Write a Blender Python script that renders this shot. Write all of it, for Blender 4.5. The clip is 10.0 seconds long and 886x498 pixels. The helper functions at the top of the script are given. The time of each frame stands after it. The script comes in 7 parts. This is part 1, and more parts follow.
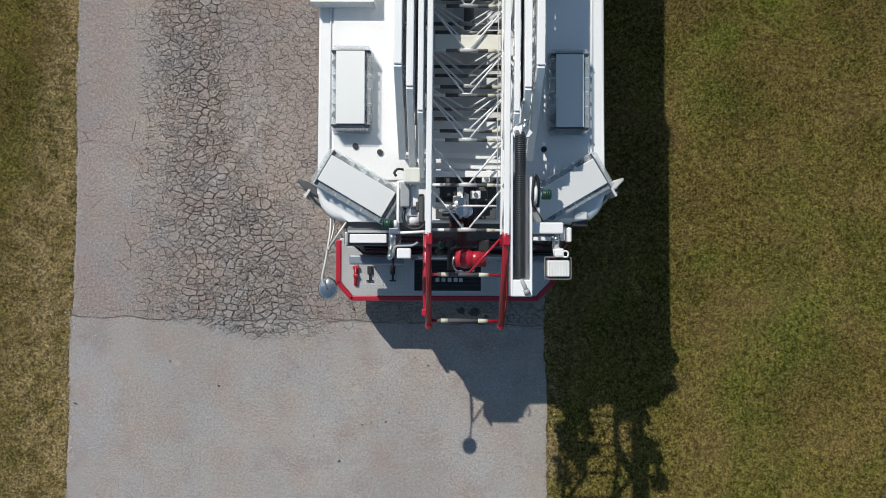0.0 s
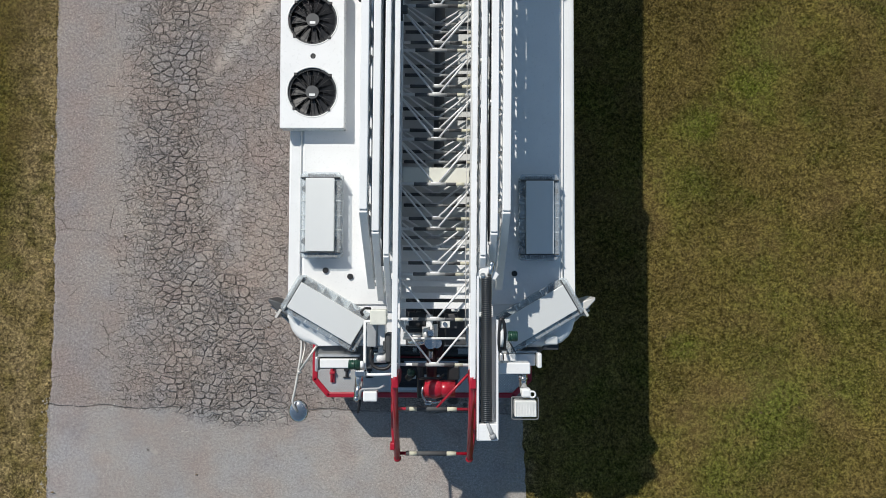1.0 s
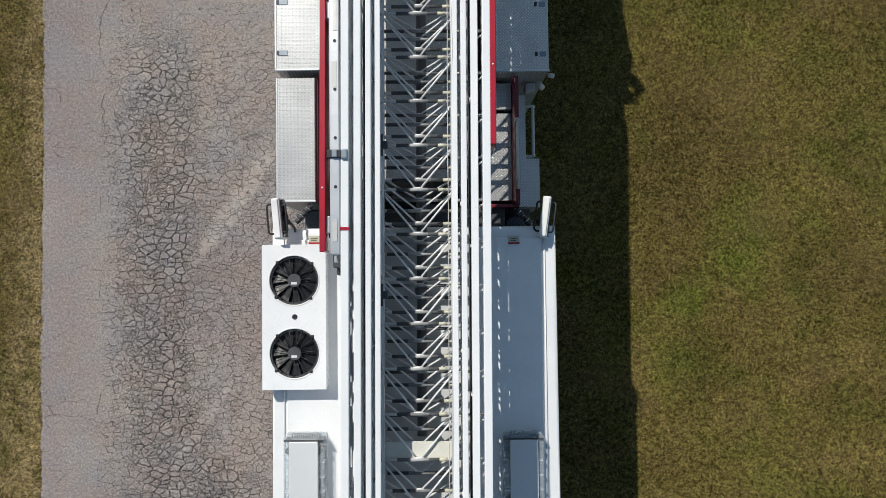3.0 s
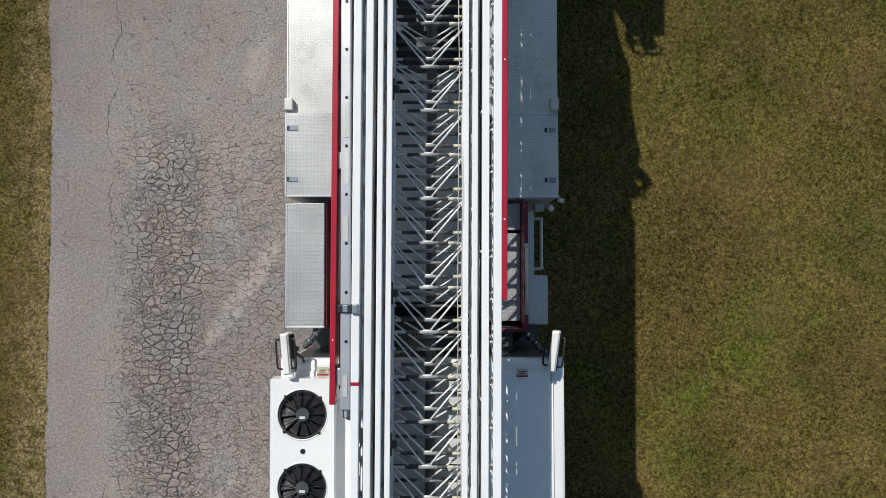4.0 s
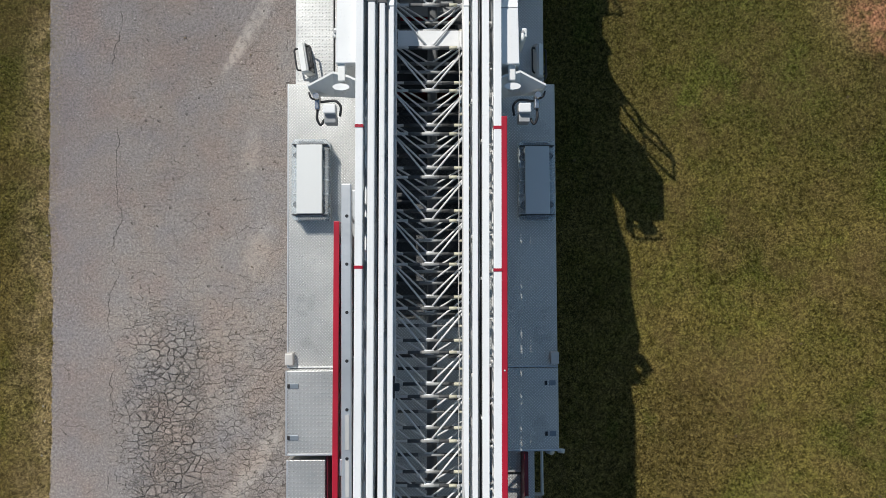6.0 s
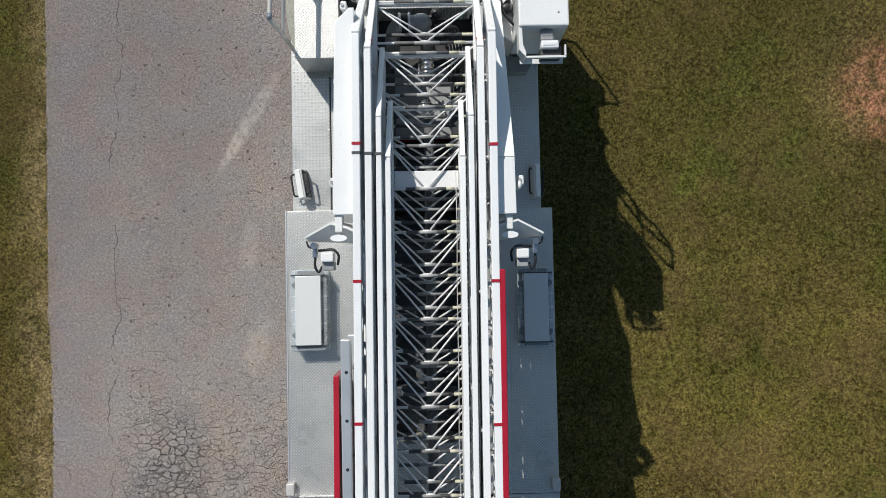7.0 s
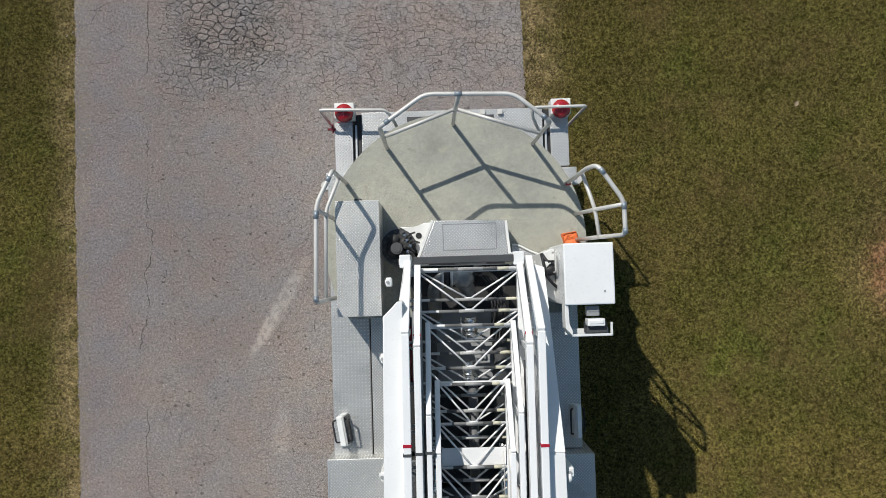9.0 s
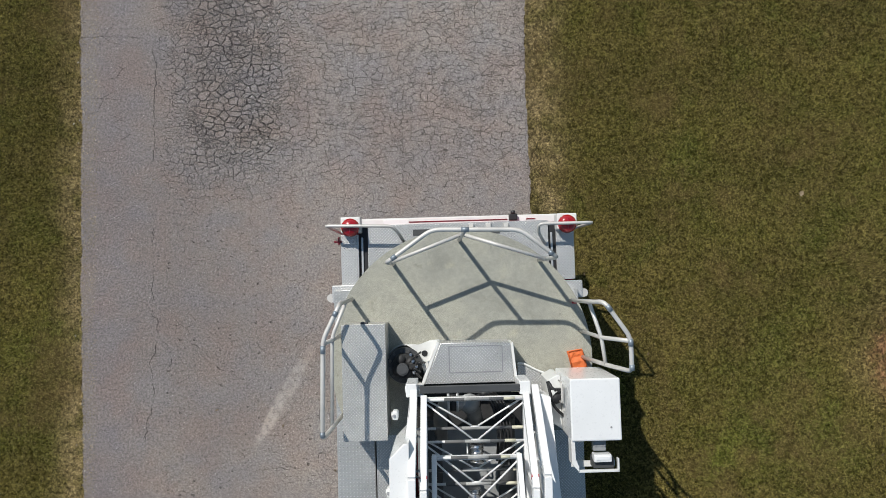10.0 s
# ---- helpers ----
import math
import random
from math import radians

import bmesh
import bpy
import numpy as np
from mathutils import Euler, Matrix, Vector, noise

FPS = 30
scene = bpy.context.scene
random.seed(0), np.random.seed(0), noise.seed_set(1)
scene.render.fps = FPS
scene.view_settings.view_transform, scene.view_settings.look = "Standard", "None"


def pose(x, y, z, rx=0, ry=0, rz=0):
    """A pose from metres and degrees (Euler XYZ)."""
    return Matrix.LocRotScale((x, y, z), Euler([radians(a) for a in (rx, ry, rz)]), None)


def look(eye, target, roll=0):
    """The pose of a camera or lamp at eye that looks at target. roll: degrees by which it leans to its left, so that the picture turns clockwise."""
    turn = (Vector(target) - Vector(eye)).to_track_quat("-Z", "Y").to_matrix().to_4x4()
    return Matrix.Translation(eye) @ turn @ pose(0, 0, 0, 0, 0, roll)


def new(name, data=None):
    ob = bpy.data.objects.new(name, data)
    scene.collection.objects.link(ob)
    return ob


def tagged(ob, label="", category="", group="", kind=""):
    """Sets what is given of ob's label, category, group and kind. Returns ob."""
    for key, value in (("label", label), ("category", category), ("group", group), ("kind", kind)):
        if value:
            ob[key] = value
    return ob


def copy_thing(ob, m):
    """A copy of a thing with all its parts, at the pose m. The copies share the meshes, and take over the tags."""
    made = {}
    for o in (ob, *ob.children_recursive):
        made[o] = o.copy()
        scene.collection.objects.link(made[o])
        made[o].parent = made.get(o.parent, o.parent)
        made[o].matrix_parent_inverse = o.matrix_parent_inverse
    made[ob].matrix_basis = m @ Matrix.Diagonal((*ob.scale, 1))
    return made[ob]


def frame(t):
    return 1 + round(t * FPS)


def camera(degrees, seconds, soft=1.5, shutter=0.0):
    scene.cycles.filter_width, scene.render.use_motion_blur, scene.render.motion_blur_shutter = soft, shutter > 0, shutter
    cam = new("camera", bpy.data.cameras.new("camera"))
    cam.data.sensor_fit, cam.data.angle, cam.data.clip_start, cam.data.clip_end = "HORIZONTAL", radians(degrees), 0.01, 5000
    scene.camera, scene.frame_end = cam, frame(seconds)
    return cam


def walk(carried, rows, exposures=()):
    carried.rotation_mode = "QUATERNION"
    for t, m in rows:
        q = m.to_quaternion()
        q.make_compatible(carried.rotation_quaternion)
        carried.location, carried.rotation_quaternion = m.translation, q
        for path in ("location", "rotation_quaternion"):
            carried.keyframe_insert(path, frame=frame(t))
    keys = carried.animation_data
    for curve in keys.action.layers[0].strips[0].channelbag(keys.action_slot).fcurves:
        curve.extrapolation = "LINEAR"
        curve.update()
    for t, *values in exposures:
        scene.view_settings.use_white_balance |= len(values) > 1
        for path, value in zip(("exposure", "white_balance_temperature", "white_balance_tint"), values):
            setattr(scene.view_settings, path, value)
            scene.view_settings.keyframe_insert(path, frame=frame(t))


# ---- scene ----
cam = camera(65.5, 10.0, 0.75)
PATH = [
    (0, (-0.014, 0.0, 8.762), (-0.021, 0.044, 6.762), -8.1),
    (0.5, (0.12, 0.547, 8.771), (0.115, 0.593, 6.772), -4.9),
    (1, (0.217, 1.095, 8.777), (0.215, 1.145, 6.777), -1.4),
    (1.5, (0.285, 1.646, 8.779), (0.286, 1.701, 6.78), 1.6),
    (2, (0.326, 2.22, 8.791), (0.328, 2.278, 6.792), 2.7),
    (2.5, (0.336, 2.767, 8.808), (0.342, 2.829, 6.809), 5.4),
    (4, (0.233, 4.517, 8.861), (0.239, 4.582, 6.862), 5.9),
    (4.5, (0.191, 5.123, 8.886), (0.198, 5.187, 6.888), 6.8),
    (5, (0.188, 5.717, 8.911), (0.193, 5.784, 6.912), 4.9),
    (5.5, (0.205, 6.315, 8.931), (0.209, 6.383, 6.932), 4.1),
    (7, (0.218, 8.123, 8.984), (0.224, 8.194, 6.985), 4.4),
    (7.5, (0.158, 8.714, 9.004), (0.165, 8.789, 7.006), 5.2),
    (8, (0.047, 9.32, 9.026), (0.056, 9.395, 7.028), 6.2),
    (8.5, (-0.063, 9.906, 9.05), (-0.057, 9.984, 7.052), 3.9),
    (9, (-0.149, 10.488, 9.07), (-0.145, 10.569, 7.071), 1.8),
    (9.5, (-0.19, 11.051, 9.092), (-0.187, 11.139, 7.094), 0.7),
    (10, (-0.172, 11.607, 9.124), (-0.173, 11.701, 7.127), -1.5),
]
walk(cam, [(t, look(eye, target, roll)) for t, eye, target, roll in PATH])

# ---- world, sun, exposure ----
SHINE = Vector((1.411, -2.057, -2.504)).normalized()      # the way the sunlight travels
world = bpy.data.worlds.new("sky")
scene.world = world
world.use_nodes = True
wn = world.node_tree
sky = wn.nodes.new("ShaderNodeTexSky")
sky.sky_type, sky.sun_disc = "NISHITA", False
sky.sun_elevation, sky.sun_rotation = radians(45), radians(-34.5)
sky.altitude, sky.air_density, sky.dust_density, sky.ozone_density = 200, 1.0, 0.6, 1.2
haze = wn.nodes.new("ShaderNodeHueSaturation")
haze.inputs["Saturation"].default_value = 1.0
haze.inputs["Hue"].default_value = 0.486
wn.links.new(sky.outputs[0], haze.inputs["Color"])
wn.links.new(haze.outputs[0], wn.nodes["Background"].inputs[0])
wn.nodes["Background"].inputs[1].default_value = 0.093
sun_data = bpy.data.lights.new("sun", "SUN")
sun_data.energy, sun_data.angle, sun_data.color = 4.3, radians(0.5), (1.0, 0.962, 0.885)
new("sun", sun_data).matrix_world = look((0, 0, 30), Vector((0, 0, 30)) + SHINE)
scene.view_settings.exposure = 0.02


# ---- materials ----
class Nodes:
    """A small node builder for one material."""

    def __init__(self, name):
        self.material = bpy.data.materials.new(name)
        self.material.use_nodes = True
        self.tree = self.material.node_tree
        self.shader = self.tree.nodes["Principled BSDF"]

    def add(self, kind, **settings):
        node = self.tree.nodes.new(kind)
        for key, value in settings.items():
            if key == "operation":
                node.operation = value
            elif key == "gradient":
                node.gradient_type = value
            elif key == "feature":
                node.feature = value
            elif key == "blend":
                node.blend_type = value
            else:
                raise ValueError(key)
        return node

    def link(self, a, b):
        if isinstance(a, (int, float)):
            b.default_value = a
        else:
            self.tree.links.new(a, b)

    def math(self, operation, a, b=0.0, c=0.0, clamp=False):
        node = self.add("ShaderNodeMath", operation=operation)
        node.use_clamp = clamp
        for i, v in enumerate((a, b, c)):
            self.link(v, node.inputs[i])
        return node.outputs[0]

    def noise(self, scale, detail=3.0, rough=0.55, where=None, warp=0.0):
        node = self.add("ShaderNodeTexNoise")
        node.inputs["Scale"].default_value, node.inputs["Detail"].default_value = scale, detail
        node.inputs["Roughness"].default_value, node.inputs["Distortion"].default_value = rough, warp
        self.tree.links.new(where or self.place(), node.inputs["Vector"])
        return node.outputs["Fac"]

    def place(self):
        if not hasattr(self, "spot"):
            self.spot = self.add("ShaderNodeNewGeometry").outputs["Position"]
        return self.spot

    def ramp(self, fac, *stops):
        node = self.add("ShaderNodeValToRGB")
        while len(node.color_ramp.elements) < len(stops):
            node.color_ramp.elements.new(0.5)
        for e, (p, c) in zip(node.color_ramp.elements, stops):
            e.position, e.color = p, (*(c if isinstance(c, tuple) else (c, c, c)), 1)
        self.tree.links.new(fac, node.inputs[0])
        return node.outputs[0]

    def mix(self, fac, a, b, blend="MIX"):
        node = self.add("ShaderNodeMixRGB", blend=blend)
        self.link(fac, node.inputs[0])
        for v, slot in ((a, node.inputs[1]), (b, node.inputs[2])):
            if isinstance(v, tuple):
                slot.default_value = (*v, 1)
            else:
                self.tree.links.new(v, slot)
        return node.outputs[0]

    def band(self, value, low, high):
        node = self.add("ShaderNodeMapRange")
        node.interpolation_type = "SMOOTHSTEP"
        self.link(value, node.inputs[0])
        node.inputs[1].default_value, node.inputs[2].default_value = low, high
        return node.outputs[0]

    def bump(self, height, strength, distance):
        node = self.add("ShaderNodeBump")
        node.inputs["Strength"].default_value, node.inputs["Distance"].default_value = strength, distance
        self.tree.links.new(height, node.inputs["Height"])
        if self.shader.inputs["Normal"].links:
            self.tree.links.new(self.shader.inputs["Normal"].links[0].from_socket, node.inputs["Normal"])
        self.tree.links.new(node.outputs[0], self.shader.inputs["Normal"])

    def set(self, **values):
        names = {"color": "Base Color", "rough": "Roughness", "metal": "Metallic", "coat": "Coat Weight",
                 "clear": "Transmission Weight", "glow": "Emission Strength", "shine": "Specular IOR Level"}
        for key, value in values.items():
            slot = self.shader.inputs[names[key]]
            if isinstance(value, tuple):
                slot.default_value = (*value, 1)
            else:
                self.link(value, slot)
        return self.material


def plain(name, color, rough=0.5, metal=0.0, dirt=0.12, grain=40.0, coat=0.0, relief=0.0):
    """Paint, plastic or metal with grime at two scales and an uneven gloss."""
    n = Nodes(name)
    a, b = n.noise(3.0, 4), n.noise(grain, 3)
    dark = tuple(c * (1 - 2.2 * dirt) for c in color)
    lite = tuple(min(1, c * (1 + 0.5 * dirt)) for c in color)
    base = n.ramp(a, (0.3, dark), (0.62, color), (0.8, lite))
    base = n.mix(n.band(b, 0.55, 0.8), base, tuple(c * (1 - 1.4 * dirt) for c in color))
    n.set(color=base, metal=metal, coat=coat, rough=n.math("MULTIPLY_ADD", b, 0.25, rough - 0.1))
    if relief:
        n.bump(b, 0.4, relief)
    return n.material


def tread_plate(name, color, cell=0.034, rough=0.38, metal=0.7, dirt=0.2, dots=False):
    """Raised tread bars, turned by a right angle from cell to cell, or rows of slanting dashes."""
    n = Nodes(name)
    spin = n.add("ShaderNodeMapping")
    spin.inputs["Rotation"].default_value = (0, 0, 0 if dots else radians(45))
    spin.inputs["Scale"].default_value = (1 / cell, 1 / cell, 1 / cell)
    n.tree.links.new(n.add("ShaderNodeTexCoord").outputs["Object"], spin.inputs[0])
    parts = n.add("ShaderNodeSeparateXYZ")
    n.tree.links.new(spin.outputs[0], parts.inputs[0])
    u, v = parts.outputs[0], parts.outputs[1]
    odd = n.math("PINGPONG", n.math("ADD", n.math("FLOOR", u), n.math("FLOOR", v)), 1.0)
    fu = n.math("SUBTRACT", n.math("FRACT", u), 0.5)
    fv = n.math("SUBTRACT", n.math("FRACT", v), 0.5)
    gap = n.math("SUBTRACT", fv, fu)
    a = n.math("MULTIPLY_ADD", gap, odd, fu)
    b = n.math("SUBTRACT", fv, n.math("MULTIPLY", gap, odd))
    if dots:
        a = n.math("ADD", n.math("MULTIPLY", fu, 0.82), n.math("MULTIPLY", fv, 0.57))
        b = n.math("SUBTRACT", n.math("MULTIPLY", fv, 0.82), n.math("MULTIPLY", fu, 0.57))
    far = n.math("ADD", n.math("POWER", n.math("DIVIDE", a, 0.36 if dots else 0.48), 2.0), n.math("POWER", n.math("DIVIDE", b, 0.17), 2.0))
    bar = n.math("SUBTRACT", 1.0, n.band(far, 0.35, 1.15))
    g = n.noise(2.2, 4)
    base = n.ramp(g, (0.3, tuple(c * (1 - dirt) for c in color)), (0.7, color))
    base = n.mix(n.band(n.noise(30, 3), 0.5, 0.8), base, tuple(c * 0.8 for c in color))
    base = n.mix(n.math("MULTIPLY", bar, 0.85), base, tuple(min(0.90, c * 1.42) for c in color))
    n.set(color=base, metal=n.math("MULTIPLY_ADD", bar, 0.12, metal), rough=n.math("MULTIPLY_ADD", bar, -0.12, n.math("MULTIPLY_ADD", g, 0.2, rough - 0.06)))
    n.bump(bar, 1.0, 0.006)
    return n.material


def streak(n, x, y, length, width, angle):
    """A soft long patch on the ground, 1 at its middle."""
    m = n.add("ShaderNodeMapping")
    m.vector_type = "TEXTURE"
    m.inputs["Location"].default_value = (x, y, 0)
    m.inputs["Rotation"].default_value = (0, 0, radians(angle))
    m.inputs["Scale"].default_value = (length / 2, width / 2, 1)
    n.tree.links.new(n.place(), m.inputs[0])
    g = n.add("ShaderNodeTexGradient", gradient="SPHERICAL")
    n.tree.links.new(m.outputs[0], g.inputs[0])
    return g.outputs["Fac"]


def clear_plastic(name, share):
    """A thin clear shell: part of the light passes straight on, the rest meets a glossy pale surface."""
    n = Nodes(name)
    n.set(color=(0.70, 0.74, 0.76), rough=n.math("MULTIPLY_ADD", n.noise(30, 2), 0.1, 0.12), coat=0.5)
    window, both = n.add("ShaderNodeBsdfTransparent"), n.add("ShaderNodeMixShader")
    window.inputs[0].default_value = (0.90, 0.93, 0.95, 1)
    both.inputs[0].default_value = share
    n.tree.links.new(n.shader.outputs[0], both.inputs[1])
    n.tree.links.new(window.outputs[0], both.inputs[2])
    n.tree.links.new(both.outputs[0], n.tree.nodes["Material Output"].inputs[0])
    return n.material


def asphalt_material():
    n = Nodes("asphalt")
    axes = n.add("ShaderNodeSeparateXYZ")
    n.tree.links.new(n.place(), axes.inputs[0])
    x, y = axes.outputs[0], axes.outputs[1]
    # the older, crazed surface lies behind a wavering seam
    wander = n.math("MULTIPLY_ADD", n.noise(1.3, 5), 0.5, -0.25)
    seam = n.math("MULTIPLY_ADD", n.noise(6, 4), 0.05, n.math("MULTIPLY", wander, 0.35))
    old = n.band(n.math("ADD", y, seam), -0.75, -0.69)
    big, mid = n.noise(0.42, 5), n.noise(2.6, 5)
    fine, grain = n.noise(95, 3, 0.8), n.noise(34, 5, 0.85)
    stone = n.add("ShaderNodeTexVoronoi")
    stone.inputs["Scale"].default_value = 52
    n.tree.links.new(n.place(), stone.inputs["Vector"])
    aged = n.ramp(big, (0.32, (0.206, 0.184, 0.170)), (0.5, (0.244, 0.219, 0.199)), (0.7, (0.280, 0.250, 0.218)))
    fresh = n.ramp(n.math("MULTIPLY_ADD", mid, 0.35, n.math("MULTIPLY", big, 0.65)), (0.38, (0.250, 0.237, 0.224)), (0.62, (0.345, 0.331, 0.308)))
    base = n.mix(old, fresh, aged)
    base = n.mix(n.band(mid, 0.35, 0.75), base, n.mix(0.8, base, (0.222, 0.200, 0.192)), "MIX")
    # a cooler, smoother margin, and the darker polished stretch past the cab
    base = n.mix(n.math("MULTIPLY", n.band(n.math("ADD", x, wander), -3.9, -4.6), 0.7), base, n.mix(1.0, base, (0.93, 0.92, 0.96), "MULTIPLY"))
    worn = n.math("MULTIPLY", n.band(y, 5.6, 9.0), n.band(x, -1.2, -3.6))
    base = n.mix(n.math("MULTIPLY", worn, 0.9), base, n.mix(1.0, base, (0.76, 0.75, 0.77), "MULTIPLY"))
    base = n.mix(n.math("MULTIPLY_ADD", old, 0.25, 0.45), base, n.ramp(grain, (0.41, 0.24), (0.5, 0.5), (0.59, 0.76)), "OVERLAY")
    base = n.mix(n.math("MULTIPLY_ADD", old, 0.08, 0.42), base, n.ramp(fine, (0.40, 0.12), (0.5, 0.5), (0.60, 0.90)), "OVERLAY")
    cell = n.add("ShaderNodeSeparateColor")
    n.tree.links.new(stone.outputs["Color"], cell.inputs[0])
    chip = n.math("SUBTRACT", 1.0, n.band(stone.outputs["Distance"], 0.20, 0.36))
    base = n.mix(n.math("MULTIPLY", chip, n.math("MULTIPLY", n.band(cell.outputs[0], 0.78, 0.88), 0.45)), base, (0.52, 0.49, 0.45))
    base = n.mix(n.math("MULTIPLY", chip, n.math("MULTIPLY", n.band(cell.outputs[2], 0.984, 0.992), 0.6)), base, (0.68, 0.66, 0.62))
    base = n.mix(n.math("MULTIPLY", chip, n.math("MULTIPLY", n.band(cell.outputs[1], 0.78, 0.90), 0.4)), base, (0.075, 0.068, 0.064))
    # drips and pale smudges on the newer surface
    new_part = n.math("SUBTRACT", 1.0, old)
    drip = n.add("ShaderNodeTexVoronoi")
    drip.inputs["Scale"].default_value = 5.5
    n.tree.links.new(n.place(), drip.inputs["Vector"])
    dot = n.add("ShaderNodeSeparateColor")
    n.tree.links.new(drip.outputs["Color"], dot.inputs[0])
    size = n.math("MULTIPLY_ADD", dot.outputs[1], 0.09, 0.03)
    spot_on = n.math("SUBTRACT", 1.0, n.band(n.math("DIVIDE", drip.outputs["Distance"], size), 0.6, 1.1))
    base = n.mix(n.math("MULTIPLY", n.math("MULTIPLY", spot_on, n.band(dot.outputs[0], 0.72, 0.76)), n.math("MULTIPLY", new_part, 0.75)), base, (0.085, 0.078, 0.070))
    base = n.mix(n.math("MULTIPLY", n.band(n.noise(4.2, 3), 0.64, 0.74), n.math("MULTIPLY", new_part, 0.4)), base, (0.40, 0.375, 0.33))
    # pale scuffs
    for *spot, strength in ((-2.29, 4.23, 2.5, 0.34, 56, 0.55), (-2.64, 1.48, 1.6, 0.16, 56, 0.40), (-2.28, 10.14, 1.9, 0.25, 60, 0.40), (-2.47, 9.84, 0.9, 0.16, 60, 0.45), (-2.17, 7.23, 1.0, 0.4, 75, 0.35), (-2.28, 8.5, 0.8, 0.3, 85, 0.28)):
        s = n.math("MULTIPLY", n.band(streak(n, *spot), 0.0, 0.5), n.math("MULTIPLY_ADD", n.band(n.noise(11, 5, 0.7), 0.36, 0.60), 0.8, 0.2))
        base = n.mix(n.math("MULTIPLY", s, strength), base, (0.44, 0.405, 0.36))
    # oil drips below the ladder's tip
    for spot in ((0.37, -0.60, 0.22, 0.16, 20), (0.20, -0.58, 0.14, 0.14, 0), (0.52, -0.66, 0.10, 0.08, 0)):
        base = n.mix(n.math("MULTIPLY", n.band(n.math("MULTIPLY", streak(n, *spot), n.math("MULTIPLY_ADD", n.noise(14, 3), 1.6, 0.2)), 0.15, 0.5), 0.8), base, (0.045, 0.042, 0.040))
    # faint warm and cool blotches
    base = n.mix(1.0, base, n.ramp(n.noise(1.7, 4), (0.36, (1.07, 0.99, 0.96)), (0.5, (1.02, 1.0, 1.0)), (0.64, (0.98, 1.0, 1.05))), "MULTIPLY")
    # a lighter dusty rim along both grass edges
    rim = n.math("ADD", n.band(n.math("ADD", x, wander), -4.72, -4.90), n.band(n.math("ADD", x, wander), 0.95, 1.15), clamp=True)
    base = n.mix(n.math("MULTIPLY", rim, 0.10), base, (0.32, 0.285, 0.215))
    # crazing: heaviest along the wheel path, fine over the rest of the older surface
    bow = n.math("MULTIPLY", n.math("SUBTRACT", 1.0, n.band(n.math("ABSOLUTE", n.math("ADD", x, 2.1)), 0.35, 1.2)), 0.18)
    broken = n.band(n.math("ADD", n.math("ADD", y, seam), bow), -0.86, -0.62)
    turn = n.band(y, -0.2, 2.0)
    shift = n.math("SUBTRACT", n.math("MULTIPLY", turn, 0.68), n.math("MULTIPLY", n.band(y, 11.0, 14.0), 0.35))
    spread = n.math("SUBTRACT", 1.10, n.math("MULTIPLY", n.math("SUBTRACT", turn, n.math("MULTIPLY", n.band(y, 11.0, 14.0), 0.5)), 0.52))
    across = n.math("ADD", n.math("ADD", x, n.math("MULTIPLY", wander, 0.7)), n.math("ADD", shift, 2.6))
    path = n.math("SUBTRACT", 1.0, n.band(n.math("DIVIDE", n.math("ABSOLUTE", across), spread), 0.30, 1.15))
    rest = n.math("MULTIPLY", n.band(y, 5.5, 7.0), n.math("SUBTRACT", 1.0, n.band(y, 12.4, 13.8)))
    heavy = n.math("MULTIPLY", n.math("MULTIPLY", path, broken), n.math("SUBTRACT", 1.0, rest))
    lane = n.math("MULTIPLY", n.band(n.math("ADD", x, wander), -4.15, -3.75), broken)
    light = n.math("MULTIPLY", lane, n.math("SUBTRACT", 1.0, n.math("MULTIPLY", rest, 0.72)))

    def shifted(source, size, amount, detail):
        shove = n.add("ShaderNodeTexNoise")
        shove.inputs["Scale"].default_value, shove.inputs["Detail"].default_value = size, detail
        n.tree.links.new(n.place(), shove.inputs["Vector"])
        off = n.add("ShaderNodeVectorMath", operation="MULTIPLY_ADD")
        n.tree.links.new(shove.outputs["Color"], off.inputs[0])
        off.inputs[1].default_value = (amount, amount, 0)
        n.tree.links.new(source, off.inputs[2])
        return off.outputs[0]

    bent = shifted(shifted(n.place(), 2.4, 0.16, 2), 20, 0.042, 3)

    def edges(scale, squash):
        v = n.add("ShaderNodeTexVoronoi", feature="DISTANCE_TO_EDGE")
        v.voronoi_dimensions = "2D"
        v.inputs["Scale"].default_value = scale
        flat = n.add("ShaderNodeVectorMath", operation="MULTIPLY")
        flat.inputs[1].default_value = (*squash, 1)
        n.tree.links.new(bent, flat.inputs[0])
        n.tree.links.new(flat.outputs[0], v.inputs["Vector"])
        return n.math("DIVIDE", v.outputs["Distance"], scale)

    def line(distance, wide):
        cut = n.math("SUBTRACT", 1.0, n.band(n.math("DIVIDE", distance, n.math("MAXIMUM", wide, 0.0004)), 0.30, 1.0))
        return n.math("MULTIPLY", cut, n.band(wide, 0.0006, 0.0022))

    def uneven(scale, low, high):
        return n.band(n.noise(scale, 3, 0.7), low, high)

    plates, coarse, crumbs, slabs = edges(15.0, (0.82, 1.22)), edges(9.5, (0.85, 1.2)), edges(24.0, (0.95, 1.1)), edges(3.6, (0.50, 1.6))
    # gaping, broken joints; thin joints; thinner ones within the plates; a few long ones across the smooth margin
    choice = uneven(2.1, 0.42, 0.58)
    gaping = n.math("MULTIPLY", n.math("MULTIPLY", n.band(heavy, 0.10, 0.95), n.math("MULTIPLY_ADD", uneven(1.4, 0.40, 0.62), 0.70, 0.26)), 0.0182)
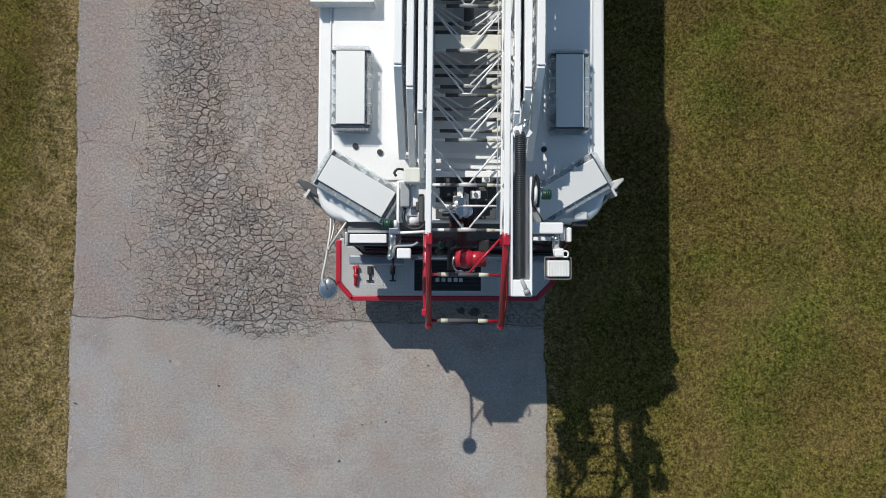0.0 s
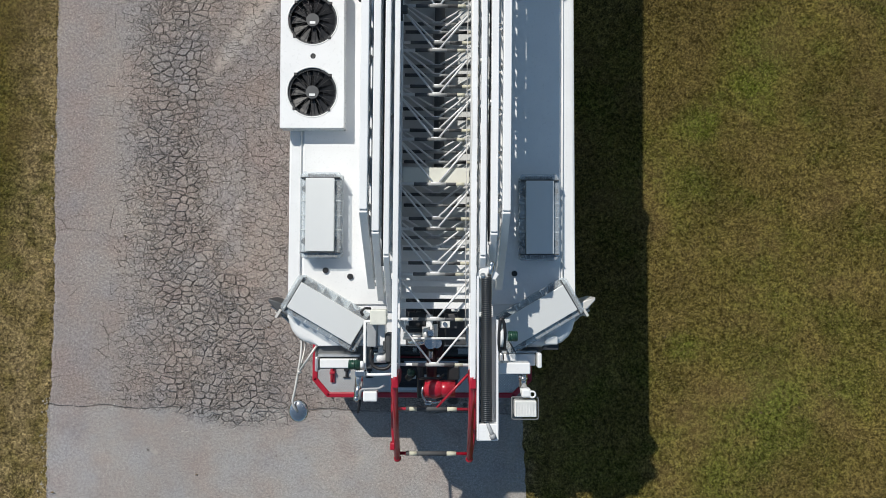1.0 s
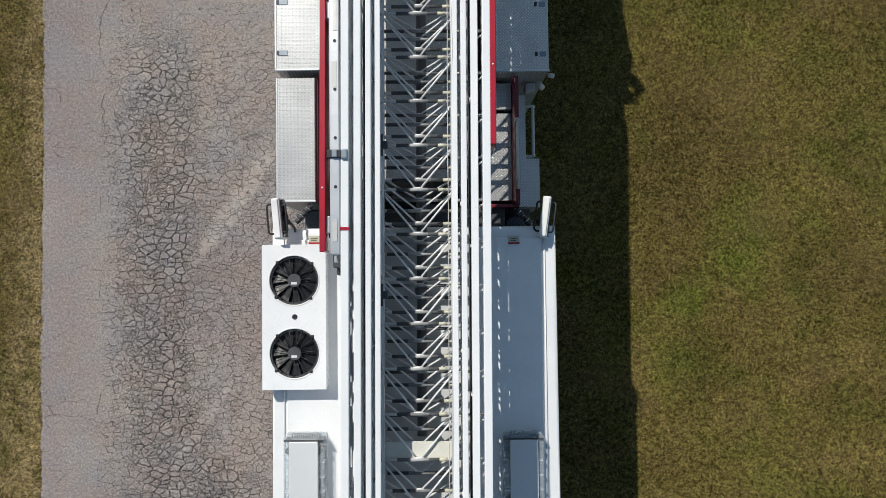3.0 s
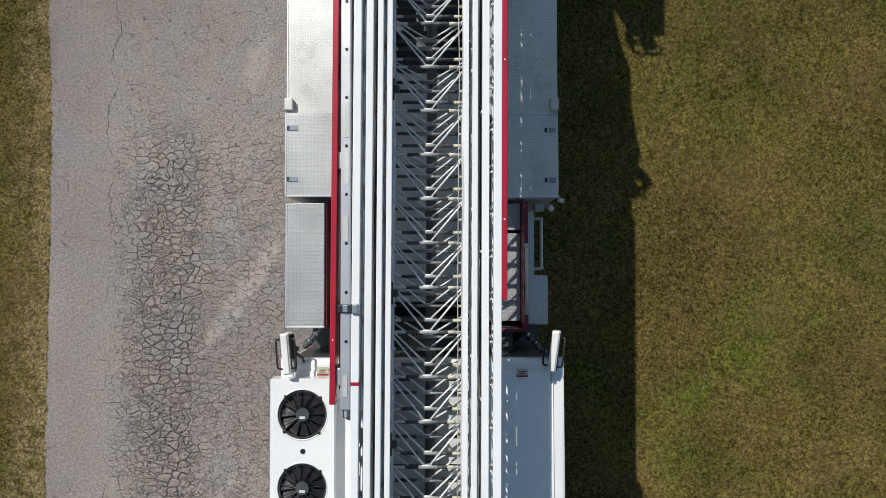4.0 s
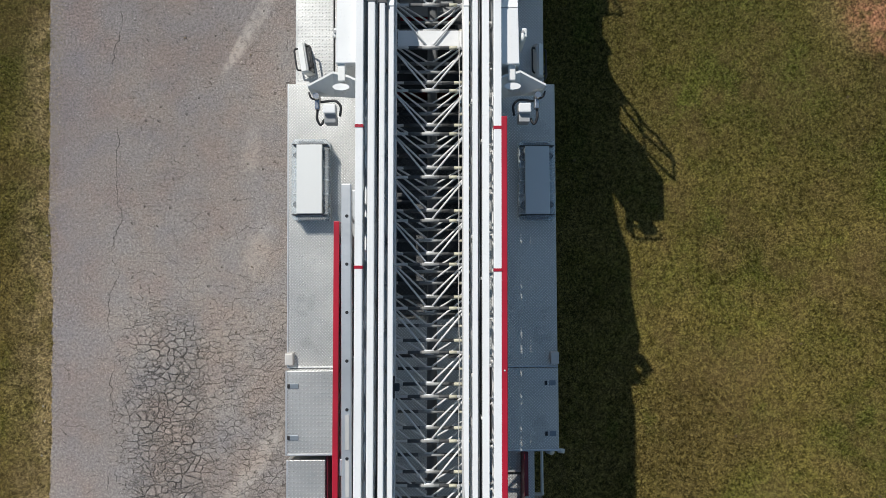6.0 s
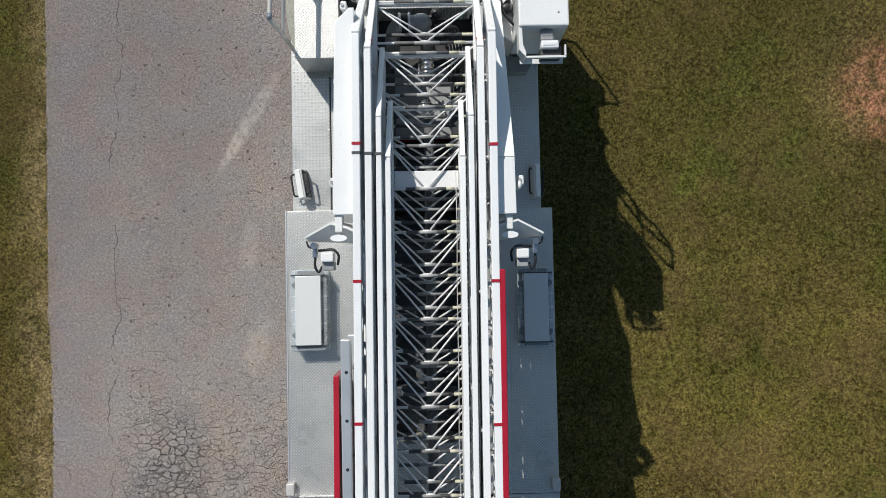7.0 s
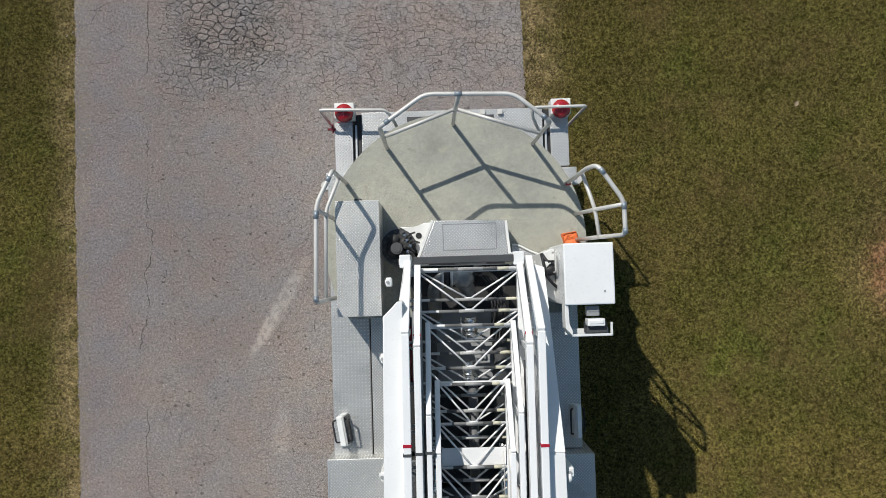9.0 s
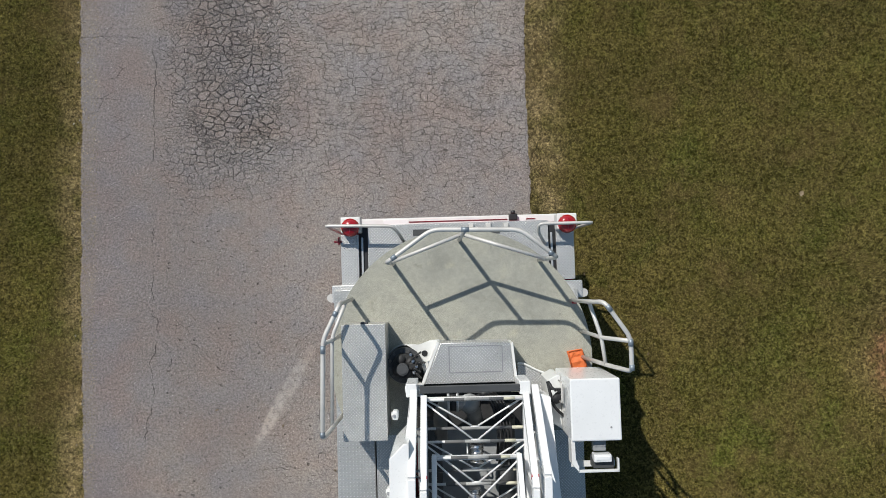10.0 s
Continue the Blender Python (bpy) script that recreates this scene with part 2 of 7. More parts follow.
    gape = n.math("MAXIMUM", line(plates, n.math("MULTIPLY", gaping, n.math("MULTIPLY", uneven(17, 0.45, 0.66), n.math("SUBTRACT", 1.0, choice)))),
                  line(coarse, n.math("MULTIPLY", gaping, n.math("MULTIPLY", uneven(14, 0.44, 0.64), choice))))
    thin = n.math("MAXIMUM", line(plates, n.math("MULTIPLY", n.math("MULTIPLY", light, n.math("MULTIPLY", uneven(9, 0.39, 0.62), n.math("SUBTRACT", 1.0, choice))), 0.0054)),
                  line(coarse, n.math("MULTIPLY", n.math("MULTIPLY", light, n.math("MULTIPLY", uneven(7, 0.36, 0.58), choice)), 0.0056)))
    small = line(crumbs, n.math("MULTIPLY", n.math("MULTIPLY", n.math("MULTIPLY_ADD", heavy, 0.7, n.math("MULTIPLY", light, 0.55)), uneven(5, 0.44, 0.64)), 0.0048))
    long = line(slabs, n.math("MULTIPLY", n.math("MULTIPLY", n.math("SUBTRACT", broken, n.math("MULTIPLY", rest, 0.55)), uneven(2.3, 0.48, 0.66)), 0.0042))
    # dark pits, short and mostly crosswise
    pit = n.add("ShaderNodeTexVoronoi")
    pit.voronoi_dimensions = "2D"
    pit.inputs["Scale"].default_value = 7
    pit_at = n.add("ShaderNodeVectorMath", operation="MULTIPLY")
    pit_at.inputs[1].default_value = (0.85, 1.4, 1)
    n.tree.links.new(bent, pit_at.inputs[0])
    n.tree.links.new(pit_at.outputs[0], pit.inputs["Vector"])
    kind_of = n.add("ShaderNodeSeparateColor")
    n.tree.links.new(pit.outputs["Color"], kind_of.inputs[0])
    pits = n.math("SUBTRACT", 1.0, n.band(n.math("DIVIDE", pit.outputs["Distance"], n.math("MULTIPLY_ADD", kind_of.outputs[1], 0.10, 0.05)), 0.5, 1.1))
    pits = n.math("MULTIPLY", n.math("MULTIPLY", pits, n.band(kind_of.outputs[0], 0.80, 0.86)), n.math("MULTIPLY", lane, 0.75))
    # one long fine crack that runs down the lane, and the seam itself
    ridge = n.math("ABSOLUTE", n.math("ADD", n.math("MULTIPLY_ADD", n.noise(1.5, 5, 0.55), 0.50, -0.25), n.math("ADD", x, 4.02)))
    run = n.math("MULTIPLY", n.math("SUBTRACT", 1.0, n.band(ridge, 0.0015, 0.0065)), n.math("MULTIPLY", broken, n.band(n.noise(1.9, 3), 0.46, 0.56)))
    joint = n.math("MULTIPLY", n.math("SUBTRACT", 1.0, n.band(n.math("ABSOLUTE", n.math("ADD", n.math("ADD", y, seam), 0.725)), 0.003, 0.011)), n.band(n.noise(3.1, 3), 0.36, 0.56))
    crack = gape
    for other, depth in ((thin, 0.74), (small, 0.45), (long, 0.45), (pits, 0.8), (run, 0.6), (joint, 0.6)):
        crack = n.math("MAXIMUM", crack, n.math("MULTIPLY", other, depth))
    # each plate has weathered to a tone of its own
    tile = n.add("ShaderNodeTexVoronoi")
    tile.voronoi_dimensions = "2D"
    tile.inputs["Scale"].default_value = 9.5
    tile_at = n.add("ShaderNodeVectorMath", operation="MULTIPLY")
    tile_at.inputs[1].default_value = (0.85, 1.2, 1)
    n.tree.links.new(bent, tile_at.inputs[0])
    n.tree.links.new(tile_at.outputs[0], tile.inputs["Vector"])
    base = n.mix(n.math("MULTIPLY", n.band(n.math("MULTIPLY_ADD", light, 0.35, heavy), 0.15, 0.9), 0.30), base, n.mix(0.6, base, n.ramp(tile.outputs["Color"], (0.2, 0.36), (0.8, 0.64)), "OVERLAY"))
    base = n.mix(n.math("MULTIPLY", crack, 0.80), base, (0.032, 0.028, 0.026))
    n.set(color=base, rough=0.9, shine=0.25)
    n.bump(n.noise(55, 3, 0.7), 0.5, 0.006)
    # the lips of the deeper cracks are broken and rounded, and the plates tip a little
    lip = n.math("MULTIPLY", n.band(coarse, 0.0, 0.014), heavy)
    n.bump(n.math("ADD", n.math("SUBTRACT", n.math("MULTIPLY", lip, 0.7), crack), n.math("MULTIPLY", n.noise(6, 2), n.math("MULTIPLY", heavy, 1.2))), 1.0, 0.020)
    return n.material


def turf_tone(n, brighter):
    """Patchy lawn: dry tan, olive and green over several scales."""
    earth = (0.38 / brighter, 0.185 / brighter, 0.118 / brighter)
    big, mid, fine = n.noise(0.33, 4, 0.6), n.noise(1.7, 5, 0.6), n.noise(34, 4, 0.7)
    tone = n.ramp(big, (0.36, (0.076, 0.060, 0.020)), (0.52, (0.074, 0.064, 0.018)), (0.68, (0.058, 0.066, 0.014)))
    tone = n.mix(n.band(mid, 0.42, 0.72), tone, (0.095, 0.074, 0.028))
    tone = n.mix(n.math("MULTIPLY", n.band(mid, 0.46, 0.28), 0.55), tone, (0.050, 0.060, 0.012))
    for spot in ((4.2, 3.7, 2.4, 1.4, 70), (3.5, 3.0, 1.3, 0.8, 20), (3.3, 0.1, 1.0, 0.6, 0), (2.1, 10.2, 1.6, 0.6, 80), (3.4, 9.2, 1.2, 0.7, 50), (6.2, 8.4, 1.8, 1.0, 60)):
        tone = n.mix(n.math("MULTIPLY", n.math("MULTIPLY", n.band(streak(n, *spot), 0.0, 0.9), n.band(n.noise(2.2, 4), 0.3, 0.6)), 0.6), tone, (0.058, 0.088, 0.010))
    soil = n.math("MULTIPLY", n.band(streak(n, 6.15, 10.5, 1.75, 1.8, 0), 0.0, 0.6), n.math("MULTIPLY_ADD", n.band(n.noise(6, 5), 0.36, 0.60), 0.8, 0.2))
    tone = n.mix(n.math("MULTIPLY", soil, 0.5), tone, earth)
    dry = n.math("MULTIPLY", n.band(streak(n, 6.0, 10.6, 2.6, 3.0, 10), 0.0, 0.7), n.band(n.noise(2.4, 4), 0.3, 0.6))
    tone = n.mix(n.math("MULTIPLY", dry, 0.7), tone, (0.150, 0.115, 0.058))
    tone = n.mix(n.math("MULTIPLY", soil, 0.85), tone, earth)
    tone = n.mix(n.math("MULTIPLY", n.band(n.noise(1.1, 5, 0.6), 0.44, 0.30), 0.55), tone, (0.045, 0.058, 0.011))
    tone = n.mix(0.75, tone, n.ramp(n.noise(0.75, 4, 0.6), (0.36, 0.34), (0.5, 0.5), (0.64, 0.66)), "OVERLAY")
    axes = n.add("ShaderNodeSeparateXYZ")
    n.tree.links.new(n.place(), axes.inputs[0])
    # lusher towards the far end
    tone = n.mix(n.math("MULTIPLY", n.math("SUBTRACT", 1.0, n.math("MAXIMUM", dry, soil)), n.math("MULTIPLY", n.band(axes.outputs[1], 6.5, 10.0), 0.42)), tone, (0.042, 0.043, 0.0135))
    # the worn strips beside the lane, wider at the near end
    reach = n.math("MULTIPLY_ADD", n.band(axes.outputs[1], 2.0, -0.5), 0.75, n.math("MULTIPLY_ADD", n.noise(0.9, 3), 0.9, 0.30))
    left = n.math("SUBTRACT", 1.0, n.band(n.math("DIVIDE", n.math("SUBTRACT", -4.76, axes.outputs[0]), reach), 0.25, 1.0))
    edge = n.math("MULTIPLY_ADD", axes.outputs[1], 0.02, axes.outputs[0])
    right = n.math("SUBTRACT", 1.0, n.band(n.math("MULTIPLY_ADD", n.noise(2.2, 4), 0.4, edge), 1.48, 1.72))
    side_of = n.band(axes.outputs[0], -2.0, -1.0)
    right = n.math("MAXIMUM", right, n.math("MULTIPLY", n.band(axes.outputs[1], 10.5, 13.0), n.math("SUBTRACT", 1.0, n.band(n.math("MULTIPLY_ADD", n.noise(1.6, 4), 0.8, edge), 1.80, 2.35))))
    verge = n.math("ADD", n.math("MULTIPLY", left, n.math("SUBTRACT", 1.0, side_of)), n.math("MULTIPLY", right, side_of), clamp=True)
    verge = n.math("MULTIPLY", verge, n.math("MULTIPLY_ADD", n.band(n.noise(3.4, 5), 0.34, 0.62), 0.75, 0.25))
    tone = n.mix(n.math("MULTIPLY", verge, 0.85), tone, (0.19, 0.150, 0.088))
    tone = n.mix(0.85, tone, n.ramp(fine, (0.40, 0.15), (0.5, 0.5), (0.60, 0.90)), "OVERLAY")
    tone = n.mix(0.42, tone, n.ramp(n.noise(15, 4, 0.7), (0.38, 0.25), (0.5, 0.5), (0.62, 0.75)), "OVERLAY")
    tone = n.mix(n.math("MULTIPLY", n.band(n.noise(0.8, 5, 0.65), 0.50, 0.66), 0.45), tone, (0.098, 0.070, 0.034))
    return n.mix(1.0, tone, (brighter * 1.02, brighter * 0.985, brighter * 0.87), "MULTIPLY")


def lawn_material():
    n = Nodes("lawn_soil")
    n.set(color=turf_tone(n, 1.15), rough=0.95, shine=0.03)
    n.bump(n.noise(60, 4, 0.7), 1.0, 0.03)
    return n.material


def blade_material():
    n = Nodes("grass_blades")
    rnd = n.add("ShaderNodeNewGeometry").outputs["Random Per Island"]
    tone = turf_tone(n, 2.9)
    tone = n.mix(n.math("MULTIPLY", n.band(rnd, 0.62, 0.95), 0.60), tone, (0.42, 0.335, 0.150))
    tone = n.mix(n.math("MULTIPLY", n.band(rnd, 0.35, 0.0), 0.55), tone, (0.030, 0.034, 0.011))
    n.set(color=tone, rough=0.8, shine=0.05)
    return n.material


def deck_material():
    n = Nodes("anti_slip_deck")
    g, s, f = n.noise(1.6, 5), n.noise(6, 4), n.noise(160, 2)
    base = n.ramp(g, (0.3, (0.235, 0.235, 0.205)), (0.5, (0.30, 0.298, 0.258)), (0.72, (0.36, 0.352, 0.292)))
    base = n.mix(n.math("MULTIPLY", n.band(s, 0.56, 0.8), 0.6), base, (0.41, 0.39, 0.30))
    base = n.mix(n.math("MULTIPLY", n.band(n.noise(11, 3), 0.62, 0.78), 0.5), base, (0.16, 0.155, 0.12))
    base = n.mix(0.42, base, n.ramp(f, (0.38, 0.25), (0.62, 0.78)), "OVERLAY")
    base = n.mix(0.30, base, n.ramp(n.noise(28, 5, 0.8), (0.40, 0.34), (0.60, 0.66)), "OVERLAY")
    for spot in ((0.05, 11.25, 0.9, 0.5, 20), (-0.55, 11.35, 0.7, 0.35, 60), (0.75, 11.0, 0.5, 0.4, 0)):
        base = n.mix(n.math("MULTIPLY", n.math("MULTIPLY", n.band(streak(n, *spot), 0.0, 0.9), n.band(n.noise(7, 4), 0.38, 0.62)), 0.55), base, (0.42, 0.385, 0.27))
    speck = n.add("ShaderNodeTexVoronoi")
    speck.inputs["Scale"].default_value = 9
    n.tree.links.new(n.place(), speck.inputs["Vector"])
    pick = n.add("ShaderNodeSeparateColor")
    n.tree.links.new(speck.outputs["Color"], pick.inputs[0])
    base = n.mix(n.math("MULTIPLY", n.math("MULTIPLY", n.math("SUBTRACT", 1.0, n.band(speck.outputs["Distance"], 0.05, 0.16)), n.band(pick.outputs[0], 0.72, 0.78)), 0.45), base, (0.10, 0.10, 0.085))
    n.set(color=base, rough=0.85, shine=0.3)
    n.bump(f, 0.4, 0.002)
    return n.material


WHITE = plain("white_paint", (0.76, 0.765, 0.765), 0.28, dirt=0.03, coat=0.4)
OFF_WHITE = plain("aged_white_paint", (0.72, 0.725, 0.71), 0.38, dirt=0.08, coat=0.15)
LENS = plain("satin_cover", (0.60, 0.615, 0.615), 0.45, metal=0.15, dirt=0.004)
RED = plain("red_paint", (0.37, 0.010, 0.026), 0.3, dirt=0.1, coat=0.4)
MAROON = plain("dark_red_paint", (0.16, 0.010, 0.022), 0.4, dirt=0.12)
# the same red, darkened to paint shade on the monitor's neck
SHADED_RED = plain("grimy_red_paint", (0.07, 0.006, 0.010), 0.5, dirt=0.3)
ALU = plain("brushed_aluminium", (0.62, 0.635, 0.645), 0.36, metal=0.65, dirt=0.08)
GALV = plain("satin_handrail", (0.60, 0.585, 0.56), 0.5, metal=0.25, dirt=0.12)
STEEL = plain("polished_steel", (0.66, 0.66, 0.66), 0.2, metal=0.95, dirt=0.1)
BLACK = plain("black_plastic", (0.018, 0.018, 0.020), 0.45, dirt=0.2, relief=0.001)
RUBBER = plain("grey_rubber", (0.085, 0.086, 0.088), 0.75, dirt=0.2, relief=0.001)
# two tones of one cover, painting shade and sun along a rung
RUNG_GREY = plain("rung_cover", (0.145, 0.147, 0.15), 0.7, dirt=0.35)
RUNG_LIT = plain("worn_rung_cover", (0.42, 0.425, 0.42), 0.7, dirt=0.35)
CAST = plain("pale_cast_metal", (0.34, 0.345, 0.345), 0.40, metal=0.45, dirt=0.3)
COIL = plain("ribbed_hose", (0.05, 0.053, 0.058), 0.35, dirt=0.1)
DULL_STEEL = plain("dull_steel", (0.68, 0.68, 0.67), 0.34, metal=0.45, dirt=0.15)
DARK_STEEL = plain("dark_steel", (0.13, 0.13, 0.132), 0.4, metal=0.6, dirt=0.25)
# the motor's black paint, and the shade painted on the well floor
NEAR_BLACK = plain("oily_black_paint", (0.022, 0.022, 0.023), 0.6, dirt=0.3)
PALE_CREAM = plain("pale_cream_plastic", (0.66, 0.655, 0.58), 0.5, dirt=0.1)
# pale grey that stands for the white roof in the ladder's shade
ROOF_SHADE = plain("pale_roof_mat", (0.58, 0.59, 0.585), 0.6, dirt=0.12)
PIPE = plain("dull_grey_pipe", (0.13, 0.135, 0.14), 0.5, dirt=0.15)
CHARCOAL = plain("charcoal_paint", (0.055, 0.058, 0.062), 0.55, dirt=0.15)
GREY = plain("grey_paint", (0.30, 0.31, 0.32), 0.5, dirt=0.15)
CREAM = plain("cream_sleeve", (0.56, 0.54, 0.42), 0.6, dirt=0.15)
LENS_RED = plain("red_lens", (0.34, 0.004, 0.008), 0.12, dirt=0.05, coat=0.8)
BLUE_TAPE = plain("blue_grey_clamp", (0.25, 0.29, 0.33), 0.4, metal=0.4)
GREEN = plain("dark_green_knob", (0.012, 0.055, 0.035), 0.4)
ORANGE = plain("orange_fabric", (0.85, 0.20, 0.055), 0.7, dirt=0.12, relief=0.004)
TYRE = plain("tyre_rubber", (0.022, 0.022, 0.023), 0.8)
GLASS = plain("tinted_glass", (0.012, 0.014, 0.016), 0.08, coat=0.6, dirt=0.05)
TREAD = tread_plate("tread_plate", (0.60, 0.595, 0.575), cell=0.0215, metal=0.55)
TREAD_DOT = tread_plate("dotted_tread_plate", (0.50, 0.505, 0.50), cell=0.034, metal=0.5, dots=True)
TREAD_BOLD = tread_plate("bold_tread_plate", (0.60, 0.60, 0.595), cell=0.0225, metal=0.52)
# darkened so that its colour holds the shade below the ladder
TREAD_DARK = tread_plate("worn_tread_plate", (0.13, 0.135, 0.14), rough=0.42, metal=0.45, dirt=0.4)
CLEAR = clear_plastic("clear_polycarbonate", 0.72)
PEBBLE = plain("pale_pebble", (0.50, 0.46, 0.40), 0.85, dirt=0.2, relief=0.002)
ASPHALT, LAWN, BLADES, DECK = asphalt_material(), lawn_material(), blade_material(), deck_material()


# ---- mesh building ----
class Shape:
    """Gathers solids in one bmesh; paint(i) sets the material slot of what follows."""

    def __init__(self):
        self.bm, self.slot = bmesh.new(), 0

    def paint(self, slot):
        self.slot = slot
        return self

    def _mark(self, verts, smooth=False):
        for f in {f for v in verts for f in v.link_faces}:
            f.material_index = self.slot
            f.smooth = smooth

    def box(self, x0, x1, y0, y1, z0, z1, bevel=0.0, m=None, steps=2):
        t = Matrix.Translation(((x0 + x1) / 2, (y0 + y1) / 2, (z0 + z1) / 2)) @ Matrix.Diagonal((x1 - x0, y1 - y0, z1 - z0, 1))
        verts = bmesh.ops.create_cube(self.bm, size=1, matrix=(m or Matrix()) @ t)["verts"]
        if bevel:
            edges = list({e for v in verts for e in v.link_edges})
            made = bmesh.ops.bevel(self.bm, geom=edges, offset=bevel, segments=steps, profile=0.5, affect="EDGES")
            verts = list({v for f in made["faces"] for v in f.verts} | {v for v in verts if v.is_valid})
        self._mark(verts)
        return self

    def rod(self, a, b, r, n=8, r2=None, smooth=True):
        a, b = Vector(a), Vector(b)
        turn = (b - a).to_track_quat("Z", "Y").to_matrix().to_4x4()
        verts = bmesh.ops.create_cone(self.bm, cap_ends=True, segments=n, radius1=r, radius2=r if r2 is None else r2, depth=(b - a).length,
                                      matrix=Matrix.Translation((a + b) / 2) @ turn)["verts"]
        self._mark(verts, smooth)
        for f in {f for v in verts for f in v.link_faces if len(f.verts) == n}:
            f.smooth = n < 5
        return self

    def tube(self, pts, r, n=8, bend=0.06, steps=4):
        """A bent pipe through the points, its corners rounded."""
        p = [Vector(q) for q in pts]
        line = [p[0]]
        for a, b, c in zip(p, p[1:], p[2:]):
            k = min(bend, (b - a).length * 0.45, (c - b).length * 0.45)
            s, e = b + (a - b).normalized() * k, b + (c - b).normalized() * k
            for i in range(steps + 1):
                u = i / steps
                line.append(s * (1 - u) ** 2 + b * 2 * u * (1 - u) + e * u * u)
        line.append(p[-1])
        rings, side = [], None
        for i, q in enumerate(line):
            way = (line[min(i + 1, len(line) - 1)] - line[max(i - 1, 0)]).normalized()
            if side is None:
                side = way.orthogonal().normalized()
            side = (side - way * side.dot(way)).normalized()
            other = way.cross(side)
            rings.append([self.bm.verts.new(q + r * (math.cos(2 * math.pi * k / n) * side + math.sin(2 * math.pi * k / n) * other)) for k in range(n)])
        for a, b in zip(rings, rings[1:]):
            for k in range(n):
                f = self.bm.faces.new((a[k], a[(k + 1) % n], b[(k + 1) % n], b[k]))
                f.smooth, f.material_index = True, self.slot
        for ring in (rings[0][::-1], rings[-1]):
            self.bm.faces.new(ring).material_index = self.slot
        return self

    def prism(self, outline, z0, z1, bevel=0.0, m=None, steps=2):
        """A plan outline, counter-clockwise, drawn up from z0 to z1."""
        m = m or Matrix()
        low = [self.bm.verts.new(m @ Vector((x, y, z0))) for x, y in outline]
        top = [self.bm.verts.new(m @ Vector((x, y, z1))) for x, y in outline]
        k = len(outline)
        cap = self.bm.faces.new(top)
        faces = [cap, self.bm.faces.new(low[::-1])]
        faces += [self.bm.faces.new((low[i], low[(i + 1) % k], top[(i + 1) % k], top[i])) for i in range(k)]
        for f in faces:
            f.material_index = self.slot
        if bevel:
            made = bmesh.ops.bevel(self.bm, geom=list(cap.edges), offset=bevel, segments=steps, profile=0.5, affect="EDGES")
            for f in made["faces"]:
                f.material_index, f.smooth = self.slot, True
        return self

    def ball(self, c, r, n=12, squash=(1, 1, 1)):
        verts = bmesh.ops.create_uvsphere(self.bm, u_segments=n, v_segments=max(6, n // 2), radius=r, matrix=Matrix.Translation(c) @ Matrix.Diagonal((*squash, 1)))["verts"]
        self._mark(verts, True)
        return self

    def ring(self, c, r, thick, n=24, m=8, axis="z"):
        c, rings = Vector(c), []
        for i in range(n):
            a = 2 * math.pi * i / n
            out = Vector((math.cos(a), math.sin(a), 0)) if axis == "z" else Vector((0, math.cos(a), math.sin(a)))
            up = Vector((0, 0, 1)) if axis == "z" else Vector((1, 0, 0))
            rings.append([self.bm.verts.new(c + out * (r + thick * math.cos(2 * math.pi * k / m)) + up * thick * math.sin(2 * math.pi * k / m)) for k in range(m)])
        for a, b in zip(rings, rings[1:] + rings[:1]):
            for k in range(m):
                f = self.bm.faces.new((a[k], b[k], b[(k + 1) % m], a[(k + 1) % m]))
                f.smooth, f.material_index = True, self.slot
        return self


def link(name, shape, materials, parent=None, label="", m=None):
    """Links a Shape as one mesh object under a thing or a part."""
    data = bpy.data.meshes.new(name)
    bmesh.ops.recalc_face_normals(shape.bm, faces=shape.bm.faces)
    shape.bm.to_mesh(data)
    shape.bm.free()
    for mat in materials if isinstance(materials, (list, tuple)) else [materials]:
        data.materials.append(mat)
    ob = new(name, data)
    ob.parent = parent
    if m is not None:
        ob.matrix_basis = m
    return tagged(ob, label)


def again(ob, m, parent=None):
    """One more of a part, with its own parts, sharing the meshes."""
    twin = copy_thing(ob, m)
    twin.parent = parent or ob.parent
    return twin


def at(x, y, z, turn=0):
    return pose(x, y, z, 0, 0, turn)


def arc(cx, cy, r, a0, a1, n):
    return [(cx + r * math.cos(radians(a0 + (a1 - a0) * i / n)), cy + r * math.sin(radians(a0 + (a1 - a0) * i / n))) for i in range(n + 1)]


# ---- ground ----
def ground_sheet():
    s = Shape()
    s.box(-700, 700, -700, 700, -0.5, -0.012)
    tagged(link("ground", s, LAWN), "dry patchy lawn of olive and tan grass", "lawn", kind="structure")


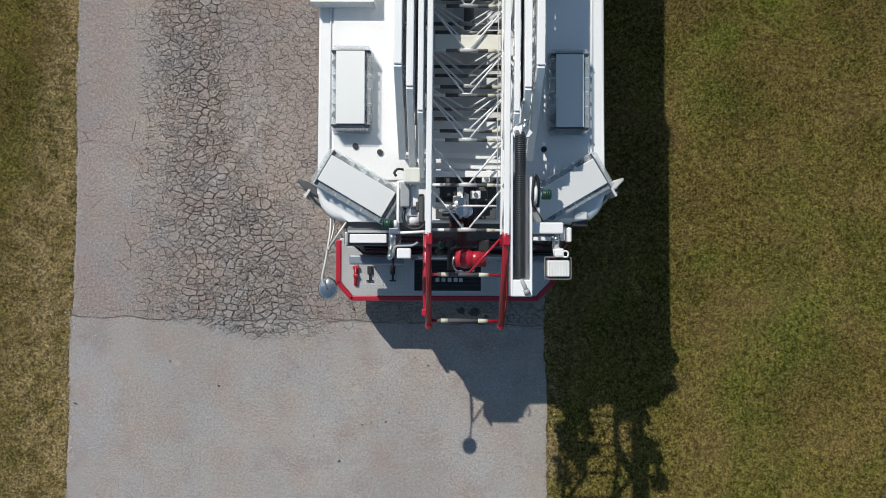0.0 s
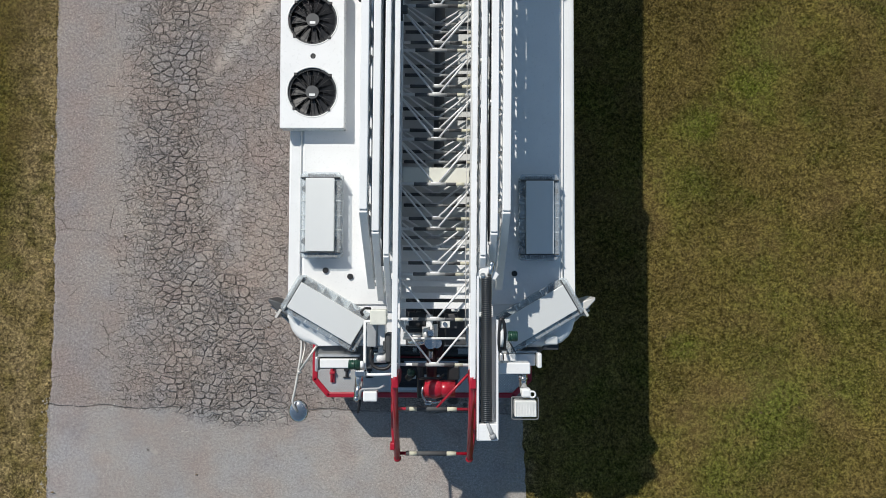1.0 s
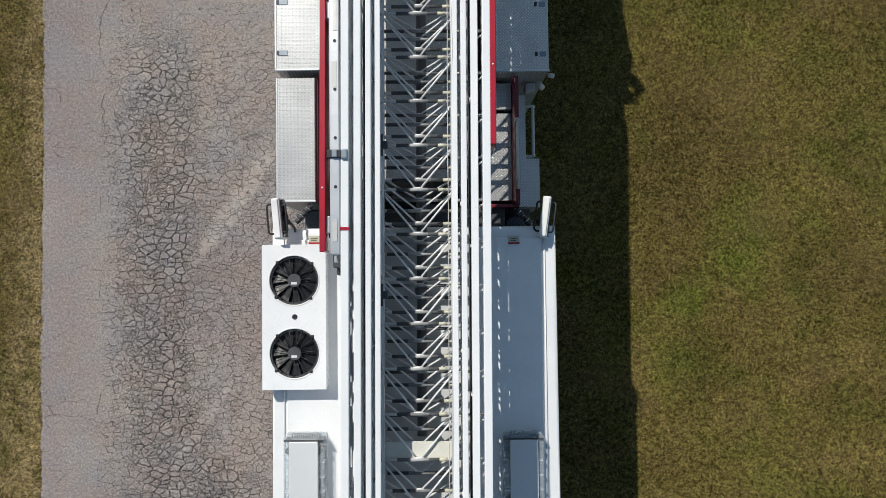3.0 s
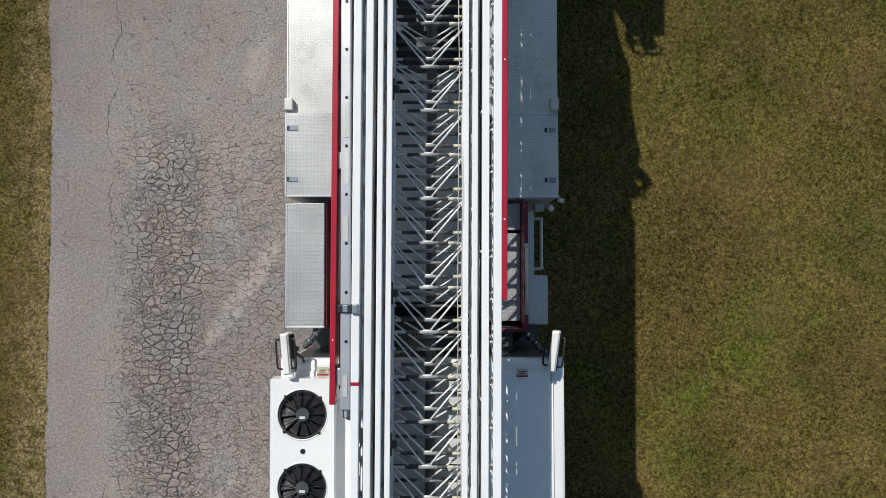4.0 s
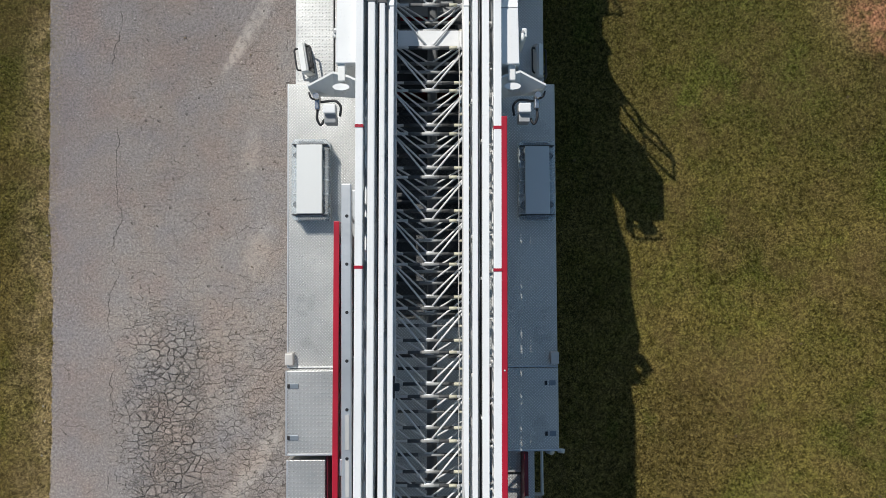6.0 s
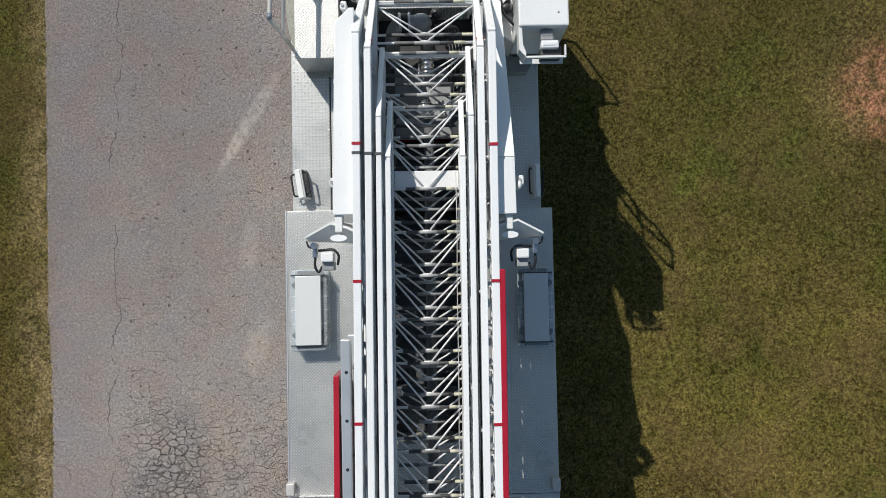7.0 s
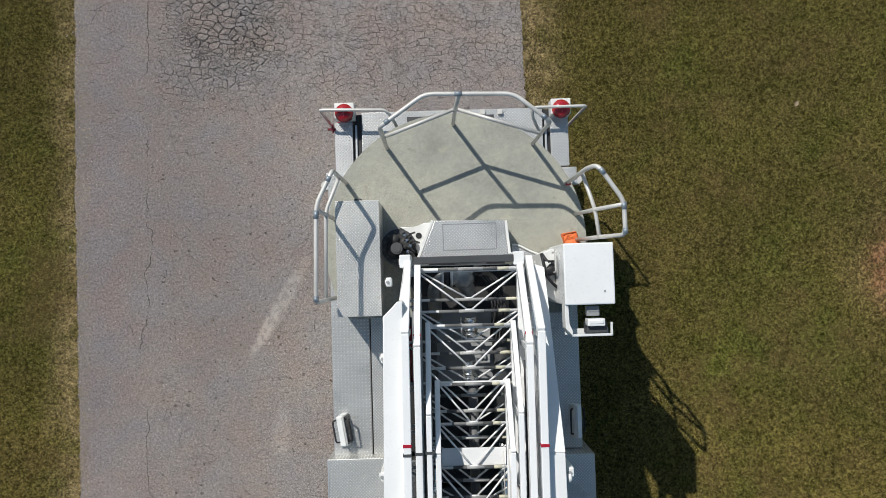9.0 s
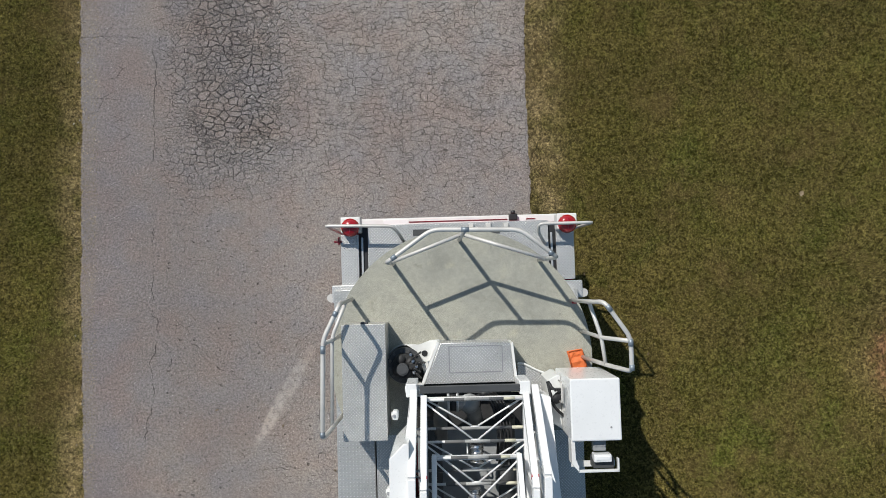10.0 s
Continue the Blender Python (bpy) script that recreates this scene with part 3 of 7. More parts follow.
def road_strip():
    """An asphalt lane with ragged edges, a hand's breadth thick."""
    rng = random.Random(4)
    rows, y = [], -70.0
    while y < 90:
        near = -6 < y < 19
        w = 0.035 * noise.noise((0.7 * y, 3, 0)) + (0.02 * noise.noise((4.0 * y, 9, 0)) + rng.uniform(-0.012, 0.012) if near else 0)
        v = 0.045 * noise.noise((0.6 * y, 13, 0)) + (0.02 * noise.noise((4.0 * y, 19, 0)) + rng.uniform(-0.012, 0.012) if near else 0)
        step = 0.035 if y < -0.72 else 0.0
        left = float(np.interp(y, (0, 3, 6, 9, 12, 15), (-4.735, -4.775, -4.815, -4.93, -4.985, -5.01)))
        right = float(np.interp(y, (-3, -1.5, 12, 16), (1.325, 1.29, 1.01, 0.95)))
        rows.append((left - step + w, right + v, y))
        y += 0.06 if near else 2.0
    s = Shape()
    bm = s.bm
    prev = None
    for a, b, yy in rows:
        ring = [bm.verts.new((a, yy, -0.10)), bm.verts.new((a, yy, -0.006)), bm.verts.new((a + 0.03, yy, 0)), bm.verts.new((b - 0.03, yy, 0)), bm.verts.new((b, yy, -0.006)), bm.verts.new((b, yy, -0.10))]
        if prev:
            for i in range(5):
                bm.faces.new((prev[i], ring[i], ring[i + 1], prev[i + 1]))
        prev = ring
    tagged(link("road", s, ASPHALT), "weathered grey asphalt lane with crazed cracks", "road", kind="structure")


def grass(name, x0, x1, y0, y1, outer, tufts, seed):
    """Mown turf: small tufts of short blades, thinning out past the stretch beside the lane."""
    rng = np.random.default_rng(seed)
    x, y = rng.uniform(x0, x1, tufts), rng.uniform(y0, y1, tufts)
    bare = np.hypot((x - 6.12) / 0.80, (y - 10.5) / 0.95) < rng.uniform(0.6, 1.3, tufts)
    bare |= (x > 0) & (x + 0.02 * y < 1.27 + rng.uniform(0.0, 0.30, tufts)) & (rng.random(tufts) < 0.6)
    bare |= np.abs(x - outer) < rng.uniform(0.0, 1.8, tufts)
    x, y = x[~bare], y[~bare]
    per = 7
    vigour = np.repeat(rng.uniform(0.75, 1.15, len(x)), per)
    # ranker where the mower does not reach, along the lane's far edge
    rank = np.where(x < 0, 1 + 0.9 * np.exp(-np.abs(np.interp(y, (0, 3, 6, 9, 12, 15), (-4.735, -4.775, -4.815, -4.93, -4.985, -5.01)) - 0.04 - x) / 0.06), 1.0)
    vigour *= np.repeat(rank, per)
    x, y = np.repeat(x, per), np.repeat(y, per)
    k = len(x)
    turn = rng.uniform(0, 2 * np.pi, k)
    out = 0.016 * np.sqrt(rng.random(k))
    ax, ay = np.cos(turn), np.sin(turn)
    x, y = x + out * ax, y + out * ay
    turn += rng.normal(0, 0.5, k)
    ax, ay = np.cos(turn), np.sin(turn)
    long, wide = vigour * rng.uniform(0.015, 0.036, k), rng.uniform(0.0017, 0.0034, k)
    lean = np.radians(rng.uniform(15, 78, k))
    tip = np.stack([x + long * np.sin(lean) * ax, y + long * np.sin(lean) * ay, -0.012 + long * np.cos(lean)], 1)
    left = np.stack([x - wide * ay, y + wide * ax, np.full(k, -0.014)], 1)
    right = np.stack([x + wide * ay, y - wide * ax, np.full(k, -0.014)], 1)
    co = np.stack([left, right, tip], 1).reshape(-1, 3).astype(np.float32)
    data = bpy.data.meshes.new(name)
    data.vertices.add(3 * k)
    data.loops.add(3 * k)
    data.polygons.add(k)
    data.vertices.foreach_set("co", co.ravel())
    data.loops.foreach_set("vertex_index", np.arange(3 * k, dtype=np.int32))
    data.polygons.foreach_set("loop_start", np.arange(0, 3 * k, 3, dtype=np.int32))
    data.update()
    data.materials.append(BLADES)
    tagged(new(name, data), "short dry mown grass beside the asphalt", "grass", kind="stuff")


def edge_pebbles(count, seed):
    """Pale gravel worked loose along the lane's edge."""
    rng = random.Random(seed)
    s = Shape()
    for _ in range(count):
        y = rng.uniform(-3.2, -0.6) if rng.random() < 0.75 else rng.uniform(-0.6, 15)
        x = float(np.interp(y, (0, 3, 6, 9, 12, 15), (-4.735, -4.775, -4.815, -4.93, -4.985, -5.01))) - 0.05 + rng.gauss(0, 0.035)
        r = rng.uniform(0.006, 0.017)
        verts = bmesh.ops.create_icosphere(s.bm, subdivisions=1, radius=r, matrix=Matrix.Translation((x, y, r * 0.3)) @ Matrix.Rotation(rng.uniform(0, 6.3), 4, "Z") @ Matrix.Diagonal((1, rng.uniform(0.55, 0.9), 0.6, 1)))["verts"]
        s._mark(verts)
    tagged(link("edge_gravel", s, PEBBLE), "pale loose gravel along the lane's edge", "gravel", kind="stuff")


ground_sheet()
road_strip()
grass("grass", 1.02, 7.8, -4.2, 17.2, 7.8, 275000, 1)
grass("grass", -7.6, -4.76, -4.2, 17.2, -7.6, 100000, 2)
edge_pebbles(110, 8)

# ---- the fire truck, in its own axes: y runs from the front bumper to the tail ----
SITE = pose(0.135, 0, 0, 0, 0, 0.75)
truck = tagged(new("fire_truck"), "white and red aerial ladder fire truck parked on the lane", "fire truck")
truck.matrix_basis = SITE
MID = 0.048            # the ladder's middle line


def chassis():
    s = Shape()
    s.box(-0.55, -0.35, 0.6, 12.0, 0.55, 0.85, 0.01).box(0.35, 0.55, 0.6, 12.0, 0.55, 0.85, 0.01)
    for y in (0.8, 2.2, 4.0, 6.0, 8.0, 9.6, 11.6):
        s.box(-0.36, 0.36, y, y + 0.15, 0.58, 0.82)
    for y in (1.75, 8.35, 9.75):
        s.rod((-1.0, y, 0.52), (1.0, y, 0.52), 0.08, 12)
    link("chassis", s, CHARCOAL, truck, "dark painted steel frame with axles")


def wheels():
    s = Shape()
    s.rod((-0.15, 0, 0), (0.15, 0, 0), 0.52, 40)
    edges = [e for e in s.bm.edges if len(e.link_faces) == 2 and any(len(f.verts) > 4 for f in e.link_faces)]
    bmesh.ops.bevel(s.bm, geom=edges, offset=0.045, segments=3, profile=0.5, affect="EDGES")
    tyre = link("wheel", s, TYRE, truck, "black truck tyre on a steel rim", at(-1.10, 1.75, 0.52))
    r = Shape()
    for side in (-1, 1):
        r.rod((0.155 * side, 0, 0), (0.10 * side, 0, 0), 0.30, 28).rod((0.19 * side, 0, 0), (0.1 * side, 0, 0), 0.12, 20)
        for i in range(10):
            a = 2 * math.pi * i / 10
            r.rod((0.15 * side, 0.2 * math.cos(a), 0.2 * math.sin(a)), (0.175 * side, 0.2 * math.cos(a), 0.2 * math.sin(a)), 0.018, 6)
    link("rim", r, STEEL, tyre, "polished steel rim")
    for x, y in ((1.10, 1.75), (-1.08, 8.35), (1.08, 8.35), (-1.08, 9.75), (1.08, 9.75)):
        again(tyre, at(x, y, 0.52))


CAB_PLAN = [(-1.27, 3.70), (-1.27, 0.66), *[(-0.99 + 0.28 * math.cos(radians(a)), 0.64 + 0.30 * math.sin(radians(a))) for a in range(190, 271, 16)],
            *[(0.97 + 0.28 * math.cos(radians(a)), 0.62 + 0.30 * math.sin(radians(a))) for a in range(276, 357, 16)], (1.25, 0.66), (1.25, 3.70)]


def swell(outline, d, c=(0, 2.1)):
    return [(x + math.copysign(d, x - c[0]), y + math.copysign(d, y - c[1])) for x, y in outline]


def front_at(outline, y):
    """The cab outline with its front pulled to y."""
    low = min(q for _, q in outline)
    return [(x, q if q > 0.6 else 0.66 + (q - 0.66) * (0.66 - y) / (0.66 - low)) for x, q in outline]


def cab():
    s = Shape()
    s.prism(front_at(CAB_PLAN, 0.10), 0.62, 1.50, 0.012)
    body = link("cab", s, RED, truck, "red and white custom cab with a flat roof")
    u = Shape()
    low = [u.bm.verts.new((x, y, 1.502)) for x, y in front_at(CAB_PLAN, 0.12)]
    top = [u.bm.verts.new((x, y, 2.50)) for x, y in front_at(CAB_PLAN, 0.37)]
    k = len(low)
    u.bm.faces.new(top)
    u.bm.faces.new(low[::-1])
    for i in range(k):
        f = u.bm.faces.new((low[i], low[(i + 1) % k], top[(i + 1) % k], top[i]))
        f.material_index = 1 if 1 <= i < k - 2 else 0
    link("upper_cab", u, [WHITE, GLASS], body, "white upper cab with a wrap-around dark windscreen")
    r = Shape()
    r.prism(front_at(swell(CAB_PLAN, 0.028), 0.365), 2.50, 2.602, 0.055, steps=4)
    r.box(-1.16, 1.14, 0.75, 3.62, 2.596, 2.622, 0.008)
    for x in (-1.185, 1.165):
        r.tube([(x, 0.85, 2.612), (x, 3.66, 2.612)], 0.007, 6)
    link("roof", r, WHITE, body, "glossy white painted roof")
    # an added sheet paints the ladder's shade on the white roof
    r = Shape()
    r.box(-0.40, 0.49, 1.28, 3.66, 2.612, 2.630, 0.004)
    link("roof_mat", r, ROOF_SHADE, body, "pale grey sheet added for the roof's shade below the ladder")
    v = Shape()
    v.box(-1.045, -0.55, 0.165, 0.40, 2.515, 2.535, 0.004).box(0.60, 0.96, 0.235, 0.40, 2.505, 2.525, 0.004)
    v.tube([(-1.05, 0.37, 2.54), (-1.055, 0.175, 2.54), (-0.56, 0.175, 2.54)], 0.009, 8, 0.02)
    link("visor_shelf", v, PIPE, body, "dark grey shelf that carries the brow lights")
    f = Shape()
    slope = math.atan2(0.25, 0.998)
    for x in (-1.0, 0.022, 1.0):
        m = Matrix.Translation((x, 0.115, 1.50)) @ Matrix.Rotation(-slope, 4, "X")
        f.box(-0.022, 0.022, -0.012, 0.012, 0.0, 1.03, 0.004, m)
    f.box(-1.02, 1.04, 0.095, 0.125, 1.49, 1.53, 0.006)
    link("windscreen_frame", f, CHARCOAL, body, "dark rubber windscreen bars")
    gr = Shape()
    gr.box(-0.45, 0.50, 0.06, 0.12, 0.85, 1.36, 0.02)
    for i in range(9):
        gr.box(-0.41, 0.46, 0.045, 0.07, 0.89 + i * 0.05, 0.912 + i * 0.05)
    link("grille", gr, STEEL, body, "chrome radiator grille")
    for side, x in ((-1, -1.27), (1, 1.25)):
        for y in (1.0, 2.55):
            w = Shape()
            w.box(x - 0.012, x + 0.012, y, y + 0.85, 1.55, 2.25, 0.01)
            link("side_window", w, GLASS, body, "dark tinted side window")
    for x in (-0.86, -0.62, 0.58, 0.86):
        h = Shape()
        h.rod((x, 0.07, 1.12), (x, 0.12, 1.12), 0.10, 20)
        link("headlight", h, STEEL, body, "round chrome headlight")
    # brow lights over the windscreen
    for x0, x1, y in ((-1.0, -0.67, 0.228), (0.635, 0.915, 0.265)):
        b = Shape()
        b.box(x0, x1, y - 0.04 - 0.012 * (x0 > 0), y + 0.04 + 0.012 * (x0 > 0), 2.545, 2.645, 0.008)
        link("brow_light", b, WHITE, body, "white box floodlight above the windscreen")
        e = Shape()
        e.box(x0 - 0.04, x0 - 0.012, y - 0.07, y + 0.06, 2.55, 2.665, 0.012).box(x0 - 0.02, x1 + 0.02, y + 0.055, y + 0.075, 2.52, 2.60)
        link("bracket", e, ALU, body, "bare aluminium bracket")
    # marker lamps, studs and plates on the roof
    d = Shape()
    for x, y in ((-0.955, 1.055), (-0.735, 1.0), (0.73, 1.03)):
        d.rod((x, y, 2.60), (x, y, 2.640), 0.026, 14)
    link("aerial_stud", d, BLACK, body, "black rubber aerial studs")
    for x, y in ((0.89, 3.60), (-0.905, 3.62)):
        p = Shape()
        p.box(x - 0.05, x + 0.05, y - 0.035, y + 0.035, 2.618, 2.628)
        p.paint(1).box(x - 0.052, x + 0.052, y - 0.037, y - 0.022, 2.618, 2.632)
        p.paint(2).box(x - 0.03, x + 0.02, y - 0.010, y - 0.004, 2.626, 2.631).box(x - 0.03, x + 0.03, y + 0.008, y + 0.014, 2.626, 2.631)
        link("warning_label", p, [CREAM, RED, CHARCOAL], body, "cream warning label with a red band")
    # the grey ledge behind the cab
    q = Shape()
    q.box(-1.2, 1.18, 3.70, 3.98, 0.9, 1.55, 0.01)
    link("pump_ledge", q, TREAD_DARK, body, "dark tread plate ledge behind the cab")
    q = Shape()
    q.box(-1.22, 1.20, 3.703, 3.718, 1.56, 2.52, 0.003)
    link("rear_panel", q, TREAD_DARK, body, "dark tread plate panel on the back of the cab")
    for x, y0, y1 in ((-0.60, 3.72, 3.96), (0.2, 3.72, 3.98), (0.66, 3.72, 3.97)):
        t = Shape()
        t.box(x - 0.15, x + 0.2, y0, y1, 1.55, 2.15, 0.02)
        link("pump_cover", t, CHARCOAL, body, "charcoal pump cover")
    # visor strip and wipers
    v = Shape()
    v.tube([(-1.10, 0.20, 1.60), (-0.98, 0.10, 1.66), (-0.62, 0.09, 1.70), (-0.30, 0.12, 1.74)], 0.012, 6)
    v.tube([(-0.90, 0.10, 1.60), (-0.35, 0.11, 1.64)], 0.010, 6)
    v.tube([(0.94, 0.10, 1.62), (0.60, 0.09, 1.70), (0.25, 0.12, 1.74)], 0.012, 6)
    link("wiper", v, BLACK, body, "black windscreen wipers")
    k = Shape()
    k.box(-1.19, -0.60, -0.005, 0.10, 1.22, 1.31, 0.02)
    k.box(0.42, 0.98, 0.02, 0.11, 1.22, 1.31, 0.02)
    link("cowl", k, BLUE_TAPE, body, "grey cowl panel below the windscreen")


def bumper():
    plan = [(-1.37, 0.30), (-1.37, -0.205), (-1.22, -0.375), (0.90, -0.375), (1.065, -0.205), (1.075, 0.30)]
    s = Shape()
    s.prism(plan, 0.45, 0.772, 0.008)
    b = link("front_bumper", s, TREAD, truck, "tread plate bumper deck with red edging")
    e = Shape()
    rim = [(-1.385, 0.26), (-1.385, -0.215), (-1.23, -0.395), (0.91, -0.395), (1.09, -0.215), (1.09, 0.26)]
    for (x0, y0), (x1, y1) in zip(rim, rim[1:]):
        a, c = Vector((x0, y0, 0)), Vector((x1, y1, 0))
        e.box(-0.03, 0.03, -0.02, (c - a).length + 0.02, 0.46, 0.79, 0.012, Matrix.Translation(a) @ (c - a).to_track_quat("Y", "Z").to_matrix().to_4x4())
    link("edging", e, RED, b, "red rubber bumper edging")
    t = Shape()
    t.box(-0.53, -0.505, -0.31, 0.07, 0.76, 0.80).box(0.265, 0.29, -0.31, 0.07, 0.76, 0.80).box(-0.53, 0.29, 0.05, 0.075, 0.76, 0.80).box(-0.53, 0.29, -0.33, -0.305, 0.76, 0.80)
    t.paint(1).box(-0.51, 0.27, -0.31, 0.05, 0.765, 0.785)
    t.paint(2).box(-0.50, -0.20, 0.055, 0.075, 0.79, 0.805)
    tray = link("hose_tray", t, [ALU, BLACK, ALU], b, "black hose tray framed in aluminium")
    for i in range(7):
        slat = Shape()
        slat.box(-0.50, 0.26, -0.29 + i * 0.048, -0.27 + i * 0.048, 0.78, 0.795, 0.004)
        link("slat", slat, BLACK, tray)
    c = Shape()
    for x in (-0.26, -0.19, -0.12, -0.05, 0.01):
        c.box(x, x + 0.045, -0.20, -0.155, 0.79, 0.825, 0.006)
    tagged(link("coupling", c, GALV, b, "row of pale hose couplings"), kind="stuff")
    # a red latch and two black toggles
    l = Shape()
    l.box(-1.205, -1.155, -0.25, -0.01, 0.77, 0.805, 0.008).box(-1.215, -1.145, -0.06, -0.02, 0.79, 0.83, 0.008).box(-1.21, -1.15, -0.15, -0.12, 0.79, 0.835, 0.006).rod((-1.18, -0.24, 0.80), (-1.18, -0.02, 0.825), 0.012)
    link("latch", l, RED, b, "red tow hook latch")
    for x in (-1.02, -0.755):
        k = Shape()
        k.box(x - 0.028, x + 0.028, -0.12, -0.02, 0.77, 0.81, 0.008).box(x - 0.012, x + 0.012, -0.185, -0.11, 0.775, 0.80, 0.004).box(x - 0.04, x + 0.04, -0.20, -0.185, 0.775, 0.795)
        link("toggle", k, BLACK, b, "black toggle catch")


def light_bar(name, m, length, wide, high, label):
    """A roof warning light: a pale flat cover over a longer, clear housing with dark reflectors and end louvres."""
    x, y = wide / 2, length / 2
    s = Shape()
    s.box(-x - 0.05, x + 0.05, -y - 0.05, y + 0.05, 0.0, high * 0.16, 0.008)
    bar = link(name, s, OFF_WHITE, truck, label, m)
    k = Shape()
    k.prism([(-x - 0.03, -y - 0.06), (x + 0.03, -y - 0.06), (x + 0.058, -y - 0.02), (x + 0.058, y + 0.02), (x + 0.03, y + 0.06), (-x - 0.03, y + 0.06), (-x - 0.058, y + 0.02), (-x - 0.058, -y - 0.02)], high * 0.17, high * 0.80, 0.014)
    link("clear_housing", k, CLEAR, bar, "clear plastic housing round the lamps")
    c = Shape()
    c.box(-x, x, -y, y, high * 0.81, high, 0.005)
    link("cover", c, LENS, bar, "flat pale grey cover")
    i = Shape()
    i.box(-x + 0.012, x - 0.012, -y - 0.012, y + 0.012, high * 0.17, high * 0.79, 0.008)
    link("lamp_core", i, GREY, bar, "grey lamp core")
    for end in (-1, 1):
        e = Shape()
        e.box(-x - 0.045, x + 0.045, end * y - 0.004 + end * 0.006, end * y + 0.004 + end * 0.006, high * 0.17, high * 0.93)
        link("end_frame", e, CHARCOAL, bar, "thin dark end frame")
        g = Shape()
        for q in range(13):
            u = -x + wide * (q + 0.5) / 13
            g.box(u - 0.003, u + 0.003, end * y + end * 0.012, end * y + end * 0.048, high * 0.17, high * 0.62)
        tagged(link("louvre", g, GREY, bar, "fine grey end louvres"), kind="stuff")
    for side in (-1, 1):
        for v in (-0.36, 0.36):
            f = Shape()
            f.prism([(side * x, v * length - 0.045), (side * (x + 0.042), v * length - 0.012), (side * (x + 0.042), v * length + 0.012), (side * x, v * length + 0.045)][::side], high * 0.17, high * 0.74)
            link("reflector", f, BLACK, bar, "dark wedge reflector")
        for v in (-0.2, 0.0, 0.2):
            f = Shape()
            f.box(min(side * x, side * (x + 0.046)), max(side * x, side * (x + 0.046)), v * length - 0.004, v * length + 0.004, high * 0.17, high * 0.70)
            link("divider", f, OFF_WHITE, bar, "pale divider")
    return bar


def light_bars():
    tag = "white flat warning light with louvred ends on the cab roof"
    light_bar("light_bar", at(-0.98, 1.54, 2.615), 0.64, 0.25, 0.19, tag)
    light_bar("light_bar", at(0.94, 1.525, 2.615), 0.64, 0.245, 0.15, tag)
    light_bar("light_bar", at(-0.922, 0.68, 2.615, 59.5), 0.65, 0.25, 0.17, tag)
    light_bar("light_bar", at(0.925, 0.66, 2.615, -59.5), 0.65, 0.25, 0.14, tag)
    light_bar("light_bar", at(-1.062, 7.80, 2.316), 0.65, 0.24, 0.212, "pale flat warning light on the rear deck")
    light_bar("light_bar", at(1.08, 7.785, 2.34), 0.64, 0.23, 0.15, "pale flat warning light on the rear deck")


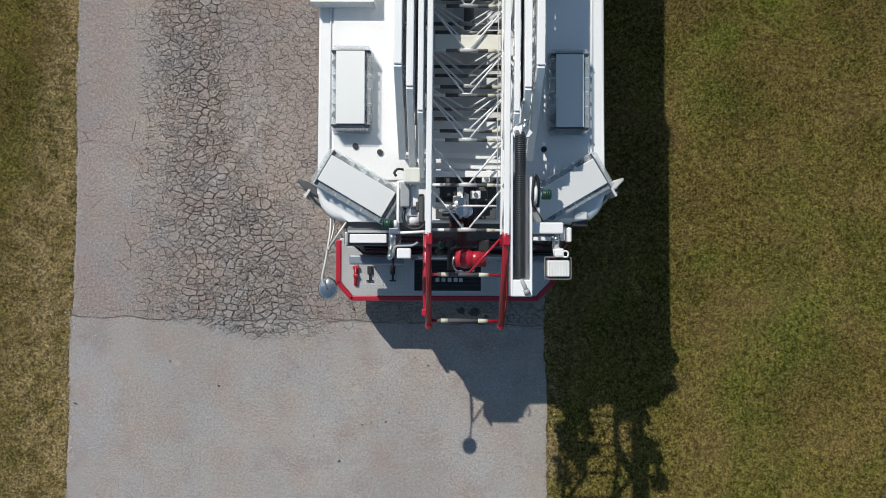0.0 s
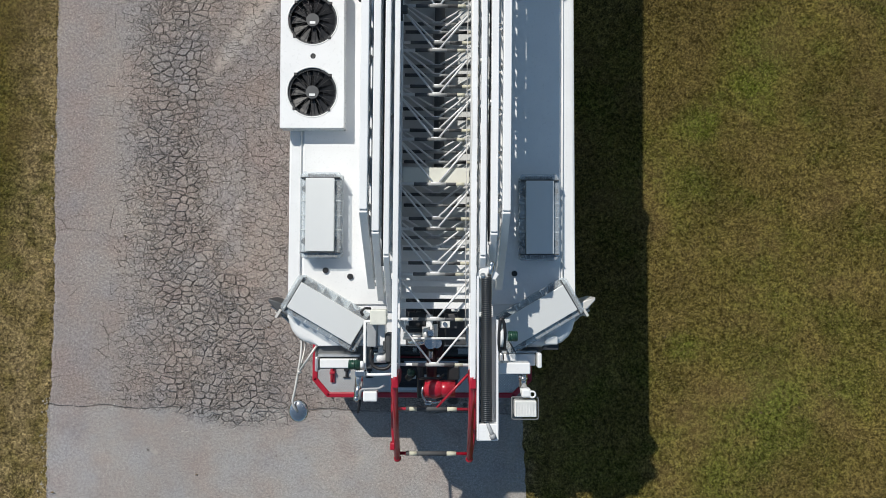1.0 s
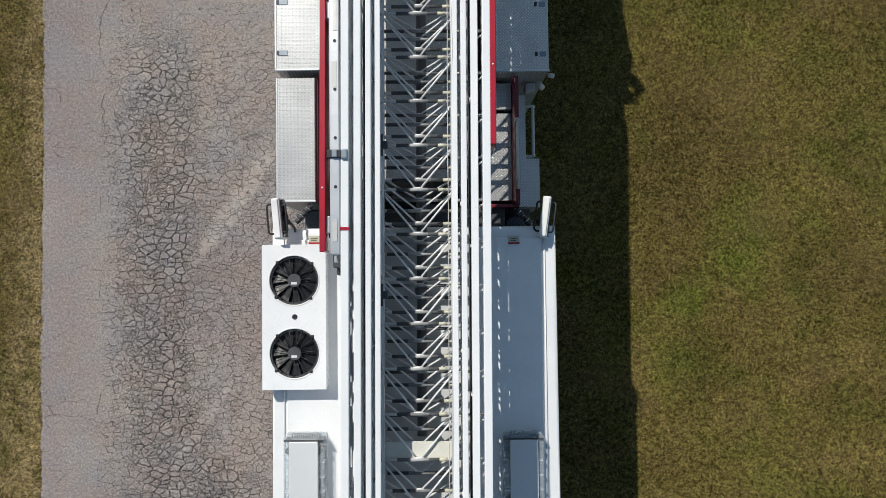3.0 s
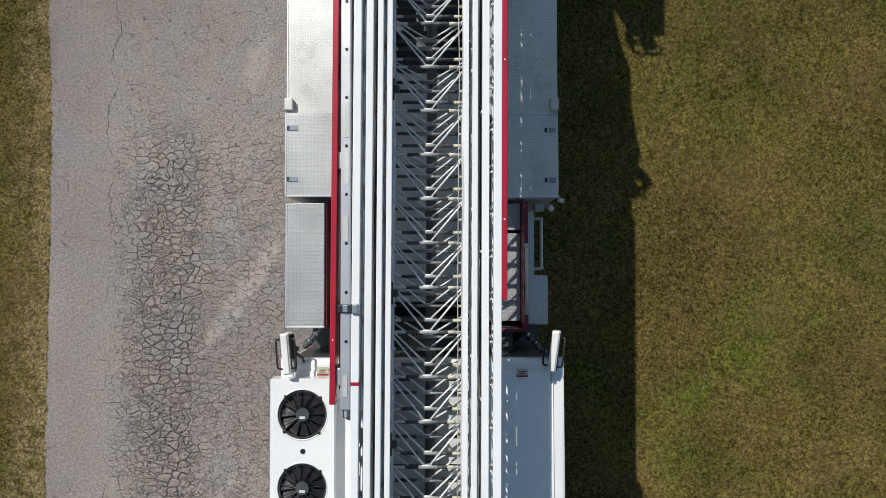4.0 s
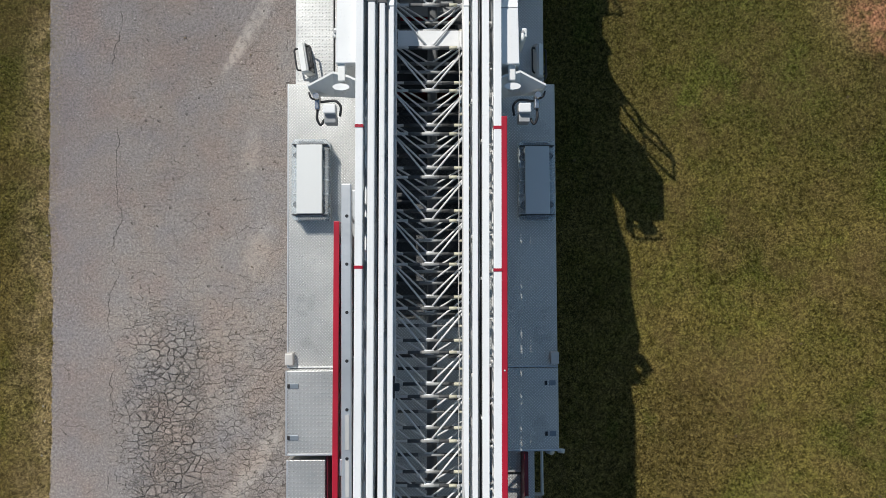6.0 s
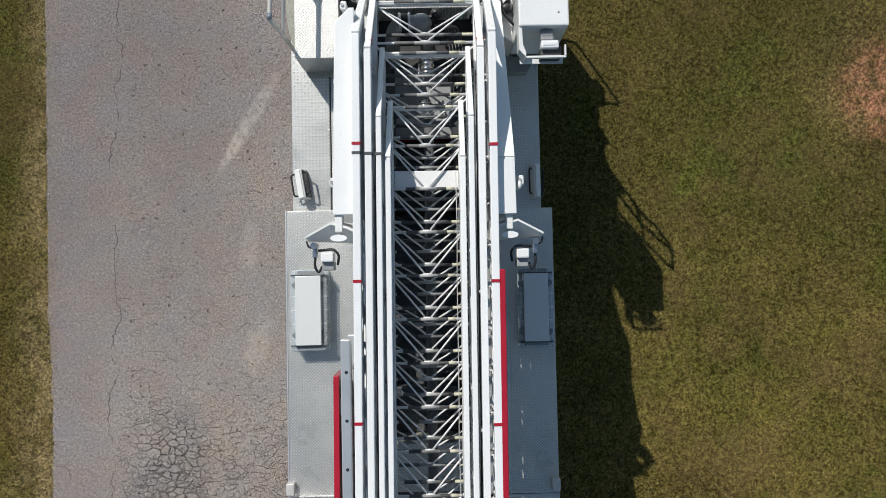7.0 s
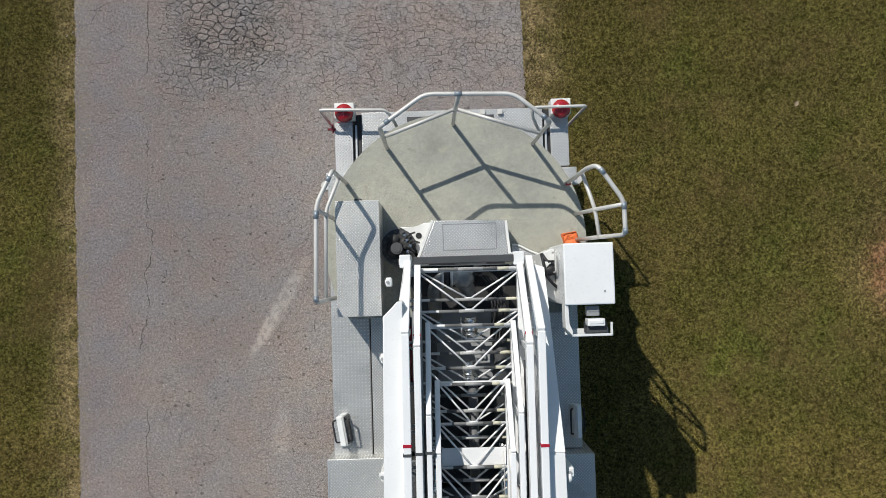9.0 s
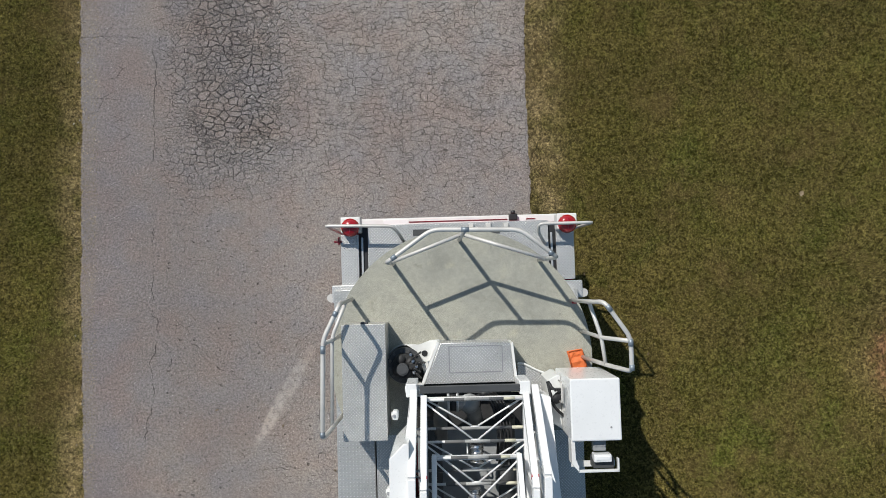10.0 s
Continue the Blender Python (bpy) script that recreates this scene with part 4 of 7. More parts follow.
def air_conditioner():
    s = Shape()
    z = 2.765
    # top sheet with two round openings
    x0, x1, y0, y1 = -1.342, -0.782, 2.305, 3.575
    for cy, lo, hi in ((2.62, y0, 2.94), (3.26, 2.94, y1)):
        hole = arc(-1.06, cy, 0.222, 0, 360, 32)
        rim = []
        for px, py in hole[:-1]:
            dx, dy = px + 1.06, py - cy
            k = min((x1 + 1.06) / dx if dx > 1e-6 else (x0 + 1.06) / dx if dx < -1e-6 else 9e9, (hi - cy) / dy if dy > 1e-6 else (lo - cy) / dy if dy < -1e-6 else 9e9)
            rim.append((-1.06 + dx * k, cy + dy * k))
        iv = [s.bm.verts.new((px, py, z)) for px, py in hole[:-1]]
        ib = [s.bm.verts.new((px, py, z - 0.05)) for px, py in hole[:-1]]
        ov = [s.bm.verts.new((px, py, z)) for px, py in rim]
        for i in range(32):
            j = (i + 1) % 32
            s.bm.faces.new((iv[i], iv[j], ov[j], ov[i]))
            s.bm.faces.new((ib[i], ib[j], iv[j], iv[i]))
        for cx, cyy in ((x0, lo), (x1, lo), (x0, hi), (x1, hi)):
            near = sorted(range(32), key=lambda i: (rim[i][0] - cx) ** 2 + (rim[i][1] - cyy) ** 2)[:2]
            if min((rim[i][0] - cx) ** 2 + (rim[i][1] - cyy) ** 2 for i in near) > 1e-8:
                v = s.bm.verts.new((cx, cyy, z))
                s.bm.faces.new((v, ov[near[0]], ov[near[1]]))
    s.box(x0, x0 + 0.012, y0, y1, 2.62, z - 0.001).box(x1 - 0.012, x1, y0, y1, 2.62, z - 0.001).box(x0, x1, y0, y0 + 0.012, 2.62, z - 0.001).box(x0, x1, y1 - 0.012, y1, 2.62, z - 0.001)
    unit = link("air_conditioner", s, WHITE, truck, "white roof air conditioner with two black fans")
    s = Shape()
    s.box(x0 + 0.014, x1 - 0.014, y0 + 0.014, y1 - 0.014, 2.60, 2.655)
    link("base_tray", s, WHITE, unit)
    o = Shape()
    o.ring((-1.055, 2.94, z), 0.018, 0.006, 16, 6).rod((-1.055, 2.94, z - 0.004), (-1.055, 2.94, z + 0.003), 0.016, 14)
    link("port", o, BLACK, unit, "black service port")
    for cy in (2.62, 3.26):
        h = Shape()
        h.ring((-1.06, cy, z - 0.004), 0.222, 0.008, 40, 8).paint(1).ring((-1.06, cy, z - 0.02), 0.207, 0.010, 40, 8)
        link("fan_shroud", h, [OFF_WHITE, CHARCOAL], unit, "white shroud lined with a dark ring")
        q = Shape()
        q.rod((-1.06, cy, 2.656), (-1.06, cy, 2.672), 0.221, 32)
        link("fan_well", q, BLACK, unit, "black fan well")
        for i in range(11):
            b = Shape()
            a = 2 * math.pi * i / 11 + 0.2
            pts = []
            for r, d in ((0.050, -0.25), (0.200, -0.29), (0.200, 0.22), (0.050, 0.27)):
                pts.append((r * math.cos(a + d), r * math.sin(a + d)))
            vs = [b.bm.verts.new((-1.06 + px, cy + py, z - 0.045 + dz)) for (px, py), dz in zip(pts, (-0.014, -0.018, 0.018, 0.014))]
            vb = [b.bm.verts.new(v.co - Vector((0, 0, 0.004))) for v in vs]
            b.bm.faces.new(vs)
            b.bm.faces.new(vb[::-1])
            for q in range(4):
                b.bm.faces.new((vs[q], vb[q], vb[(q + 1) % 4], vs[(q + 1) % 4]))
            link("fan_blade", b, BLACK, unit)
        b = Shape()
        b.rod((-1.06, cy, z - 0.06), (-1.06, cy, z - 0.012), 0.06, 20)
        link("fan_hub", b, BLACK, unit, "black fan hub")
        w = Shape()
        for rr in (0.10, 0.15, 0.195):
            w.ring((-1.06, cy, z - 0.004), rr, 0.0013, 40, 5)
        for i in range(11):
            a = 2 * math.pi * i / 11 + 0.1
            w.rod((-1.06 + 0.05 * math.cos(a), cy + 0.05 * math.sin(a), z - 0.006), (-1.06 + 0.222 * math.cos(a), cy + 0.222 * math.sin(a), z - 0.006), 0.0032, 5)
        for i in range(4):
            a = 2 * math.pi * i / 4 + 0.75
            w.box(-1.06 + 0.215 * math.cos(a) - 0.014, -1.06 + 0.215 * math.cos(a) + 0.014, cy + 0.215 * math.sin(a) - 0.014, cy + 0.215 * math.sin(a) + 0.014, z - 0.01, z + 0.008, 0.004)
        tagged(link("fan_guard", w, BLACK, unit, "black wire guard"), kind="stuff")
        c = Shape()
        c.rod((-1.06, cy, z - 0.02), (-1.06, cy, z + 0.004), 0.058, 20).paint(1).box(-1.085, -1.035, cy - 0.036, cy - 0.014, z + 0.003, z + 0.0065)
        link("fan_hub", c, [CHARCOAL, LENS], unit, "charcoal motor hub with a small pale label")


def mirrors():
    # folded side mirrors at the cab's front corners
    for side, x, y in ((-1, -1.40, 0.70), (1, 1.38, 0.72)):
        m = at(x, y, 2.28, -32 * -side)
        s = Shape()
        taper = [(-0.15, -0.035), (0.04, -0.040), (0.14, -0.012), (0.15, 0.012), (0.05, 0.040), (-0.15, 0.040)]
        s.prism(taper if side > 0 else [(-p, q) for p, q in reversed(taper)], -0.24, 0.12, 0.012)
        head = link("side_mirror", s, CHARCOAL if side < 0 else GALV, truck, "dark grey side mirror on the cab corner" if side < 0 else "pale grey tapered side mirror on the cab corner", m)
        g = Shape()
        g.box(-0.10, 0.06, -0.047, -0.041, -0.18, 0.08)
        link("glass", g, STEEL, head, "mirror glass")
        a = Shape()
        a.tube([(side * -0.20, -0.10, -0.05), (side * -0.05, -0.09, -0.05), (side * 0.02, -0.01, -0.05)], 0.014, 8)
        a.box(-0.012, 0.014, -0.10, -0.01, -0.08, 0.128, 0.004).box(-0.05, 0.06, -0.085, -0.070, -0.02, 0.02, 0.004)
        link("arm", a, GALV, head, "pale mirror bracket")
    # the convex mirror that stands out before the corner
    s = Shape()
    s.ball((-1.215, -0.222, 2.50), 0.098, 20, (0.92, 1.05, 0.35))
    disc = link("convex_mirror", s, STEEL, truck, "round convex mirror on a long bent arm")
    a = Shape()
    a.tube([(-1.205, 0.62, 2.45), (-1.185, 0.32, 2.52), (-1.235, -0.02, 2.56), (-1.262, -0.14, 2.56), (-1.215, -0.222, 2.535)], 0.011, 8, 0.1)
    a.tube([(-1.185, 0.66, 2.40), (-1.165, 0.36, 2.42), (-1.215, 0.10, 2.54)], 0.008, 8, 0.1)
    a.tube([(-1.00, 0.44, 2.56), (-1.195, 0.15, 2.56)], 0.010, 8).ball((-1.20, 0.14, 2.55), 0.022, 10)
    a.ball((-1.00, 0.45, 2.57), 0.026, 10)
    link("arm", a, GALV, disc, "bent steel mirror arm")
    # a small pale beacon on the other corner
    b = Shape()
    b.box(1.00, 1.115, 0.40, 0.475, 2.56, 2.645, 0.012)
    bl = link("corner_light", b, LENS, truck, "small pale corner light")
    q = Shape()
    q.box(0.985, 1.13, 0.345, 0.49, 2.535, 2.59, 0.01)
    link("base", q, CHARCOAL, bl, "dark base")


chassis()
wheels()
cab()
bumper()
light_bars()
air_conditioner()
mirrors()


# ---- the body behind the cab ----
def chest(name, x0, x1, y0, y1, z0, z1, mat, label, lip=0.0):
    s = Shape()
    s.box(x0, x1, y0, y1, z0, z1, 0.008)
    ob = link(name, s, mat, truck, label)
    if lip:
        e = Shape()
        e.box(x0 - lip, x1 + lip, y0 - lip, y0 + 0.012, z1 - 0.03, z1 + 0.004, 0.003).box(x0 - lip, x0 + 0.012, y0, y1, z1 - 0.03, z1 + 0.004, 0.003)
        link("lip", e, ALU, ob, "folded bright edge")
    return ob


def body():
    # side compartments
    step = chest("locker", -1.295, -0.935, 3.99, 5.16, 0.55, 2.395, TREAD_DOT, "bold tread plate locker top with a folded edge", 0.004)
    chest("locker", -1.292, -0.70, 5.22, 6.005, 0.55, 2.445, TREAD_DOT, "tread plate locker with two recessed latches", 0.006)
    chest("rear_locker", -1.31, -0.60, 6.012, 8.757, 0.55, 2.315, TREAD, "tread plate rear deck along the ladder", 0.003)
    chest("locker", 0.66, 1.282, 5.22, 6.005, 0.55, 2.335, TREAD, "tread plate locker with two recessed latches", 0.006)
    chest("rear_locker", 0.60, 1.278, 6.012, 8.74, 0.55, 2.328, TREAD, "tread plate rear deck along the ladder", 0.003)
    chest("tail_locker", -1.265, -0.885, 8.755, 11.55, 0.75, 2.175, TREAD_DOT, "bold tread plate walkway beside the turntable")
    chest("tail_locker", -0.875, -0.55, 8.755, 11.2, 0.75, 2.170, TREAD, "tread plate walkway strip")
    chest("tail_locker", 0.55, 1.205, 8.745, 11.5, 0.75, 2.12, TREAD, "tread plate walkway beside the turntable")
    # latches set in the locker lids
    for x, side in ((-1.225, -1), (1.205, 1)):
        for y in (5.38, 5.86):
            s = Shape()
            z = 2.447 if side < 0 else 2.337
            s.box(x - 0.03 + 0.02 * side, x + 0.05 + 0.0 * side, y - 0.024, y + 0.024, z - 0.012, z + 0.004, 0.004)
            s.paint(1).box(x - 0.055, x - 0.03, y - 0.02, y + 0.02, z - 0.01, z + 0.007, 0.003)
            link("latch", s, [BLUE_TAPE, BLACK], truck, "recessed paddle latch")
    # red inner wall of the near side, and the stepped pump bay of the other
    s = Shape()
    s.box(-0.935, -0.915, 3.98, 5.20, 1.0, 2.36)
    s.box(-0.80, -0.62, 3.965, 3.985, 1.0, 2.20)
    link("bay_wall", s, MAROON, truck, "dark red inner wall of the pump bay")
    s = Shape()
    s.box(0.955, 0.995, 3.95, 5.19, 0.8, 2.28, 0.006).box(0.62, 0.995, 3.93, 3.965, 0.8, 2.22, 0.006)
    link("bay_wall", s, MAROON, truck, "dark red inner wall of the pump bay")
    s = Shape()
    s.tube([(0.975, 4.10, 2.30), (0.975, 4.75, 2.30)], 0.016, 8).ball((0.975, 4.76, 2.30), 0.024, 10)
    link("grab_rail", s, GALV, truck, "pale grab rail along the pump bay")
    chest("step", 0.998, 1.122, 3.98, 5.14, 0.5, 1.765, TREAD, "tread plate side step")
    s = Shape()
    s.prism([(0.998, 3.97), (1.255, 3.97), (1.255, 4.47), (1.125, 4.47), (0.998, 4.47)], 1.2, 1.79, 0.006)
    link("step", s, TREAD, truck, "tread plate corner step behind the cab")
    for y0, y1, z in ((4.02, 4.90, 1.98), (4.925, 5.19, 2.02)):
        s = Shape()
        s.box(0.64, 0.952, y0, y1, 0.9, z, 0.004)
        link("pump_bay_floor", s, TREAD, truck, "tread plate floor of the pump bay")
    s = Shape()
    s.tube([(1.14, 4.54, 1.50), (1.235, 4.54, 1.50), (1.235, 5.08, 1.50), (1.14, 5.08, 1.50)], 0.017, 8, 0.03)
    s.ball((1.235, 4.55, 1.50), 0.024, 8).ball((1.235, 5.07, 1.50), 0.024, 8)
    link("handrail", s, GALV, truck, "satin steel handrail beside the step")
    s = Shape()
    s.box(1.10, 1.20, 5.12, 5.20, 1.85, 1.98, 0.012).rod((1.285, 5.20, 2.25), (1.345, 5.19, 2.25), 0.022, 10).rod((1.21, 5.16, 2.10), (1.26, 5.13, 2.05), 0.03, 10)
    link("marker_lamp", s, GALV, truck, "small pale marker lamps at the locker corner")
    # small boxes on the deck edge
    for x, y, z in ((-1.275, 6.10, 2.313), (1.245, 6.10, 2.33)):
        s = Shape()
        s.box(x - 0.045, x + 0.035, y - 0.055, y + 0.06, z, z + 0.075, 0.01)
        link("junction_box", s, GALV, truck, "small grey junction box on the deck edge")
    # the sheltered middle under the ladder
    s = Shape()
    s.box(-0.60, 0.60, 4.22, 6.46, 0.9, 2.16, 0.01)
    link("centre_deck", s, TREAD, truck, "tread plate deck under the ladder")
    # the well's plates carry the ladder's shade in their colour
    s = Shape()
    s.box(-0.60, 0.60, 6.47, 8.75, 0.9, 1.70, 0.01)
    link("centre_deck", s, TREAD_DARK, truck, "tread plate well under the ladder, coloured dark for the shade")
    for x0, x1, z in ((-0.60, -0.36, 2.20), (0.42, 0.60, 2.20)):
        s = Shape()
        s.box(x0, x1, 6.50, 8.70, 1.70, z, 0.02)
        link("well_wall", s, TREAD_DARK, truck, "tread plate wall of the ladder well, coloured dark for the shade")
    for y in (6.90, 7.62, 8.28):
        s = Shape()
        s.box(-0.36, 0.42, y, y + 0.10, 1.9, 2.08, 0.01)
        link("cross_member", s, CHARCOAL, truck, "dark cross member under the ladder")


# ---- scene lights on swivel poles ----
def scene_light(m, length, tilt, label, dark_glass=True):
    s = Shape()
    tip = pose(0, 0, 0.30, 0, tilt, 0)
    s.box(-0.038, 0.038, -length / 2, length / 2, -0.14, 0.02, 0.014, tip).box(-0.028, 0.028, -length / 2 + 0.01, length / 2 - 0.01, 0.015, 0.032, 0.006, tip)
    head = link("scene_light", s, OFF_WHITE, truck, label, m)
    g = Shape()
    g.box(0.037, 0.046, -length / 2 + 0.015, length / 2 - 0.015, -0.12, 0.0, 0.004, tip)
    link("lens", g, GLASS, head, "dark glass lens")
    h = Shape()
    for side in (-1, 1):
        x, e = side * 0.085, length * 0.36
        h.tube([tuple(tip @ Vector((side * 0.03, -e, -0.03))), tuple(tip @ Vector((x, -e, 0.0))), tuple(tip @ Vector((x, e, 0.0))), tuple(tip @ Vector((side * 0.03, e, -0.03)))], 0.009, 8, 0.03)
    link("handle", h, BLACK, head, "black tube handles")
    p = Shape()
    p.rod((0.0, 0, -0.12), (0.0, 0, 0.2), 0.028, 12).box(-0.03, 0.06, -0.05, 0.05, 0.10, 0.20, 0.015)
    p.tube([(0.05, 0.0, 0.18), (0.11, -0.08, 0.10), (0.08, -0.14, 0.0)], 0.012, 8, 0.05)
    link("pole", p, CHARCOAL, head, "dark swivel pole with a cable")
    return head


def scene_lights():
    scene_light(at(-1.19, 3.80, 2.54, 5), 0.36, -8, "white scene light with black handles behind the cab")
    scene_light(at(1.165, 3.80, 2.40, -8), 0.37, -14, "white scene light with black handles behind the cab")
    scene_light(at(-1.165, 9.02, 1.99, 9), 0.30, -14, "white scene light with black handles on the walkway")
    scene_light(at(1.155, 9.02, 1.87, 0), 0.34, 30, "white scene light lying over on the walkway")
    for x, y, z, dx, dy in ((-1.13, 3.80, 2.34, 0.03, 0.034), (1.15, 3.735, 2.1, -0.038, 0.040)):
        s = Shape()
        for k in range(5):
            s.paint(0).rod((x + dx * k, y + dy * k, z), (x + dx * (k + 0.8), y + dy * (k + 0.8), z), 0.034 if k % 2 else 0.027, 12)
            s.paint(1).rod((x + dx * (k + 0.8), y + dy * (k + 0.8), z), (x + dx * (k + 1), y + dy * (k + 1), z), 0.036 if k % 2 else 0.024, 12)
        link("cable_coupling", s, [CHARCOAL, STEEL], truck, "dark cable coupling with bright rings")


# ---- the aerial ladder: four nested sections, not quite in line with the truck ----
LADDER_TURN = Matrix.Translation((MID, 4.19, 0)) @ Matrix.Rotation(radians(-0.39), 4, "Z") @ Matrix.Translation((-MID, -4.2, 0))

def section(name, half, tube_w, top, floor, front_top, front_low, bend, rear, phase, label, braces=True, lattice_step=0.744, deep=0.075, laced=True, foot=0.9):
    """Two hand rails over two floor rails, laced together, with rungs and V braces between."""
    s = Shape()
    h = tube_w / 2
    for side in (-1, 1):
        x = MID + side * half
        s.box(x - h, x + h, front_top, bend, top - deep, top, 0.006)
        # the sloping tail of the hand rail
        dy, dz = rear - bend, floor - 0.02 - (top - 0.075)
        m = Matrix.Translation((x, bend, top - 0.0375)) @ Matrix.Rotation(math.atan2(dz, dy), 4, "X")
        s.box(-h, h, -0.01, math.hypot(dy, dz), -0.0375, 0.0375, 0.006, m)
        low = x + side * h * (0.9 - foot)
        s.box(low - h * foot, low + h * foot, front_low, rear, floor - 0.07, floor + 0.02, 0.006)
        # and its sloping front end
        if front_low < front_top - 0.1:
            dy, dz = front_low - front_top, floor - 0.02 - (top - 0.075)
            m = Matrix.Translation((x, front_top, top - 0.0375)) @ Matrix.Rotation(math.atan2(-dz, -dy), 4, "X")
            s.box(-h, h, -math.hypot(dy, dz), 0.01, -0.0375, 0.0375, 0.006, m)
    for y in (front_top + 0.03, bend - 0.06):
        for side in (-1, 1):
            x = MID + side * half
            s.box(x - 0.012, x + 0.012, y, y + 0.05, floor - 0.01, top - 0.06, 0.003)
    s.box(MID - half, MID + half, rear - 0.05, rear - 0.01, floor - 0.065, floor - 0.03, 0.006)
    if front_low < front_top - 0.1:
        s.box(MID - half, MID + half, front_low - 0.005, front_low + 0.05, floor - 0.045, floor - 0.02, 0.006)
    ob = link(name, s, WHITE, truck, label, LADDER_TURN)
    lace = Shape()
    for side in (-1, 1) if laced else ():
        x = MID + side * half
        y, up = front_top + 0.05, True
        while y + lattice_step / 2 < bend - 0.05:
            a, b = (y, floor), (y + lattice_step / 2, top - 0.06)
            if not up:
                a, b = (y, top - 0.06), (y + lattice_step / 2, floor)
            lace.rod((x, a[0], a[1]), (x, b[0], b[1]), 0.013, 6)
            lace.rod((x, y, floor), (x, y, top - 0.06), 0.009, 6)
            y += lattice_step / 2
            up = not up
    if laced:
        tagged(link("side_lacing", lace, WHITE, ob, "white diagonal side lacing"), kind="stuff")
    # rungs with rubber covers and cream sleeves; the covers' pale middle is painted sunlight
    inner = half + h * (0.9 - 2 * foot)
    r = Shape()
    r.rod((-inner, 0, 0), (inner, 0, 0), 0.0125, 8)
    r.paint(1).rod((-inner * 0.64, 0, 0), (inner * 0.60, 0, 0), 0.0150, 10).paint(3).rod((-inner * 0.22, 0, 0), (inner * 0.30, 0, 0), 0.0155, 10)
    r.paint(2).rod((inner * 0.60, 0, 0), (inner * 0.84, 0, 0), 0.0152, 10)
    rung = None
    ys = []
    y = phase
    while y > front_low + 0.05:
        y -= 0.3725
    while y + 0.3725 < rear - 0.015:
        y += 0.3725
        ys.append(y)
    if rear - 0.03 - ys[-1] > 0.06:
        ys.append(rear - 0.03)
    for y in ys:
        if rung is None:
            rung = link("rung", r, [WHITE, RUNG_GREY, CREAM, RUNG_LIT], ob, "ribbed rung with a grey rubber cover and cream sleeves", at(MID, y, floor))
        else:
            again(rung, at(MID, y, floor))
    if braces:
        v = Shape()
        for side in (-1, 1):
            v.rod((side * (inner + 0.005), 0.335, 0.0), (side * 0.028, 0.02, 0.0), 0.0088, 7)
        v.rod((-0.04, 0.012, 0), (0.04, 0.012, 0), 0.010, 7)
        first = None
        for y in (q for q in ys if q + 0.33 < rear):
            if first is None:
                first = link("v_brace", v, WHITE, ob, "white V brace between rungs", at(MID, y, floor))
            else:
                again(first, at(MID, y, floor))
    return ob


